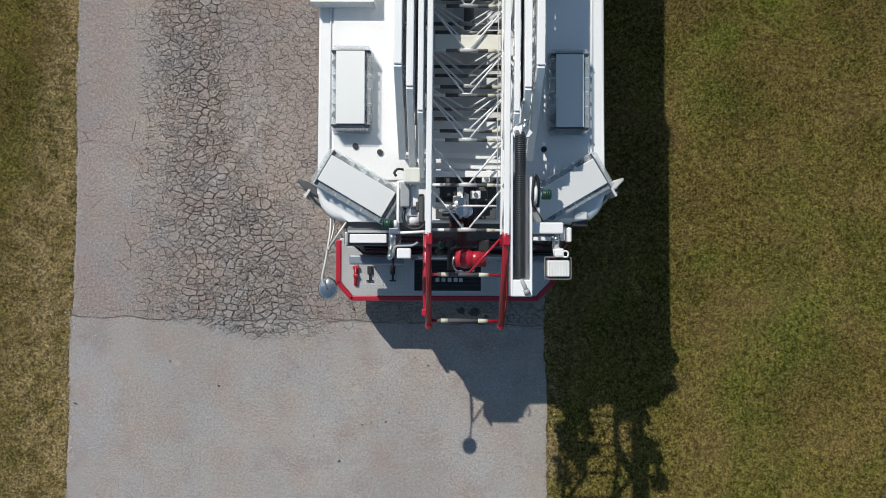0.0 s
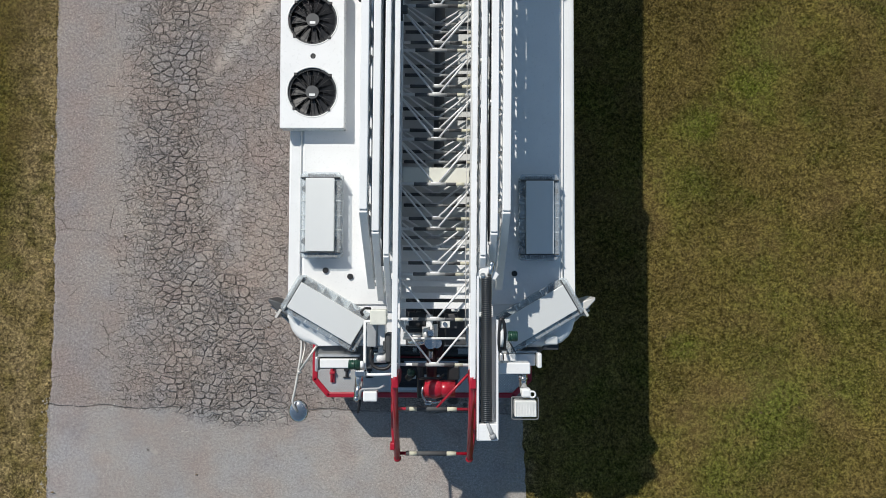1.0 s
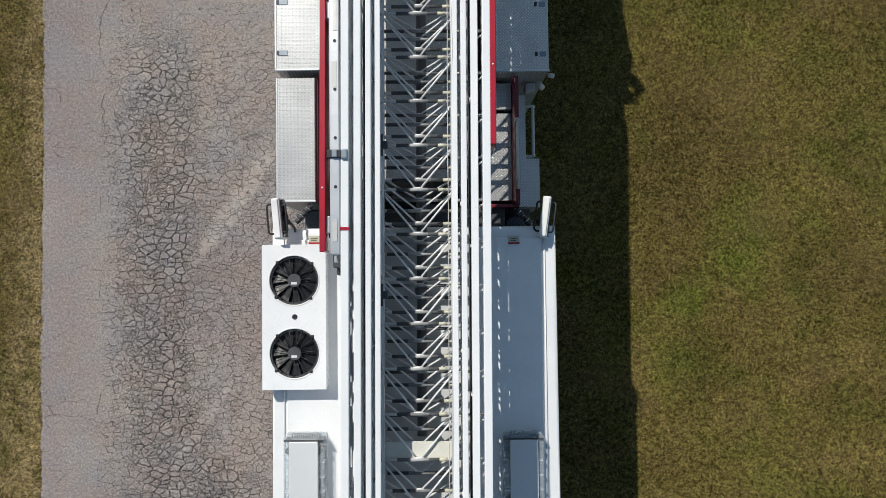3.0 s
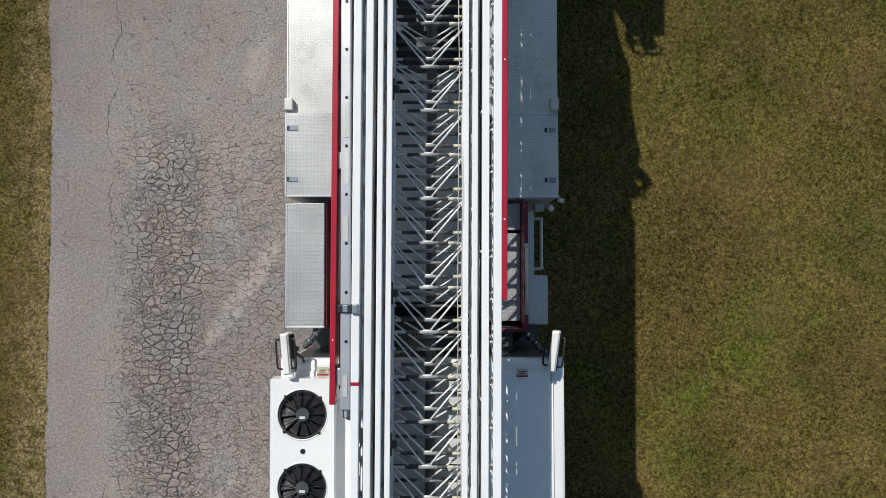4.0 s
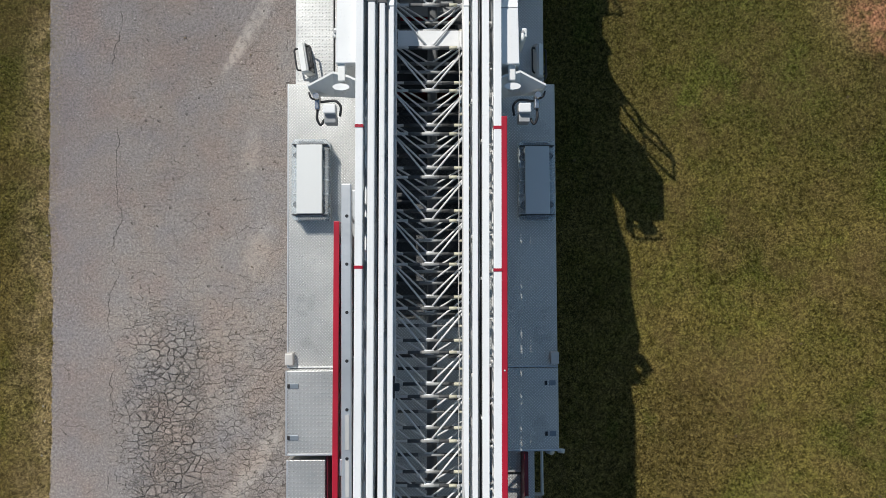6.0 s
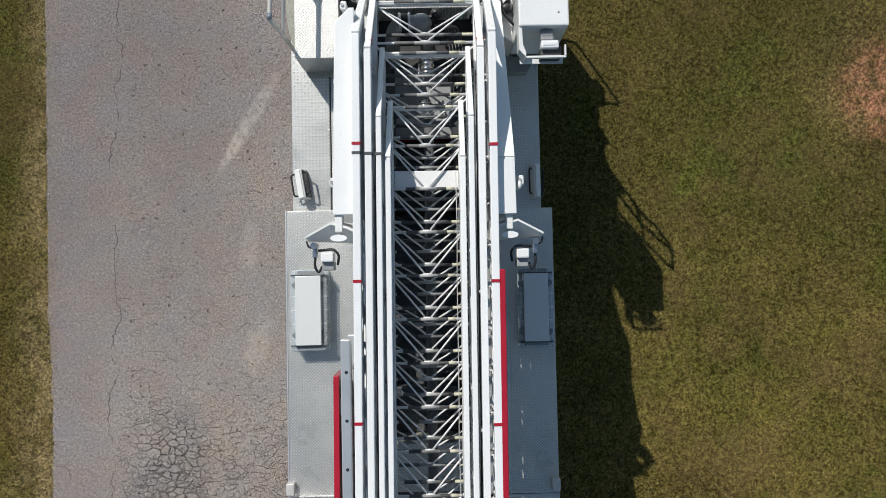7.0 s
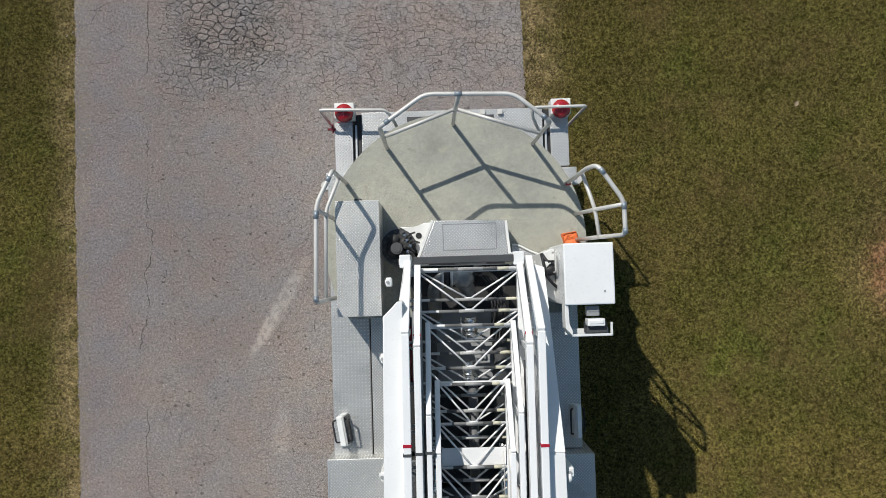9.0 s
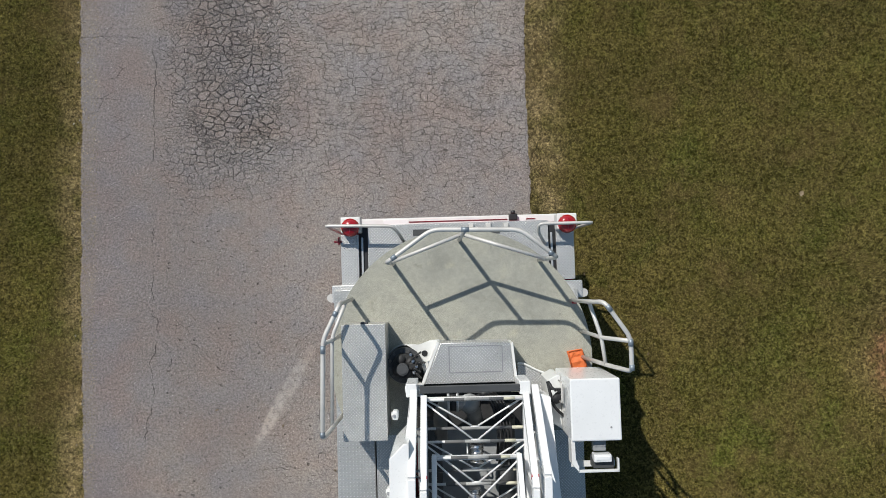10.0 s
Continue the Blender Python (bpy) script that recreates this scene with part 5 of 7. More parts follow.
def ladder():
    base = section("base_section", 0.545, 0.062, 3.575, 2.83, 1.53, 0.93, 10.05, 10.65, 5.82, "outer white ladder section with red marks", laced=False, foot=0.3)
    rng = random.Random(11)
    for side in (-1, 1):
        x = MID + side * 0.575
        w = Shape()
        # the left plate is extended down, unseen, to block sun from the centre deck
        w.box(x - 0.004, x + 0.004, 1.50, 10.0, 3.032, 3.52).box(x - 0.004, x + 0.004, 1.20, 10.2, 2.880, 2.977).box(x - 0.004, x + 0.004, 1.0, 10.4, 2.77 if side > 0 else 2.59, 2.838)
        y = 1.3
        while y < 10:
            k = rng.choice((0.05, 0.08, 0.16, 0.24))
            w.box(x - 0.005, x + 0.005, y, y + k, 2.836, 2.882)
            w.box(x - 0.0055, x + 0.0055, y + 0.07, y + 0.09 + k * 1.3, 2.975, 3.036)
            y += k + rng.uniform(0.06, 0.30)
        link("side_web", w, WHITE, base, "white slotted side plate")
    mid = section("second_section", 0.454, 0.056, 3.535, 2.91, 1.37, 0.83, 9.94, 10.59, 5.72, "second white ladder section", deep=0.12)
    inner = section("third_section", 0.372, 0.044, 3.51, 3.00, 1.19, 0.75, 9.39, 10.09, 5.60, "third white ladder section")
    fly = section("fly_section", 0.302, 0.044, 3.47, 3.085, 0.24, 0.24, 9.07, 9.60, 5.508, "innermost white fly section with a red tip", deep=0.034)
    # red and black marks on the hand rails
    for x, y, z, parent, extra in ((-0.497, 9.17, 3.577, base, True), (-0.497, 8.08, 3.577, base, False), (0.593, 8.07, 3.577, base, False), (-0.497, 3.665, 3.577, base, False),
                                   (-0.497, 6.97, 3.577, base, False), (0.593, 6.95, 3.577, base, False), (0.593, 9.15, 3.577, base, False)):
        s = Shape()
        s.box(x - 0.034, x + 0.034, y - 0.012, y + 0.012, z - 0.06, z + 0.002)
        link("mark", s, RED, parent, "red tape mark")
    for x, z, parent in ((-0.497, 3.577, base), (-0.406, 3.537, mid), (-0.324, 3.512, inner)):
        s = Shape()
        s.box(x - 0.034, x + 0.034, 9.085, 9.107, z - 0.06, z + 0.002)
        link("mark", s, CHARCOAL, parent, "dark tape mark")
    for x in (-0.406, 0.502):
        s = Shape()
        m = Matrix.Translation((x, 10.03, 3.46)) @ Matrix.Rotation(math.atan2(-0.60, 0.65), 4, "X")
        s.box(-0.031, 0.031, -0.012, 0.012, -0.045, 0.006, 0, m)
        link("mark", s, RED, mid, "red tape mark")
    # white cross plates
    for y0, y1, paint in ((1.78, 1.925, PALE_CREAM), (8.87, 9.02, WHITE)):
        s = Shape()
        s.box(MID - 0.277, MID + 0.277, y0, y1, 3.045, 3.064, 0.004)
        link("cross_plate", s, paint, fly, "pale sheet plate below the rungs")
    # telescopic water pipe below the rungs
    s = Shape()
    s.rod((MID + 0.02, 1.9, 2.74), (MID + 0.02, 9.6, 2.74), 0.045, 16)
    for y in (3.1, 5.0, 6.9, 8.3):
        s.rod((MID + 0.02, y, 2.74), (MID + 0.02, y + 0.09, 2.74), 0.062, 16)
    link("water_pipe", s, PIPE, fly, "dark telescopic water pipe under the rungs")
    # cables, hoses and clips along the rails
    for x, z, r, mat, y0, y1, tag in ((0.300, 3.12, 0.004, GALV, 0.6, 9.0, "thin pale cable"), (0.330, 3.447, 0.013, GALV, 0.9, 9.1, "pale conduit"), (0.419, 3.42, 0.011, BLACK, 1.1, 9.3, "black control cable"),
                                      (-0.36, 3.38, 0.011, RUBBER, 1.1, 9.3, "black control cable"), (0.475, 3.36, 0.013, BLACK, 1.3, 9.8, "black control cable")):
        s = Shape()
        pts = []
        k = 34
        for i in range(k + 1):
            y = y0 + (y1 - y0) * i / k
            pts.append((x + 0.009 * noise.noise((y * 1.7, x * 30, 1)), y, z + 0.02 * noise.noise((y * 1.3, x * 20, 5))))
        s.tube(pts, r, 6, 0.05, 1)
        link("cable", s, mat, fly, tag)
    for y in (1.4, 2.5, 3.65, 4.8, 5.9, 7.0, 8.1):
        for x0, x1, y0, y1, z1 in ((0.39, 0.425, y + 0.2, y + 0.23, 3.455), (0.465, 0.487, y - 0.13, y - 0.105, 3.49)):
            s = Shape()
            s.box(x0, x1, y0, y1, 3.38, z1, 0.007)
            link("cable_clip", s, GALV, fly, "pale cable clip")
    for x, y in ((-0.215, 4.35), (-0.215, 3.15), (-0.215, 6.0)):
        s = Shape()
        s.box(x - 0.035, x + 0.03, y - 0.03, y + 0.03, 3.30, 3.36, 0.01).rod((x - 0.02, y - 0.09, 3.33), (x - 0.02, y + 0.09, 3.33), 0.012, 8)
        link("rail_stop", s, CHARCOAL, fly, "dark rail stop")
    tip(fly)
    signs(base)


def tip(fly):
    """The red egress tip that slopes down before the bumper."""
    s = Shape()
    for side in (-1, 1):
        x = MID + side * 0.30
        s.tube([(x - side * 0.005, 0.26, 3.455), (x, 0.10, 3.38), (x, -0.50, 2.985)], 0.024, 10, 0.1)
        s.tube([(x + side * 0.028, 0.26, 3.10), (x + side * 0.03, -0.30, 3.00), (x, -0.50, 2.965)], 0.026, 10, 0.1)
        s.box(x - 0.022, x + 0.03, 0.16, 0.26, 3.05, 3.46, 0.01)
        for y in (0.02, -0.20):
            s.rod((x, y, 3.33 + (y - 0.02) * 0.65), (x + side * 0.028, y - 0.05, 3.04), 0.013, 8)
        s.ball((x + side * 0.0, -0.505, 2.975), 0.032, 12)
    s.rod((MID + 0.28, 0.22, 3.10), (MID + 0.02, -0.07, 3.06), 0.011, 8)
    s.rod((MID - 0.30, -0.075, 3.06), (MID + 0.30, -0.075, 3.06), 0.013, 8).rod((MID - 0.30, -0.462, 2.975), (MID + 0.30, -0.462, 2.975), 0.014, 8)
    s.box(MID - 0.36, MID - 0.315, -0.42, -0.36, 2.98, 3.05, 0.01)
    red = link("egress_tip", s, RED, fly, "red painted tubular ladder tip")
    for y, z in ((-0.075, 3.06), (-0.462, 2.975)):
        r = Shape()
        r.rod((MID - 0.23, y, z), (MID + 0.11, y, z), 0.019, 10).paint(1).rod((MID + 0.11, y, z), (MID + 0.19, y, z), 0.0185, 10).rod((MID - 0.20, y, z + 0.002), (MID - 0.14, y, z + 0.002), 0.0185, 10)
        link("tip_rung", r, [RUBBER, CREAM], fly, "tip rung with a grey cover")


def signs(base):
    """Red sign boards clipped outside the hand rails."""
    for x, wide, y0, y1, top in ((-0.680, 0.046, 3.49, 7.335, 3.50), (0.644, 0.048, 4.31, 8.16, 3.575)):
        s = Shape()
        s.box(x - wide / 2, x + wide / 2, y0, y1, top - 0.43, top, 0.006)
        board = link("sign_board", s, RED, base, "red side board along the ladder")
        for y in (y0 + 0.62, y0 + 1.86) if x > 0 else (y0 + 0.5,):
            k = Shape()
            k.rod((x, y, top - 0.002), (x, y, top + 0.004), 0.007, 8)
            link("rivet", k, LENS, base, "pale rivet")
    # a black strip fills the gap between left board and roof ladder
    k = Shape()
    k.box(-0.64, -0.62, 3.60, 7.25, 3.38, 3.42, 0.004)
    link("board_backing", k, BLACK, base, "black strip along the inner side of the red board")
    for x, y in ((-0.637, 7.08), (-0.637, 5.39), (-0.637, 3.70)):
        s = Shape()
        s.box(x - 0.02, x + 0.015, y - 0.065, y + 0.07, 3.22, 3.47, 0.008).paint(1).box(x + 0.012, x + 0.026, y - 0.09, y + 0.05, 3.20, 3.42, 0.004)
        link("board_clamp", s, [ALU, BLACK], base, "aluminium clamp on the board")


body()
scene_lights()
ladder()


# ---- turntable and tail ----
def turntable():
    s = Shape()
    rim = arc(0.0, 10.83, 1.305, -34, 214, 64)
    s.prism(rim, 2.12, 2.20, 0.006)
    deck = link("turntable_deck", s, DECK, truck, "beige anti-slip round turntable deck")
    k = Shape()
    k.prism(arc(0.05, 10.85, 1.0, 0, 360, 48)[:-1], 1.80, 2.12)
    link("slew_ring", k, CHARCOAL, deck, "dark slewing ring below the deck")
    p = Shape()
    p.prism([(-0.365, 10.64), (0.49, 10.64), (0.458, 11.015), (-0.205, 11.028)], 2.19, 2.54, 0.008)
    ped = link("pedestal_cover", p, TREAD_BOLD, truck, "tread plate cover on the turntable pedestal")
    f = Shape()
    for a, b in (((-0.383, 10.64), (-0.222, 11.03)), ((0.474, 11.01), (0.507, 10.64))):
        a, b = Vector((*a, 2.46)), Vector((*b, 2.46))
        f.box(-0.014, 0.014, 0.0, (b - a).length, -0.25, 0.070, 0.004, Matrix.Translation(a) @ (b - a).to_track_quat("Y", "Z").to_matrix().to_4x4())
    link("frame", f, OFF_WHITE, ped, "white painted frame")
    h = Shape()
    h.box(-0.13, 0.38, 10.738, 10.746, 2.536, 2.5435).box(-0.13, 0.38, 10.985, 10.993, 2.536, 2.5435).box(0.375, 0.383, 10.75, 10.99, 2.536, 2.5435).box(-0.13, -0.122, 10.75, 10.99, 2.536, 2.5435)
    link("hatch_seam", h, GREY, ped, "thin hatch seam")
    c = Shape()
    c.box(-1.125, -0.722, 10.15, 11.225, 2.20, 2.64, 0.01)
    chest_ = link("tool_chest", c, TREAD, truck, "long tread plate chest on the turntable")
    e = Shape()
    e.box(-1.13, -0.717, 10.145, 11.23, 2.618, 2.645, 0.004)
    link("lid", e, TREAD, chest_, "tread plate lid")
    g = Shape()
    g.box(-0.95, -0.88, 11.228, 11.25, 2.60, 2.63, 0.006)
    link("hinge", g, CHARCOAL, chest_)
    # tread plate corner beside the control stand
    q = Shape()
    q.prism([(0.54, 10.60), (0.70, 10.35), (0.755, 10.305), (0.88, 10.34), (0.85, 10.65), (0.79, 10.68), (0.68, 10.75), (0.55, 10.775)], 2.20, 2.30, 0.006)
    link("foot_plate", q, TREAD_BOLD, truck, "bold tread plate foot plate")
    w = Shape()
    w.tube([(0.55, 10.785, 2.31), (0.61, 10.78, 2.31), (0.735, 10.712, 2.31), (0.84, 10.672, 2.31), (0.90, 10.672, 2.31)], 0.011, 8, 0.04)
    link("foot_rail", w, OFF_WHITE, truck, "thin white kick rail")


def control_stand():
    s = Shape()
    s.box(0.895, 1.325, 10.215, 10.745, 2.42, 3.19, 0.012)
    box = link("control_stand", s, WHITE, truck, "white control stand cover beside the ladder")
    k = Shape()
    k.rod((1.235, 10.33, 3.188), (1.235, 10.33, 3.196), 0.008, 10)
    link("bolt", k, GREY, box)
    d = Shape()
    d.box(0.94, 1.28, 10.26, 10.70, 2.20, 2.42, 0.01)
    link("foot", d, CHARCOAL, box, "dark stand foot")
    p = Shape()
    p.prism([(0.765, 10.675), (0.80, 10.41), (0.765, 10.315), (0.893, 10.225), (0.893, 10.715), (0.86, 10.72)], 2.31, 2.74, 0.008)
    link("side_panel", p, OFF_WHITE, box, "white slanted side panel")
    h = Shape()
    h.tube([(0.865, 10.68, 2.80), (0.865, 10.68, 2.95), (0.865, 10.50, 2.95), (0.865, 10.50, 2.80)], 0.009, 8, 0.03)
    link("grab_handle", h, GALV, box, "thin steel grab handle")
    t = Shape()
    t.prism([(0.895, 10.22), (0.895, 10.02), (0.955, 9.95), (0.955, 10.0), (0.925, 10.06), (0.925, 10.22)], 3.02, 3.17, 0.003).box(0.95, 1.30, 9.945, 9.965, 3.13, 3.165, 0.004).box(1.285, 1.30, 9.95, 10.06, 3.12, 3.165, 0.004).box(0.92, 1.30, 9.95, 10.0, 2.97, 2.985)
    link("tray", t, OFF_WHITE, box, "white open bracket tray")
    v = Shape()
    v.box(1.085, 1.265, 9.965, 10.06, 2.985, 3.12, 0.008)
    link("junction", v, CHARCOAL, box, "dark control box")
    u = Shape()
    u.box(1.085, 1.235, 10.03, 10.095, 3.06, 3.17, 0.008).box(1.10, 1.22, 10.05, 10.08, 3.165, 3.176, 0.004)
    link("sender_box", u, WHITE, box, "small white sender box")
    y = Shape()
    y.box(1.09, 1.20, 10.115, 10.20, 3.05, 3.12, 0.006)
    for i in range(4):
        y.rod((1.11 + 0.025 * i, 10.16, 3.12), (1.11 + 0.025 * i, 10.16, 3.13), 0.007, 8)
    link("switch_panel", y, GREY, box, "grey switch panel")
    # the folded black seat with its strap
    b = Shape()
    b.ball((0.835, 10.525, 2.80), 0.075, 18, (0.85, 0.75, 0.55)).box(0.79, 0.892, 10.565, 10.605, 2.76, 2.83, 0.014).box(0.80, 0.885, 10.595, 10.612, 2.78, 2.835, 0.006)
    seat = link("folded_seat", b, BLACK, truck, "folded black operator seat with a strap")
    z = Shape()
    z.tube([(0.762, 10.675, 2.80), (0.775, 10.60, 2.82), (0.79, 10.49, 2.83), (0.835, 10.42, 2.83), (0.90, 10.36, 2.80)], 0.014, 8, 0.06)
    z.tube([(0.765, 10.67, 2.81), (0.80, 10.61, 2.83), (0.83, 10.59, 2.84)], 0.016, 8, 0.04)
    link("strap", z, BLACK, seat)
    o = Shape()
    o.prism([(0.785, 10.60), (0.80, 10.545), (0.82, 10.575), (0.845, 10.585), (0.82, 10.60)], 2.83, 2.85, 0.003)
    link("buckle", o, OFF_WHITE, seat, "pale buckle")


def winch():
    """The slewing motor: a bolted flange, a lobed motor body, hoses and a white guard."""
    cx, cy = -0.562, 10.80
    s = Shape()
    s.rod((cx, cy, 2.20), (cx, cy, 2.34), 0.172, 36)
    w = link("slew_motor", s, CHARCOAL, truck, "black slewing motor with bolts and hoses")
    for i in range(12):
        t = 2 * math.pi * i / 12 + 0.2
        f = Shape()
        f.rod((cx + 0.146 * math.cos(t), cy + 0.146 * math.sin(t), 2.34), (cx + 0.146 * math.cos(t), cy + 0.146 * math.sin(t), 2.366), 0.013, 6)
        link("bolt", f, DARK_STEEL, w, "dark steel bolt")
    a = Shape()
    a.rod((cx, cy, 2.34), (cx, cy, 2.41), 0.122, 28, 0.112)
    for t in (0.5, 2.1, 3.7, 5.2):
        a.ball((cx + 0.075 * math.cos(t), cy + 0.075 * math.sin(t), 2.41), 0.055, 14, (1, 1, 0.7))
    link("motor", a, NEAR_BLACK, w, "black lobed motor body")
    h = Shape()
    h.rod((cx - 0.012, cy - 0.022, 2.40), (cx - 0.012, cy - 0.022, 2.50), 0.062, 24, 0.056).rod((cx - 0.012, cy - 0.022, 2.50), (cx - 0.012, cy - 0.022, 2.508), 0.042, 20)
    link("hub", h, CHARCOAL, w, "charcoal motor hub")
    a = Shape()
    a.box(cx + 0.05, cx + 0.13, cy - 0.03, cy + 0.045, 2.38, 2.47, 0.014)
    link("valve_block", a, NEAR_BLACK, w, "black valve block")
    r = Shape()
    r.ring((cx, cy, 2.212), 0.186, 0.011, 40, 8)
    link("guard_ring", r, GREY, w, "grey guard ring")
    r = Shape()
    r.prism([(-0.36, 10.64), (-0.32, 10.66), (-0.215, 11.035), (-0.31, 11.03), (-0.42, 10.985), (-0.56, 11.00), (-0.50, 10.965), (-0.41, 10.90), (-0.395, 10.78)], 2.202, 2.27, 0.008)
    link("guard", r, OFF_WHITE, w, "white cast guard beside the motor")
    r = Shape()
    r.prism([(-0.52, 10.50), (-0.38, 10.50), (-0.38, 10.63), (-0.52, 10.63)], 2.20, 2.40, 0.008)
    link("foot", r, OFF_WHITE, w, "white mounting foot")
    for x0, y0, x1, y1 in ((-0.50, 10.84, -0.40, 10.93), (-0.47, 10.75, -0.40, 10.68), (-0.45, 10.82, -0.36, 10.83), (-0.49, 10.79, -0.41, 10.74)):
        f = Shape()
        f.tube([(x0, y0, 2.45), ((x0 + x1) / 2, (y0 + y1) / 2 + 0.02, 2.52), (x1, y1, 2.40)], 0.010, 8, 0.04)
        link("hydraulic_hose", f, BLACK, w, "black hydraulic hose")
    f = Shape()
    f.rod((-0.365, 10.905, 2.27), (-0.365, 10.905, 2.278), 0.030, 16)
    link("port", f, BLACK, w, "round black port in the guard")
    for x, y, tall in ((-0.475, 10.855, 2.49), (-0.445, 10.80, 2.48), (-0.465, 10.745, 2.48), (-0.62, 10.885, 2.40), (-0.50, 10.905, 2.39)):
        g = Shape()
        g.rod((x, y, tall - 0.05), (x, y, tall), 0.013, 8).rod((x, y, tall - 0.035), (x, y, tall - 0.02), 0.018, 6)
        link("fitting", g, STEEL, w, "bright hose fitting")


def handrails():
    r = 0.0198

    def clamps(parent, spots):
        for a, b in spots:
            c = Shape()
            c.rod(a, (Vector(a) * 0.3 + Vector(b) * 0.7), r + 0.003, 12)
            link("clamp", c, BLUE_TAPE, parent, "blue-grey clamp")
    s = Shape()
    s.tube([(-1.08, 11.46, 2.20), (-1.07, 11.44, 3.10), (-1.065, 11.42, 3.20), (-1.205, 11.14, 3.20), (-1.225, 10.30, 3.20), (-1.21, 10.31, 3.05), (-1.19, 10.32, 2.12)], r, 10, 0.07)
    s.tube([(-1.07, 11.44, 2.74), (-1.20, 11.13, 2.74), (-1.215, 10.32, 2.74)], r * 0.9, 10, 0.06)
    s.tube([(-1.205, 11.10, 3.20), (-1.20, 11.10, 2.20)], r, 10)
    left = link("handrail", s, GALV, truck, "pale tube handrail beside the chest")
    clamps(left, (((-1.208, 11.02, 3.20), (-1.205, 11.12, 3.20)), ((-1.225, 10.31, 3.20), (-1.222, 10.38, 3.20)), ((-1.085, 11.38, 3.20), (-1.115, 11.32, 3.20))))
    s = Shape()
    s.tube([(-0.66, 11.80, 2.10), (-0.645, 11.79, 3.16), (-0.63, 11.79, 3.25), (-0.25, 12.055, 3.25), (0.51, 12.035, 3.25), (0.81, 11.795, 3.25), (0.82, 11.79, 3.15), (0.80, 11.80, 2.10)], r, 10, 0.08)
    s.tube([(-0.64, 11.80, 2.75), (0.02, 12.04, 2.75)], r * 0.9, 10).tube([(0.03, 12.04, 2.75), (0.80, 11.79, 2.75)], r * 0.9, 10)
    s.tube([(0.045, 12.05, 3.25), (0.02, 12.03, 2.75), (0.01, 12.02, 2.15)], r, 10, 0.05)
    rear = link("handrail", s, GALV, truck, "pale tube handrail over the tail")
    clamps(rear, (((0.005, 12.048, 3.25), (0.10, 12.046, 3.25)), ((-0.60, 11.81, 3.25), (-0.54, 11.852, 3.25)), ((0.75, 11.843, 3.25), (0.80, 11.803, 3.25))))
    s = Shape()
    s.tube([(1.12, 11.385, 2.18), (1.14, 11.395, 3.12), (1.20, 11.40, 3.27), (1.415, 11.09, 3.25), (1.42, 10.80, 3.24), (1.30, 10.81, 2.80), (1.20, 10.82, 2.20)], r, 10, 0.07)
    s.tube([(1.16, 11.39, 2.83), (1.262, 11.06, 2.83), (1.30, 10.80, 2.80)], r * 0.9, 10, 0.06)
    s.tube([(1.415, 11.06, 3.25), (1.262, 11.06, 2.83), (1.20, 11.08, 2.18)], r * 0.95, 10, 0.04)
    right = link("handrail", s, GALV, truck, "pale tube handrail leaning out over the grass")
    clamps(right, (((1.415, 11.08, 3.25), (1.416, 10.99, 3.25)), ((1.42, 10.81, 3.24), (1.42, 10.88, 3.24)), ((1.22, 11.37, 3.27), (1.27, 11.30, 3.265))))
    t = Shape()
    t.box(1.10, 1.15, 11.355, 11.375, 2.30, 2.33, 0.004)
    link("tag", t, RED, right, "small red tag")


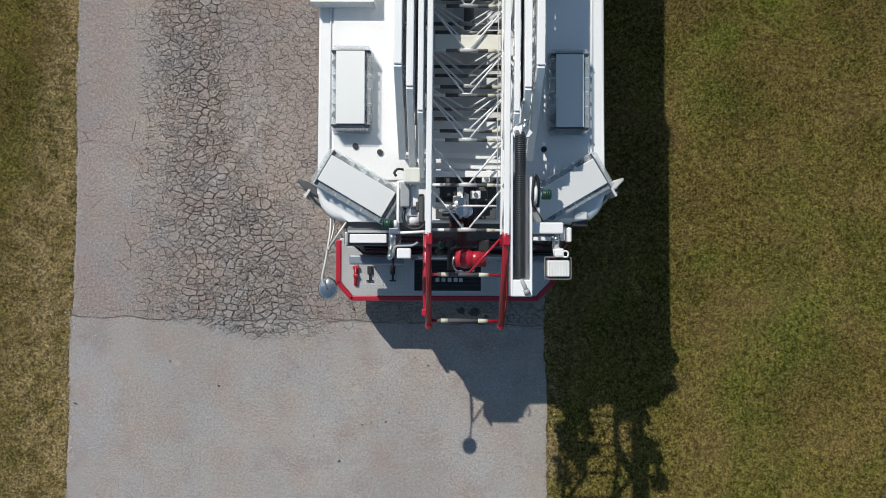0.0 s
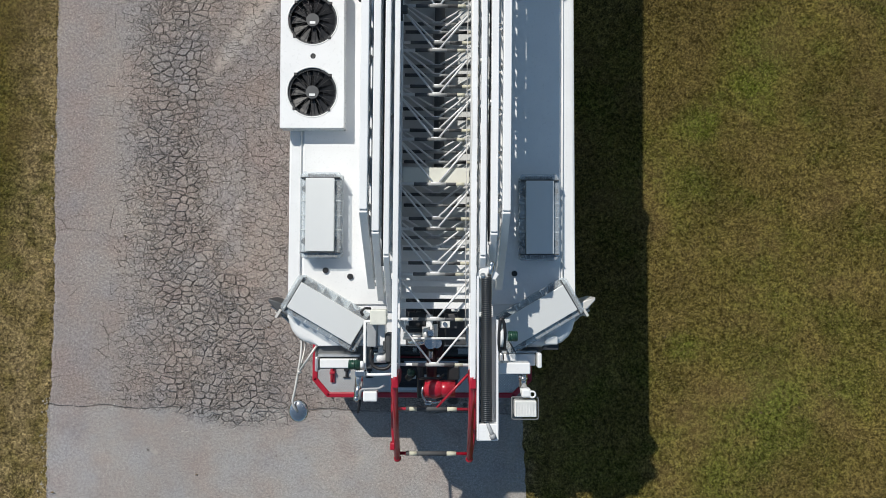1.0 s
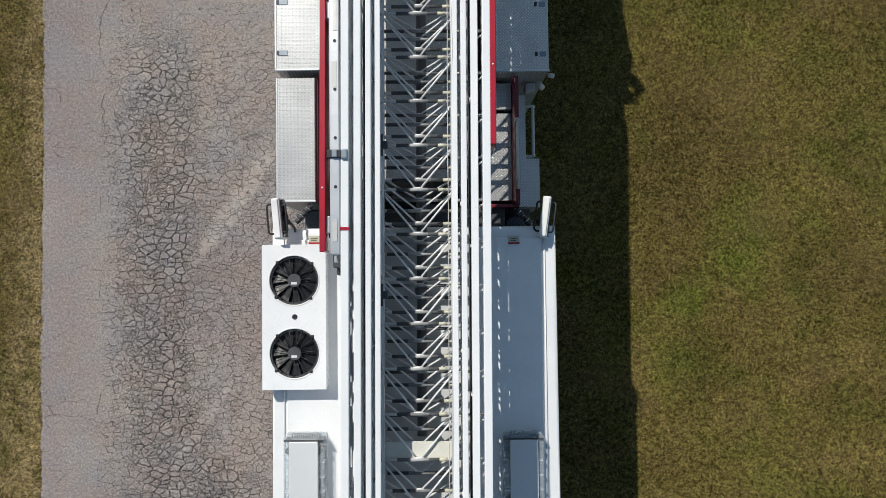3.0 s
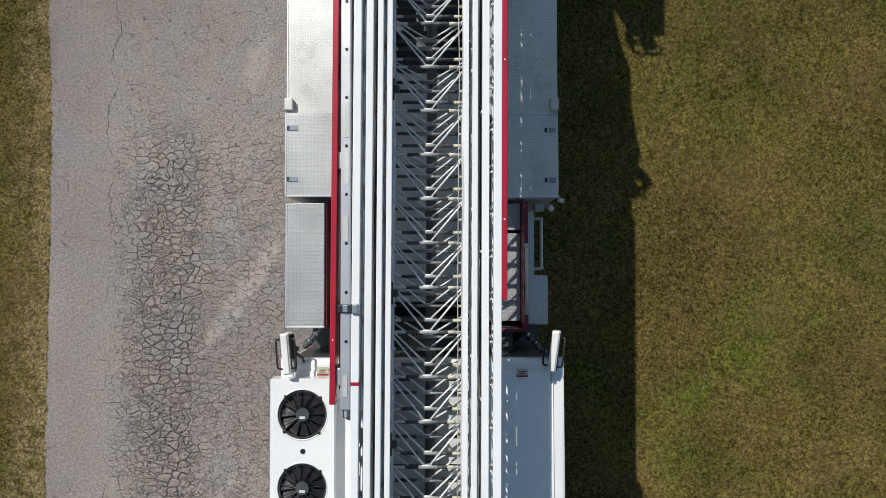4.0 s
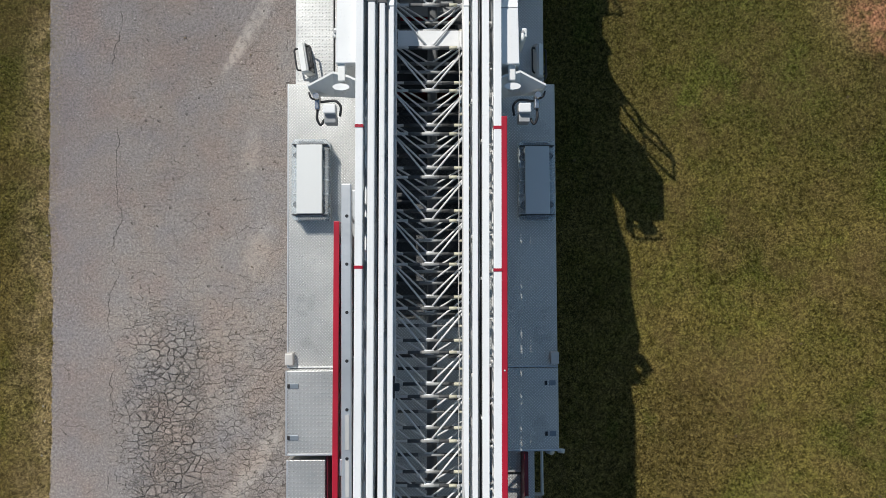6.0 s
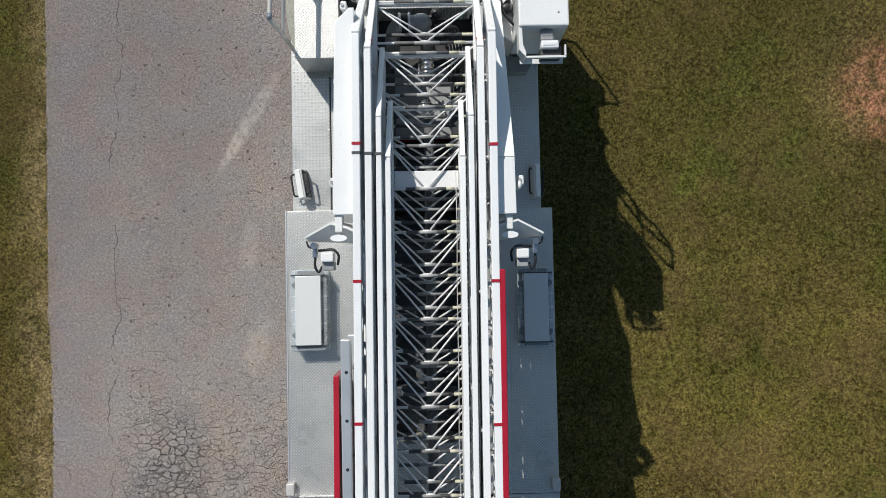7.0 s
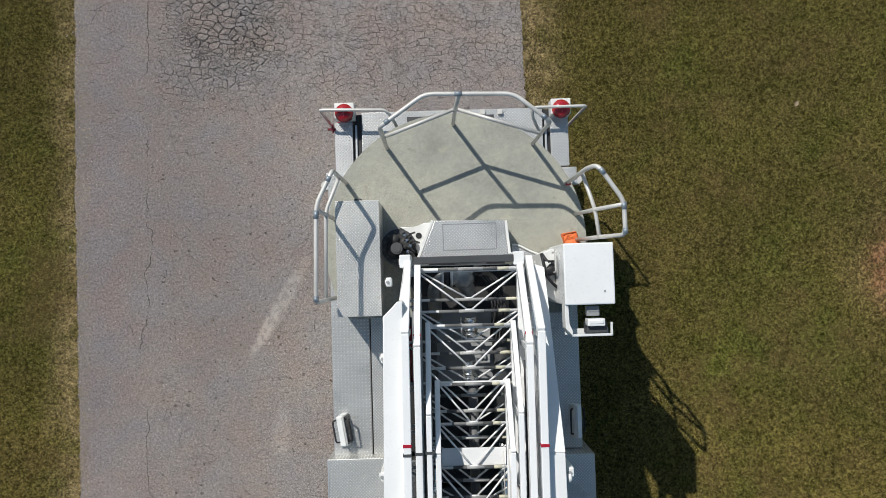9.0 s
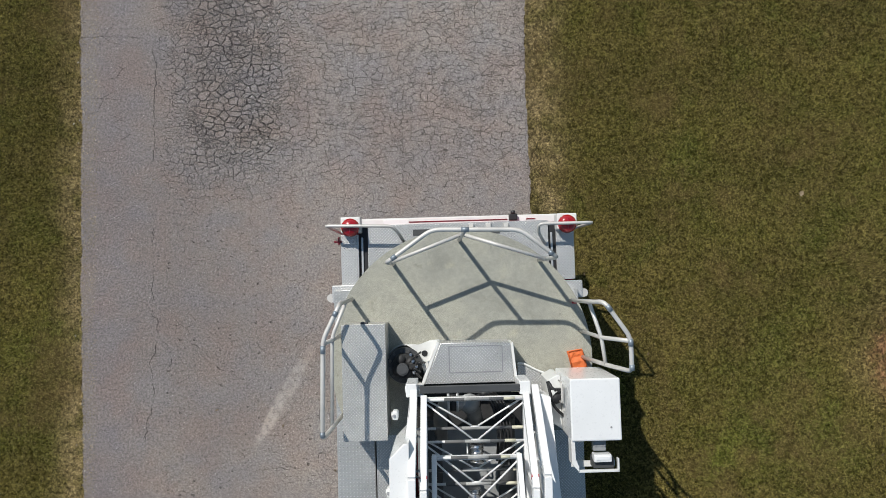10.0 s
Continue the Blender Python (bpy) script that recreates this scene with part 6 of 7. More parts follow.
def tail():
    s = Shape()
    s.box(-1.20, 1.20, 8.80, 12.20, 0.62, 1.90, 0.02)
    link("tail_body", s, RED, truck, "red rear body with lockers")
    s = Shape()
    s.prism([(-0.93, 11.35), (0.94, 11.35), (0.94, 12.215), (-0.93, 12.215)], 1.95, 2.0, 0.004)
    board = link("tailboard", s, TREAD_BOLD, truck, "bold tread plate tailboard")
    p = Shape()
    p.box(-0.46, 0.44, 12.09, 12.155, 1.992, 2.003)
    link("pocket", p, CHARCOAL, board, "dark recessed pocket")
    for k, (x0, x1) in enumerate(((-1.21, -1.025), (1.02, 1.205))):
        f = Shape()
        f.box(x0, x1, 11.60, 12.12, 1.93, 1.997, 0.004)
        link("step_strip", f, TREAD_BOLD, board, "punched aluminium step strip")
    for x0, x1 in ((-1.02, -0.935), (0.945, 1.018)):
        f = Shape()
        f.box(x0, x1, 11.55, 12.20, 1.89, 1.965)
        link("slot", f, BLACK, board, "black slot beside the step")
        g = Shape()
        g.box(x0 + 0.02, x0 + 0.04, 11.6, 12.09, 1.955, 1.985, 0.003)
        link("slot_rail", g, ALU, board)
    for x0, x1, y0, y1 in ((-1.31, -1.0, 11.42, 11.60), (1.0, 1.275, 11.405, 11.585)):
        f = Shape()
        f.box(x0, x1, y0, y1, 1.90, 2.01, 0.01)
        link("corner_plate", f, TREAD_BOLD, board, "bold tread plate corner")
        q = Shape()
        q.rod((x0 - 0.01 if x0 < 0 else x1 + 0.01, y0 + 0.05, 1.86), (x0 - 0.01 if x0 < 0 else x1 + 0.01, y0 + 0.05, 2.0), 0.045, 16)
        link("roller", q, GALV, board, "pale round bumper roller")
    b = Shape()
    b.box(-1.22, 1.22, 12.19, 12.375, 0.86, 0.99, 0.012).paint(1).box(-0.55, 0.95, 12.315, 12.330, 0.985, 0.994)
    b.paint(2).box(-0.85, -0.55, 12.28, 12.36, 0.985, 0.996, 0.003).box(0.62, 0.84, 12.28, 12.35, 0.985, 0.996, 0.003)
    link("tail_bar", b, [OFF_WHITE, MAROON, WHITE], board, "white rear step bar with a thin dark red line")
    m = Shape()
    for x in (0.12, 0.30, 0.48):
        m.box(x, x + 0.05, 12.15, 12.20, 1.99, 2.03, 0.006)
    link("bracket", m, GALV, board)
    # beacons on their plinths
    for x, y in ((-1.09, 12.183), (1.115, 12.16)):
        k = Shape()
        k.box(x - 0.10, x + 0.10, y - 0.05, y + 0.11, 1.95, 2.13, 0.008)
        base = link("beacon", k, OFF_WHITE, truck, "red dome beacon on a white plinth")
        d = Shape()
        d.rod((x, y, 2.10), (x, y, 2.15), 0.093, 28).ball((x, y, 2.15), 0.091, 24, (1, 1, 0.55))
        link("lens", d, LENS_RED, base, "glossy red lens")
        l = Shape()
        l.box(x - 0.005, x + 0.005, y - 0.05, y + 0.05, 2.187, 2.202, 0.002, None)
        link("seam", l, RED, base)
    for pts in ([(-1.19, 12.19, 1.20), (-1.31, 12.19, 1.24), (-1.325, 12.20, 2.23), (-0.66, 12.18, 2.23), (-0.60, 12.11, 2.15), (-0.54, 12.0, 2.0)], [(1.19, 12.17, 1.20), (1.335, 12.17, 1.24), (1.353, 12.16, 2.23), (0.81, 12.16, 2.23), (0.82, 12.08, 2.15), (0.90, 11.97, 2.0)]):
        t = Shape()
        t.tube(pts, 0.016, 10, 0.05)
        link("grab_rail", t, GALV, truck, "thin steel grab rail over the beacon, bent down beside the body")
    c = Shape()
    c.box(0.632, 0.732, 12.305, 12.385, 0.985, 1.055, 0.012).rod((0.682, 12.38, 1.03), (0.682, 12.42, 1.03), 0.028, 14)
    link("rear_camera", c, BLACK, truck, "black reversing camera on the tail bar")
    w = Shape()
    w.box(-1.24, -1.22, 12.02, 12.10, 1.95, 2.03, 0.006).rod((-1.28, 12.05, 2.0), (-1.20, 12.05, 2.0), 0.012, 8)
    link("side_marker", w, MAROON, truck, "small dark red side marker")


# ---- what fills the ladder's rear end ----
def lift_gear():
    for side, plan, z in ((-1, [(-0.675, 8.61), (-0.48, 8.61), (-0.48, 10.30), (-0.52, 10.30), (-0.64, 10.18), (-0.66, 9.12)], 3.455), (1, [(0.63, 8.59), (0.81, 8.59), (0.80, 9.05), (0.63, 9.05)], 3.47)):
        s = Shape()
        s.prism(plan, 2.6, z, 0.008)
        xa, xb = (-0.519, -0.481) if side < 0 else (0.63, 0.80)
        # the tapering rear end runs down with the rails
        ya, zb = (10.302, 3.2) if side < 0 else (9.052, z)
        low = [(xa, ya, 2.6), (xb, ya, 2.6), (xb if side < 0 else xb - 0.03, 10.55, 2.6), (xa + 0.03 if side < 0 else xa, 10.60, 2.6)]
        top = [(xa, ya, zb), (xb, ya, zb), (xb if side < 0 else xb - 0.03, 10.55, 2.90), (xa + 0.03 if side < 0 else xa, 10.60, 2.90)]
        v = [s.bm.verts.new(p) for p in low + top]
        for q in ((3, 2, 1, 0), (4, 5, 6, 7), (0, 1, 5, 4), (1, 2, 6, 5), (2, 3, 7, 6), (3, 0, 4, 7)):
            s.bm.faces.new([v[i] for i in q])
        plate = link("lift_arm", s, WHITE, truck, "broad white lift arm beside the ladder")
        for y, x in ((8.88, -0.70), (10.46, -0.635), (9.80, -0.70)) if side < 0 else ((8.87, 0.83),):
            k = Shape()
            k.box(min(x, x + 0.05), max(x, x + 0.05), y - 0.04, y + 0.04, 3.0, 3.10 if y > 9.5 else 3.40, 0.012).rod((x - 0.01, y, 3.05 if y > 9.5 else 3.35), (x + 0.03, y, 3.05 if y > 9.5 else 3.35), 0.022, 12)
            k.paint(1).rod((x + 0.015, y, 3.09 if y > 9.5 else 3.39), (x + 0.015, y, 3.112 if y > 9.5 else 3.412), 0.014, 10)
            link("pin", k, [OFF_WHITE, GREY], plate, "white pivot pin")
        if side > 0:
            j = Shape()
            j.ball((0.842, 8.83, 3.40), 0.03, 12, (0.7, 1.3, 0.8))
            link("marker", j, OFF_WHITE, plate)
    b = Shape()
    b.box(-0.40, 0.50, 10.61, 10.675, 2.868, 2.905, 0.006)
    link("rear_beam", b, CHARCOAL, truck, "dark grey cross beam at the ladder's heel")
    for x in (-0.475, 0.545):
        h = Shape()
        h.box(x - 0.05, x + 0.05, 10.58, 10.70, 2.5, 2.90, 0.008).rod((x - 0.06, 10.64, 2.80), (x + 0.06, 10.64, 2.80), 0.03, 12)
        link("heel_bracket", h, WHITE, truck, "white heel bracket")
    # elbow of the water main
    e = Shape()
    e.tube([(-0.225, 10.1, 2.45), (-0.225, 10.38, 2.58), (-0.16, 10.475, 2.62), (0.06, 10.475, 2.62)], 0.066, 20, 0.10, 6)
    elbow = link("water_elbow", e, CAST, truck, "pale cast water elbow")
    e = Shape()
    e.ball((0.05, 10.465, 2.62), 0.092, 24, (1.1, 1.0, 0.8)).tube([(0.05, 10.44, 2.60), (0.10, 10.36, 2.52), (0.11, 10.25, 2.40)], 0.072, 20, 0.08, 6)
    link("bell", e, CAST, elbow, "pale cast bell of the elbow")
    for x in (-0.145, -0.06):
        r = Shape()
        r.rod((x - 0.012, 10.475, 2.62), (x + 0.012, 10.475, 2.62), 0.086, 22)
        link("clamp_ring", r, ALU, elbow, "bright clamp ring")
    m = Shape()
    m.rod((-0.13, 10.475, 2.62), (-0.07, 10.475, 2.62), 0.078, 22)
    link("rubber_sleeve", m, BLACK, elbow, "black rubber sleeve")
    m = Shape()
    m.ball((0.19, 10.55, 2.62), 0.055, 14).tube([(0.19, 10.55, 2.60), (0.13, 10.50, 2.60), (0.12, 10.40, 2.50), (0.15, 10.25, 2.40)], 0.038, 12, 0.08)
    link("hose_boot", m, BLACK, truck, "black rubber hose boot")
    for x in (-0.30, 0.40):
        c = Shape()
        c.rod((x, 8.9, 2.30), (x, 10.3, 2.45), 0.085, 18).paint(1).rod((x, 8.2, 2.24), (x, 8.95, 2.30), 0.05, 14)
        link("lift_cylinder", c, [CHARCOAL, STEEL], truck, "dark hydraulic lift cylinder")
    for y0, x in ((9.55, 0.07), (9.95, 0.10)):
        c = Shape()
        c.rod((x, y0, 2.72), (x, y0 + 0.16, 2.72), 0.058, 18)
        for i in range(4):
            c.rod((x, y0 + 0.04 * i, 2.72), (x, y0 + 0.04 * i + 0.014, 2.72), 0.066, 18)
        link("swivel_joint", c, STEEL, truck, "bright ribbed swivel joint")
    # the black plates put the heel's deep shade into the floor colour
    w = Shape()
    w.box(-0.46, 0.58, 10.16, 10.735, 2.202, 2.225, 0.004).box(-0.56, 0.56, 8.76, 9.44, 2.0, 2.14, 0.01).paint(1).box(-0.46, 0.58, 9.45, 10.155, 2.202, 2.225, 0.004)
    link("well_floor", w, [NEAR_BLACK, GREY], truck, "floor under the ladder's heel, coloured dark for the shade there")
    for i in range(5):
        t = Shape()
        x = 0.30 + 0.03 * i
        t.tube([(x, 9.9, 2.5 + 0.02 * i), (x + 0.02, 10.2, 2.62), (x - 0.03, 10.45, 2.55), (x - 0.12, 10.52, 2.40)], 0.012, 8, 0.08)
        link("hydraulic_hose", t, BLACK, truck, "black hydraulic hose")
    for x, y in ((0.02, 10.1), (0.06, 10.1)):
        t = Shape()
        t.tube([(x, y, 2.55), (x, y - 0.12, 2.62), (x, y - 0.2, 2.5)], 0.009, 8, 0.04)
        link("hose_end", t, ALU, truck, "bright hose end")


def arm_lights():
    """Work lights on gusset arms before the lift arms."""
    for side in (-1, 1):
        X = (lambda x: x) if side < 0 else (lambda x: -x + 0.12)
        s = Shape()
        x0, x1 = sorted((X(-0.66), X(-0.60)))
        s.box(x0, x1, 8.47, 8.63, 3.34, 3.43, 0.008)
        ridge = [(X(x), y) for x, y in ((-0.905, 8.425), (-0.70, 8.535), (-0.57, 8.50), (-0.52, 8.475))]
        foot = [(X(x), y) for x, y in ((-0.905, 8.405), (-0.72, 8.40), (-0.60, 8.392), (-0.52, 8.385))]
        rows = [[s.bm.verts.new((x, y + 0.018, 3.42)) for x, y in ridge], [s.bm.verts.new((x, y, 3.42)) for x, y in ridge], [s.bm.verts.new((x, y, 3.20)) for x, y in foot], [s.bm.verts.new((x, y + 0.05, 3.19)) for x, y in ridge]]
        for low, high in zip(rows, rows[1:] + rows[:1]):
            for i in range(3):
                s.bm.faces.new((low[i], low[i + 1], high[i + 1], high[i]))
        for i in (0, 3):
            s.bm.faces.new([row[i] for row in rows])
        arm = link("lamp_arm", s, OFF_WHITE, truck, "white gusset arm holding a work light")
        h = Shape()
        h.prism([(X(-0.635) + 0.068 * math.cos(a * 0.3142), 8.425 + 0.028 * math.sin(a * 0.3142)) for a in range(20)], 3.408, 3.418)
        h.rod((X(-0.635), 8.435, 3.24), (X(-0.635), 8.435, 3.41), 0.02, 10)
        link("oval_plate", h, WHITE, arm, "pale oval plate on the gusset")
        k = Shape()
        k.rod((X(-0.85), 8.37, 3.24), (X(-0.85), 8.37, 3.36), 0.026, 12).box(min(X(-0.87), X(-0.83)), max(X(-0.87), X(-0.83)), 8.27, 8.38, 3.24, 3.30, 0.01)
        link("swivel", k, STEEL, arm, "bright swivel joint")
        b = Shape()
        x0, x1 = sorted((X(-0.80), X(-0.695)))
        b.box(x0, x1, 8.235, 8.315, 3.20, 3.32, 0.012).paint(1).box(x0 + 0.004, x1 - 0.004, 8.165, 8.24, 3.14, 3.27, 0.008)
        link("lamp", b, [WHITE, GREY], arm, "white work lamp")
        g = Shape()
        g.tube([(X(-0.82), 8.33, 3.30), (X(-0.69), 8.34, 3.32), (X(-0.645), 8.29, 3.32), (X(-0.66), 8.21, 3.30)], 0.011, 8, 0.04)
        g.tube([(X(-0.85), 8.30, 3.26), (X(-0.86), 8.20, 3.26), (X(-0.83), 8.14, 3.24), (X(-0.80), 8.20, 3.24)], 0.011, 8, 0.04)
        g.tube([(X(-0.86), 8.35, 3.30), (X(-0.90), 8.36, 3.31), (X(-0.915), 8.41, 3.31)], 0.008, 8, 0.02)
        link("grip", g, BLACK, arm, "black bent grip")


# ---- loose things ----
def stowed_ladder():
    """A roof ladder stowed on edge outside the hand rail."""
    top = tagged(new("roof_ladder"), "aluminium roof ladder stowed on edge beside the hand rail", "ladder")
    top.matrix_basis = SITE @ at(-0.572, 0, 0)
    for z in (3.49, 3.06):
        s = Shape()
        s.box(-0.040, 0.040, 3.46, 7.62, z, z + 0.085, 0.01)
        s.box(-0.012, 0.012, 3.40, 3.47, z + 0.01, z + 0.07, 0.006)
        link("beam", s, ALU, top, "brushed aluminium beam")
    first = None
    y = 3.98 - 0.376
    while y < 7.6:
        if first is None:
            r = Shape()
            r.rod((0, 0, 3.14), (0, 0, 3.49), 0.017, 10)
            first = link("rung", r, ALU, top, "", at(0, y, 0))
            h = Shape()
            h.rod((0, 0, 3.565), (0, 0, 3.5775), 0.013, 12)
            hole = link("plug", h, BLACK, top, "black rung plug", at(0.005, y, 0))
        else:
            again(first, at(0, y, 0))
            again(hole, at(0.005, y, 0))
        y += 0.376
    s = Shape()
    s.box(-0.060, 0.055, 4.20, 4.265, 3.45, 3.590, 0.008).paint(1).box(-0.02, 0.02, 4.205, 4.26, 3.588, 3.60, 0.004).box(0.05, 0.10, 4.19, 4.27, 3.50, 3.60, 0.012)
    link("strap", s, [BLACK, BLUE_TAPE], top, "black strap with a buckle")
    t = Shape()
    t.box(-0.02, 0.016, 3.56, 3.72, 3.575, 3.579).box(-0.02, 0.02, 4.75, 4.95, 3.575, 3.579)
    t.box(-0.008, 0.024, 5.55, 5.82, 3.575, 3.579).box(-0.008, 0.024, 5.19, 5.47, 3.575, 3.579)
    link("sticker", t, GALV, top, "worn pale sticker")
    k = Shape()
    k.box(-0.05, 0.045, 3.30, 3.45, 3.05, 3.20, 0.02).box(-0.045, 0.03, 3.36, 3.50, 3.20, 3.40, 0.01)
    link("rest", k, CHARCOAL, top, "dark rest at the ladder's foot")


def orange_cloth():
    s = Shape()
    n = 8
    grid = [[s.bm.verts.new((1.05 + 0.15 * i / n + 0.045 * (1 - j / n) + 0.008 * noise.noise((i * 0.7, j, 3)), 10.70 + 0.185 * j / n + 0.022 * i / n - 0.005, 2.232 + 0.016 * noise.noise((i * 0.5, j * 0.5, 1)))) for i in range(n + 1)] for j in range(n + 1)]
    for j in range(n):
        for i in range(n):
            s.bm.faces.new((grid[j][i], grid[j][i + 1], grid[j + 1][i + 1], grid[j + 1][i]))
    ext = bmesh.ops.extrude_face_region(s.bm, geom=list(s.bm.faces))
    for v in ext["geom"]:
        if isinstance(v, bmesh.types.BMVert):
            v.co.z -= 0.028
    ob = link("orange_pouch", s, ORANGE, None, m=SITE)
    tagged(ob, "flat orange fabric pouch lying on the turntable deck", "pouch")
    e = Shape()
    e.tube([(1.095, 10.705, 2.244), (1.055, 10.88, 2.244), (1.195, 10.90, 2.244), (1.24, 10.725, 2.244)], 0.005, 6, 0.01)
    link("hem", e, ORANGE, ob, "stitched hem")


turntable()
control_stand()
winch()
handrails()
tail()
lift_gear()
arm_lights()
stowed_ladder()
orange_cloth()


# ---- what hangs on the ladder's tip ----
def cable_tray():
    s = Shape()
    s.box(0.355, 0.372, -0.235, 1.02, 3.36, 3.465, 0.004).box(0.505, 0.522, -0.235, 0.68, 3.36, 3.465, 0.004).box(0.37, 0.51, -0.235, 0.70, 3.355, 3.372)
    s.box(0.355, 0.522, -0.245, -0.115, 3.36, 3.462, 0.008)
    tray = link("hose_channel", s, WHITE, truck, "white channel with a black corrugated hose")
    h = Shape()
    y, k = -0.10, 0
    while y < 1.00:
        h.rod((0.432, y, 3.425), (0.432, y + 0.008, 3.425), 0.044, 16)
        h.rod((0.432, y + 0.008, 3.425), (0.432, y + 0.015, 3.425), 0.036, 12)
        y += 0.015
    link("corrugated_hose", h, COIL, tray, "black corrugated cable hose")
    e = Shape()
    e.tube([(0.432, -0.10, 3.43), (0.45, -0.14, 3.47), (0.475, -0.20, 3.475)], 0.016, 10, 0.03).rod((0.47, -0.19, 3.475), (0.485, -0.225, 3.47), 0.024, 12)
    link("gland", e, GREY, tray, "grey cable gland")
    p = Shape()
    p.prism([(0.37, 0.99), (0.50, 0.99), (0.53, 1.03), (0.46, 1.10), (0.42, 1.10), (0.34, 1.03)], 3.40, 3.425, 0.004)
    p.paint(1).rod((0.455, 1.02, 3.43), (0.47, 1.10, 3.45), 0.020, 12).ball((0.47, 1.11, 3.45), 0.026, 10).rod((0.41, 1.0, 3.43), (0.40, 1.03, 3.46), 0.02, 10)
    link("hanger", p, [WHITE, STEEL], tray, "white hanger plate with steel fittings")
    b = Shape()
    b.tube([(0.515, 0.40, 3.45), (0.525, 0.60, 3.46), (0.54, 0.70, 3.47), (0.565, 0.66, 3.46), (0.575, 0.58, 3.44), (0.57, 0.45, 3.40)], 0.013, 8, 0.05)
    link("loop_hose", b, BLACK, tray, "black looped hose")
    d = Shape()
    d.rod((0.537, 0.55, 3.39), (0.560, 0.55, 3.39), 0.085, 24).paint(1).rod((0.56, 0.55, 3.39), (0.60, 0.55, 3.39), 0.035, 14).paint(2).rod((0.60, 0.55, 3.39), (0.675, 0.55, 3.39), 0.038, 16)
    for i in range(4):
        d.rod((0.61 + i * 0.016, 0.55, 3.39), (0.618 + i * 0.016, 0.55, 3.39), 0.042, 16)
    link("knob", d, [OFF_WHITE, OFF_WHITE, GREEN], tray, "dark green ribbed knob on a white disc")


def tip_floods():
    # the flood on the cable side, with its wire frame
    s = Shape()
    s.box(0.66, 0.835, -0.095, 0.035, 3.22, 3.32, 0.012)
    lamp = link("tip_floodlight", s, OFF_WHITE, truck, "ribbed white floodlight in a steel frame")
    for i in range(14):
        rib = Shape()
        rib.box(0.668 + i * 0.012, 0.674 + i * 0.012, -0.09, 0.03, 3.319, 3.326)
        link("cooling_rib", rib, OFF_WHITE, lamp)
    f = Shape()
    f.tube([(0.64, 0.06, 3.30), (0.64, -0.115, 3.30), (0.85, -0.115, 3.30), (0.85, 0.06, 3.30), (0.64, 0.06, 3.301)], 0.0065, 6, 0.02)
    link("wire_frame", f, PIPE, lamp, "grey wire guard frame")
    j = Shape()
    j.rod((0.745, 0.06, 3.28), (0.735, 0.13, 3.28), 0.030, 14).box(0.715, 0.79, 0.06, 0.13, 3.24, 3.33, 0.014)
    j.ring((0.80, 0.085, 3.32), 0.024, 0.008, 14, 6)
    link("swivel", j, WHITE, lamp, "white swivel head")
    j = Shape()
    j.rod((0.735, 0.13, 3.26), (0.735, 0.26, 3.26), 0.032, 14).rod((0.735, 0.19, 3.26), (0.735, 0.215, 3.26), 0.037, 14)
    link("swivel_tube", j, STEEL, lamp, "bright steel swivel tube")
    j = Shape()
    j.box(0.53, 0.785, 0.245, 0.335, 3.20, 3.33, 0.010)
    link("housing", j, WHITE, lamp, "white lamp bracket housing")
    b = Shape()
    b.tube([(0.72, 0.30, 3.22), (0.70, 0.22, 3.30), (0.735, 0.20, 3.27)], 0.012, 8, 0.04)
    b.rod((0.36, 0.24, 3.16), (0.735, 0.24, 3.22), 0.014, 8)
    link("arm", b, GREY, lamp, "grey arm to the ladder rail")
    w = Shape()
    w.box(0.925, 0.965, 0.20, 0.33, 2.58, 2.70, 0.012)
    link("end_cap", w, WHITE, lamp, "small white end cap")
    # the flood on the other side
    s = Shape()
    s.box(-0.525, -0.415, 0.045, 0.125, 3.33, 3.425, 0.010)
    lamp = link("tip_floodlight", s, WHITE, truck, "small white floodlight on a steel swivel")
    f = Shape()
    f.tube([(-0.55, 0.06, 3.40), (-0.545, 0.14, 3.42), (-0.40, 0.145, 3.42), (-0.36, 0.17, 3.43)], 0.010, 8, 0.03)
    link("handle", f, GREY, lamp, "grey bent handle")
    j = Shape()
    j.rod((-0.565, 0.15, 3.36), (-0.56, 0.26, 3.36), 0.030, 14).box(-0.59, -0.51, 0.235, 0.285, 3.34, 3.41, 0.01).rod((-0.565, 0.16, 3.37), (-0.58, 0.07, 3.37), 0.022, 12).ball((-0.58, 0.06, 3.37), 0.028, 10)
    link("swivel", j, STEEL, lamp, "steel swivel joint")
    k = Shape()
    k.tube([(-0.555, 0.05, 3.35), (-0.56, 0.0, 3.34), (-0.575, -0.06, 3.33)], 0.010, 8, 0.03)
    link("lever", k, BLACK, lamp)
    g = Shape()
    g.rod((-0.645, 0.32, 3.35), (-0.555, 0.32, 3.35), 0.036, 16).paint(1).rod((-0.555, 0.32, 3.35), (-0.525, 0.32, 3.35), 0.030, 14)
    for i in range(4):
        g.paint(0).rod((-0.64 + i * 0.018, 0.32, 3.35), (-0.632 + i * 0.018, 0.32, 3.35), 0.040, 16)
    link("knob", g, [GREEN, WHITE], lamp, "dark green ribbed knob")
    # wired gear between the flood and the rail
    s = Shape()
    s.tube([(-0.525, 0.66, 3.30), (-0.525, 0.27, 3.30), (-0.50, 0.245, 3.38), (-0.40, 0.25, 3.40), (-0.28, 0.255, 3.40)], 0.012, 8, 0.03).rod((-0.525, 0.655, 3.30), (-0.30, 0.66, 3.30), 0.012, 8)
    gear = link("gear_frame", s, WHITE, truck, "white tube frame with wired boxes")
    b = Shape()
    b.box(-0.505, -0.432, 0.455, 0.645, 3.18, 3.33, 0.008)
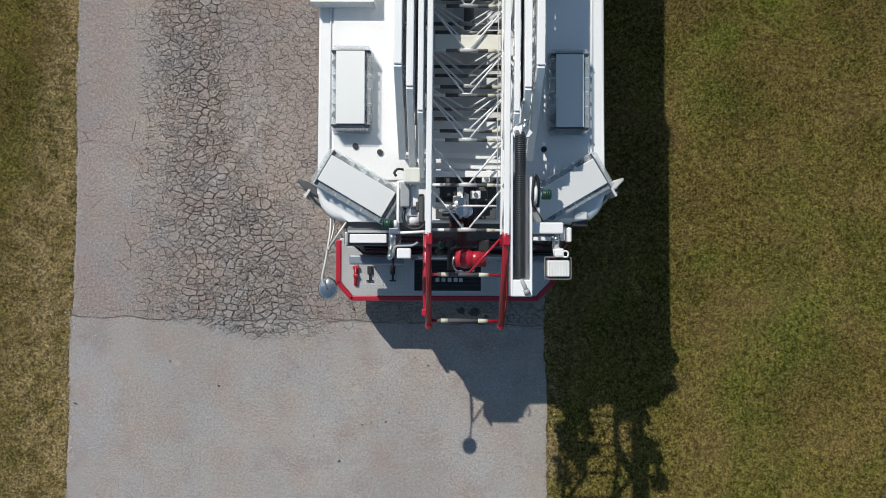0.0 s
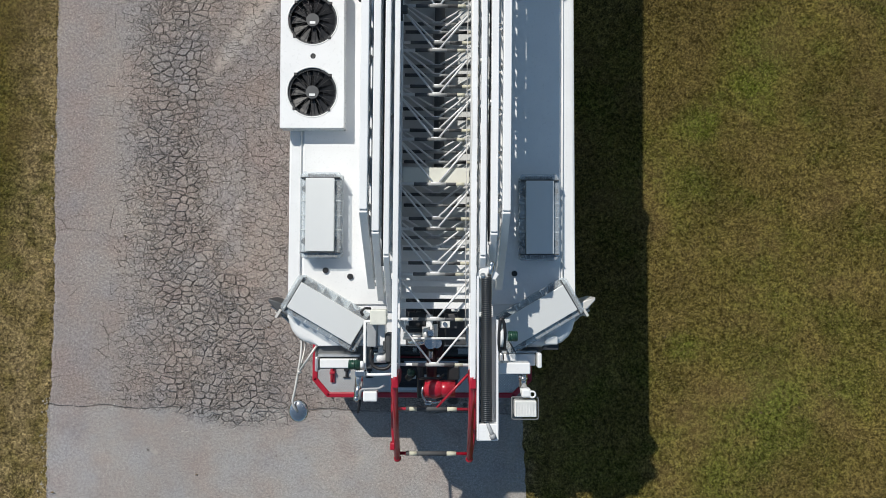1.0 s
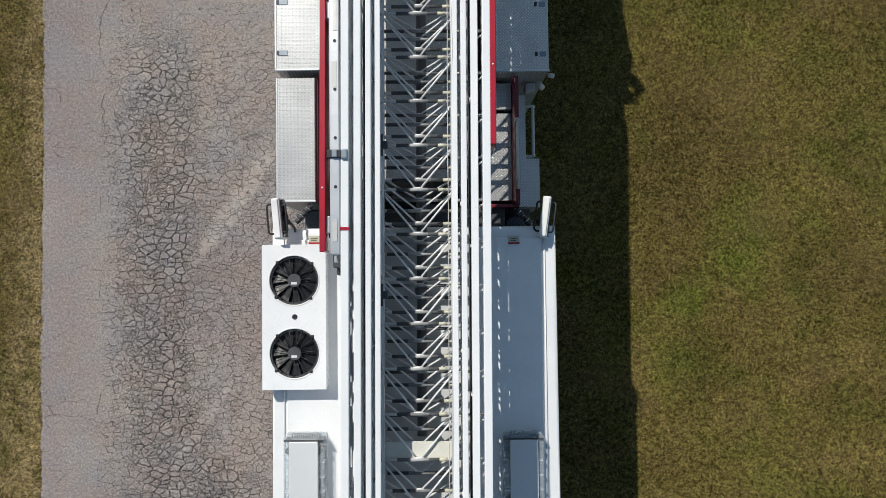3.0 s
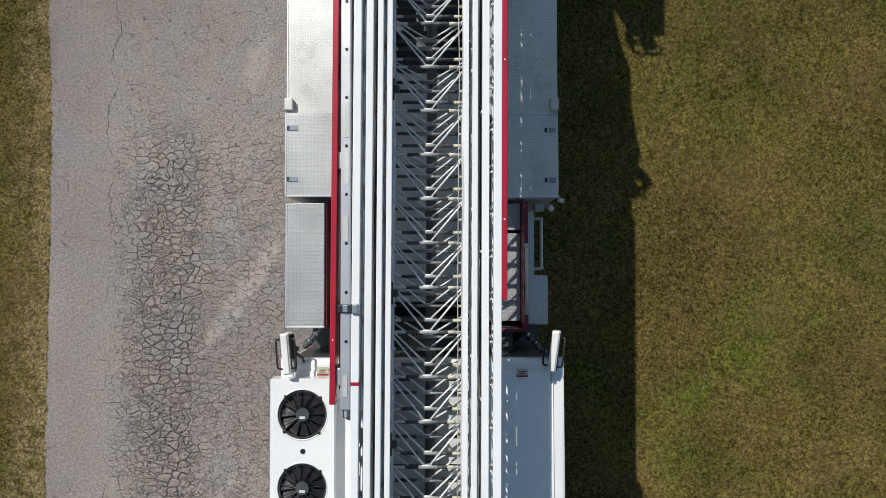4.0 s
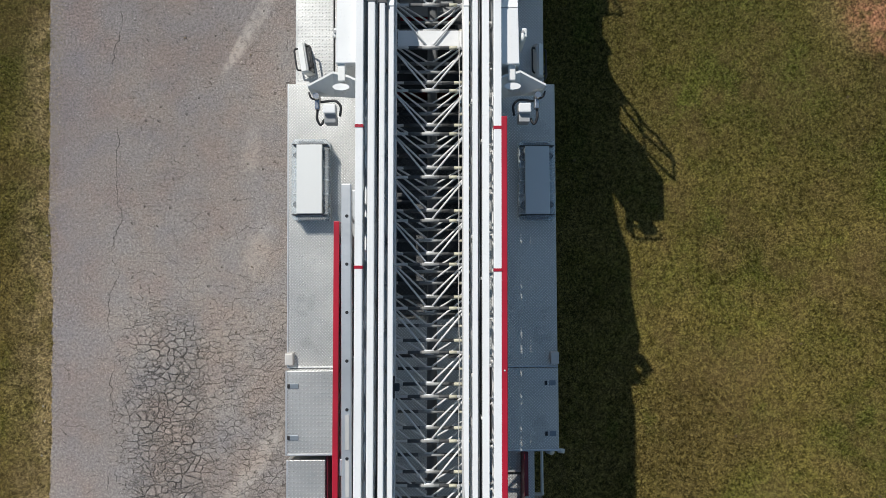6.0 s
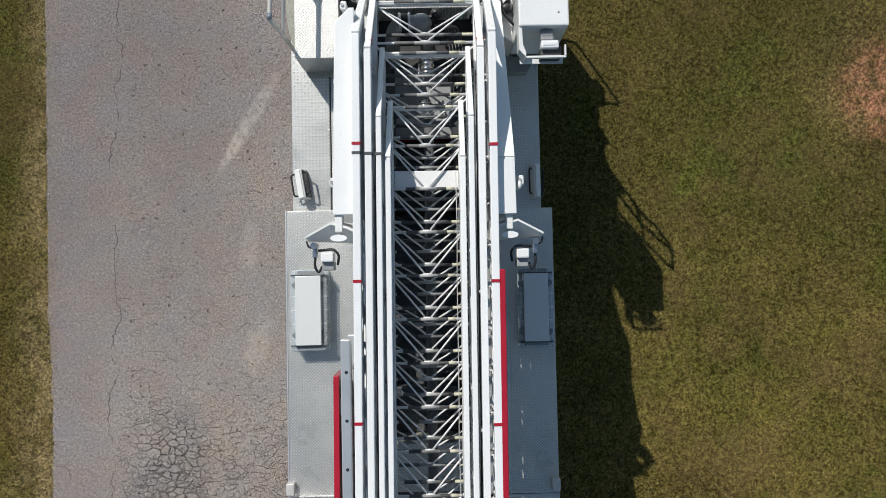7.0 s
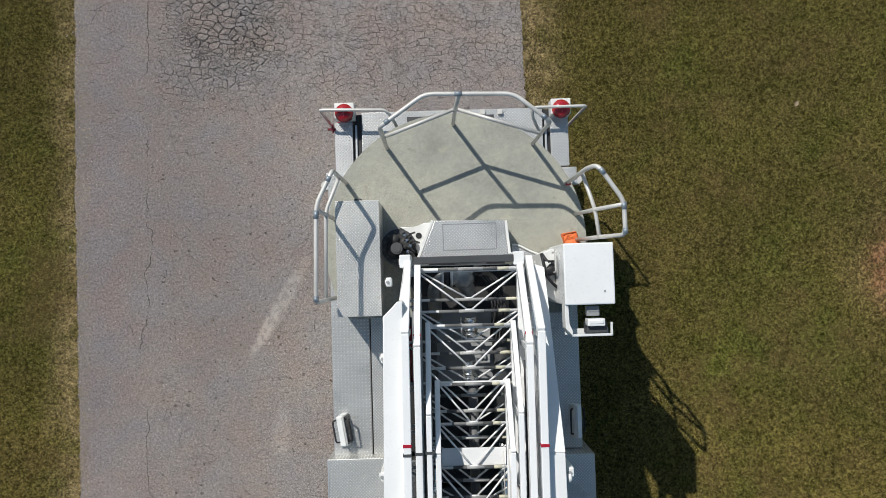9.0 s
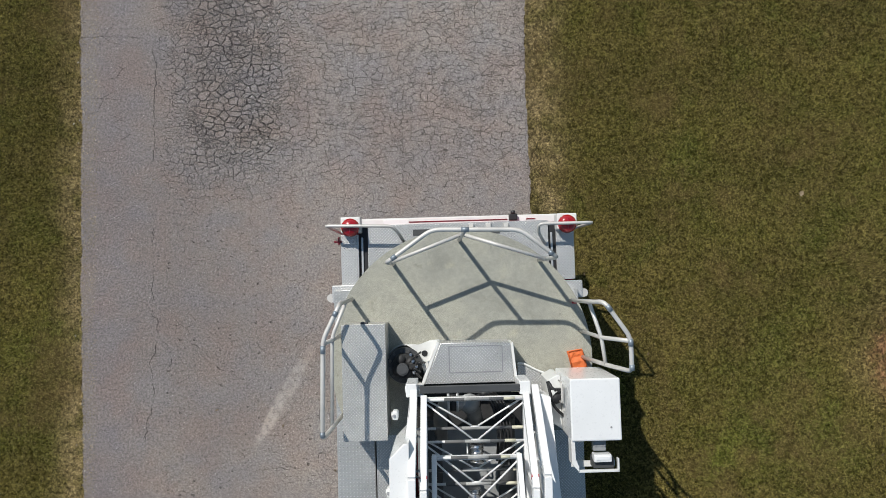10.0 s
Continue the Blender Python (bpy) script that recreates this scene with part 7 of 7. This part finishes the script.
    link("grey_box", b, GREY, gear, "grey electrical box")
    c = Shape()
    c.box(-0.43, -0.365, 0.46, 0.63, 3.14, 3.28, 0.01).rod((-0.40, 0.40, 3.21), (-0.40, 0.46, 3.21), 0.028, 12).rod((-0.46, 0.355, 3.20), (-0.36, 0.355, 3.20), 0.040, 16).box(-0.43, -0.38, 0.63, 0.66, 3.2, 3.28, 0.008)
    link("white_box", c, WHITE, gear, "white relay box")
    d = Shape()
    d.box(-0.362, -0.318, 0.33, 0.56, 3.16, 3.30, 0.012).box(-0.385, -0.355, 0.42, 0.50, 3.2, 3.29, 0.01)
    link("dark_box", d, CHARCOAL, gear, "dark relay box")
    h = Shape()
    h.tube([(-0.47, 0.45, 3.28), (-0.485, 0.38, 3.29), (-0.465, 0.30, 3.29), (-0.40, 0.275, 3.30), (-0.34, 0.285, 3.30), (-0.30, 0.34, 3.28)], 0.014, 8, 0.05)
    h.tube([(-0.54, 0.70, 3.30), (-0.56, 0.73, 3.30), (-0.53, 0.76, 3.30), (-0.48, 0.755, 3.28)], 0.010, 8, 0.03)
    h.tube([(-0.66, 0.50, 2.72), (-0.69, 0.42, 2.70), (-0.66, 0.34, 2.68)], 0.008, 8, 0.04).tube([(-0.60, 0.46, 2.74), (-0.585, 0.40, 2.76), (-0.61, 0.36, 2.74)], 0.008, 8, 0.03)
    link("wiring", h, BLACK, gear, "black bundled wiring")
    e = Shape()
    e.box(-0.475, -0.345, 0.635, 0.755, 3.30, 3.42, 0.012)
    link("cream_box", e, PALE_CREAM, gear, "cream junction box on the rail end")


def monitor():
    """The red water monitor hung below the tip."""
    s = Shape()
    s.ball((0.025, 0.05, 2.88), 0.085, 20, (1.15, 1, 0.9)).ball((0.115, 0.05, 2.88), 0.075, 18, (1, 0.95, 0.9)).rod((-0.06, 0.05, 2.86), (0.20, 0.05, 2.86), 0.07, 20)
    # neck and foot of the monitor have their shade in the colour
    s.paint(1).rod((-0.005, 0.09, 2.72), (-0.005, 0.36, 2.66), 0.045, 18).box(-0.11, 0.10, 0.28, 0.42, 2.56, 2.66, 0.02)
    m = link("water_monitor", s, [RED, SHADED_RED], truck, "red water monitor below the ladder tip")
    k = Shape()
    k.rod((-0.20, 0.45, 2.95), (0.02, 0.45, 2.95), 0.020, 12).rod((-0.01, 0.45, 2.90), (-0.01, 0.45, 3.0), 0.05, 18).box(-0.045, 0.025, 0.50, 0.56, 2.88, 2.99, 0.01).rod((0.04, 0.45, 2.92), (0.04, 0.45, 2.98), 0.045, 16)
    k.box(-0.03, 0.01, 0.29, 0.36, 2.72, 2.80, 0.01)
    link("joint", k, STEEL, m, "steel swivel joint")
    p = Shape()
    p.box(-0.085, 0.005, 0.50, 0.68, 2.84, 2.87, 0.006)
    p.rod((-0.24, 0.49, 3.0), (0.28, 0.49, 3.0), 0.010, 8)
    link("bracket", p, WHITE, m, "white bracket plate")
    r = Shape()
    r.tube([(-0.075, 0.07, 2.90), (-0.085, 0.0, 2.89), (-0.05, -0.06, 2.87), (0.02, -0.07, 2.87), (0.10, -0.05, 2.87)], 0.010, 8, 0.04)
    r.box(-0.06, 0.0, -0.085, -0.05, 2.85, 2.89, 0.006)
    link("lever", r, STEEL, m, "bright control lever")
    t = Shape()
    t.rod((-0.10, 0.22, 2.74), (-0.10, -0.05, 2.72), 0.032, 14).rod((-0.16, 0.16, 2.70), (-0.22, 0.10, 2.66), 0.03, 12).box(-0.20, -0.05, 0.58, 0.70, 2.80, 2.88, 0.01)
    t.tube([(0.10, 0.16, 2.84), (0.05, 0.14, 2.92), (-0.04, 0.15, 2.94), (-0.10, 0.13, 2.86)], 0.011, 8, 0.05)
    t.box(0.13, 0.24, 0.10, 0.22, 2.66, 2.74, 0.012)
    link("valve", t, BLACK, m, "black valve and cables")
    g = Shape()
    g.ball((-0.185, 0.17, 2.76), 0.035, 12)
    link("green_cap", g, GREEN, m, "dark green cap")
    c = Shape()
    c.box(-0.235, 0.30, 0.40, 0.82, 2.665, 2.69, 0.006)
    c.box(-0.22, -0.10, 0.55, 0.70, 2.69, 2.80, 0.01).box(0.08, 0.22, 0.55, 0.68, 2.69, 2.78, 0.01)
    link("carrier", c, CHARCOAL, m, "charcoal carrier plate")
    for x, y, long in ((-0.19, 0.62, 0.10), (0.11, 0.60, 0.09), (0.20, 0.74, 0.07)):
        c = Shape()
        c.box(x - long / 2, x + long / 2, y - 0.035, y + 0.035, 2.80, 2.86, 0.01).paint(1).rod((x, y, 2.86), (x, y, 2.875), 0.018, 12)
        link("relay", c, [OFF_WHITE, STEEL], m, "pale relay box")
    c = Shape()
    c.rod((-0.24, 0.50, 2.90), (-0.03, 0.50, 2.90), 0.028, 14).rod((-0.05, 0.44, 2.93), (-0.05, 0.58, 2.93), 0.034, 14).rod((0.03, 0.40, 2.90), (0.03, 0.60, 2.90), 0.022, 12)
    link("drive_shaft", c, DULL_STEEL, m, "grey steel drive shaft")
    for k in range(4):
        c = Shape()
        c.tube([(-0.16 + 0.09 * k, 0.80, 2.78), (-0.14 + 0.08 * k, 0.66, 2.86), (-0.06 + 0.06 * k, 0.52, 2.84), (-0.03 + 0.04 * k, 0.36, 2.76)], 0.008, 6, 0.06)
        link("cable", c, BLACK, m, "black monitor cable")


def small_marks():
    # braces and dark clutter on the pump ledge
    s = Shape()
    for x, y, r in ((-0.70, 3.80, 0.05), (-0.50, 3.84, 0.06), (0.45, 3.82, 0.05), (0.78, 3.84, 0.045)):
        s.rod((x, y, 1.5), (x, y, 2.02 + r), r, 12)
    link("pump_fitting", s, CHARCOAL, truck, "dark pump fittings behind the cab")
    for i in range(3):
        t = Shape()
        t.tube([(0.72 + 0.08 * i, 3.75, 1.9), (0.76 + 0.06 * i, 3.84, 2.06), (0.90 + 0.05 * i, 3.90, 2.02), (0.98 + 0.03 * i, 3.88, 1.8)], 0.014, 8, 0.05)
        link("hydraulic_hose", t, BLACK, truck, "black hydraulic hose")


cable_tray()
tip_floods()
monitor()
small_marks()


def litter(count, seed):
    """Dry leaves and pebbles, scattered by rule."""
    rng = random.Random(seed)
    s, k = Shape(), 0
    while k < count:
        x, y = rng.uniform(-5.8, 6.2), rng.uniform(-3.2, 16.0)
        r = rng.uniform(0.010, 0.024)
        a = rng.uniform(0, 6.3)
        v = [s.bm.verts.new((x + r * c * math.cos(a) - r * d * math.sin(a), y + r * c * math.sin(a) + r * d * math.cos(a), 0.012 + rng.uniform(0, 0.012))) for c, d in ((-1.3, 0), (0, -0.6), (1.3, 0.1), (0.1, 0.65))]
        b = s.bm.verts.new((x, y, 0.002))
        s.bm.faces.new(v)
        for i in range(4):
            s.bm.faces.new((v[i], b, v[(i + 1) % 4]))
        k += 1
    ob = link("dry_leaves", s, LEAF)
    tagged(ob, "small curled dry leaves scattered on lane and lawn", "leaves", kind="stuff")


def apart(ob):
    """Splits a part whose pieces do not touch into one object for each piece."""
    data = ob.data
    root = list(range(len(data.vertices)))

    def top(i):
        while root[i] != i:
            root[i] = root[root[i]]
            i = root[i]
        return i

    for e in data.edges:
        root[top(e.vertices[0])] = top(e.vertices[1])
    islands = {}
    for v in data.vertices:
        islands.setdefault(top(v.index), []).append(v.index)
    boxes = []
    for found in islands.values():
        spots = [data.vertices[i].co for i in found]
        box = ([min(p[k] for p in spots) for k in range(3)], [max(p[k] for p in spots) for k in range(3)], set(found))
        touching = [b for b in boxes if all(b[0][k] <= box[1][k] + 0.004 and box[0][k] <= b[1][k] + 0.004 for k in range(3))]
        for b in touching:
            boxes.remove(b)
            box = ([min(p, q) for p, q in zip(box[0], b[0])], [max(p, q) for p, q in zip(box[1], b[1])], box[2] | b[2])
        boxes.append(box)
    for _, _, keep in boxes[1:]:
        bm = bmesh.new()
        bm.from_mesh(data)
        bm.verts.ensure_lookup_table()
        bmesh.ops.delete(bm, geom=[v for v in bm.verts if v.index not in keep], context="VERTS")
        piece = bpy.data.meshes.new(data.name)
        bm.to_mesh(piece)
        bm.free()
        for mat in data.materials:
            piece.materials.append(mat)
        twin = new(ob.name.split(".")[0], piece)
        twin.parent, twin.matrix_basis = ob.parent, ob.matrix_basis
        for key in ob.keys():
            twin[key] = ob[key]
    if len(boxes) > 1:
        bm = bmesh.new()
        bm.from_mesh(data)
        bmesh.ops.delete(bm, geom=[v for v in bm.verts if v.index not in boxes[0][2]], context="VERTS")
        bm.to_mesh(data)
        bm.free()


SINGLES = {"aerial_stud", "cowl", "visor_shelf", "wiper", "frame", "hatch_seam", "coupling", "fitting", "grip", "handle", "hydraulic_hose", "joint", "latch", "louvre",
           "marker_lamp", "motor", "pump_fitting", "sticker", "valve", "wiring", "bay_wall", "well_floor", "bracket"}
for part_object in [o for o in bpy.data.objects if o.type == "MESH" and o.parent and o.name.split(".")[0] in SINGLES]:
    apart(part_object)

def large_leaf(x, y, turn):
    """One broad dry leaf, folded along its midrib, with a short stalk."""
    s = Shape()
    rows = []
    for i in range(9):
        u = i / 8
        half = 0.026 * math.sin(math.pi * (0.06 + 0.90 * u)) ** 0.8 * (1 + 0.18 * (i % 2))
        v = 0.075 * (u - 0.5)
        rows.append([s.bm.verts.new(c) for c in ((-half, v, 0.034 - 0.010 * u), (-half * 0.5, v, 0.022), (0, v, 0.016), (half * 0.5, v, 0.024), (half, v, 0.030 + 0.012 * u))])
    for a, b in zip(rows, rows[1:]):
        for k in range(4):
            s.bm.faces.new((a[k], a[k + 1], b[k + 1], b[k]))
    ext = bmesh.ops.extrude_face_region(s.bm, geom=list(s.bm.faces))
    for v in ext["geom"]:
        if isinstance(v, bmesh.types.BMVert):
            v.co.z -= 0.0015
    leaf = tagged(link("dry_leaf", s, TAN_LEAF, None, m=at(x, y, 0, turn)), "broad tan dry leaf lying on the lawn", "leaf")
    t = Shape()
    t.rod((0, -0.035, 0.016), (0.008, -0.065, 0.004), 0.0022, 6)
    link("stalk", t, LEAF, leaf, "thin brown stalk")


LEAF = plain("dry_leaf", (0.16, 0.115, 0.065), 0.8, dirt=0.35)
TAN_LEAF = plain("tan_leaf", (0.34, 0.265, 0.17), 0.75, dirt=0.25)
litter(70, 5)
large_leaf(4.59, 12.70, -25)
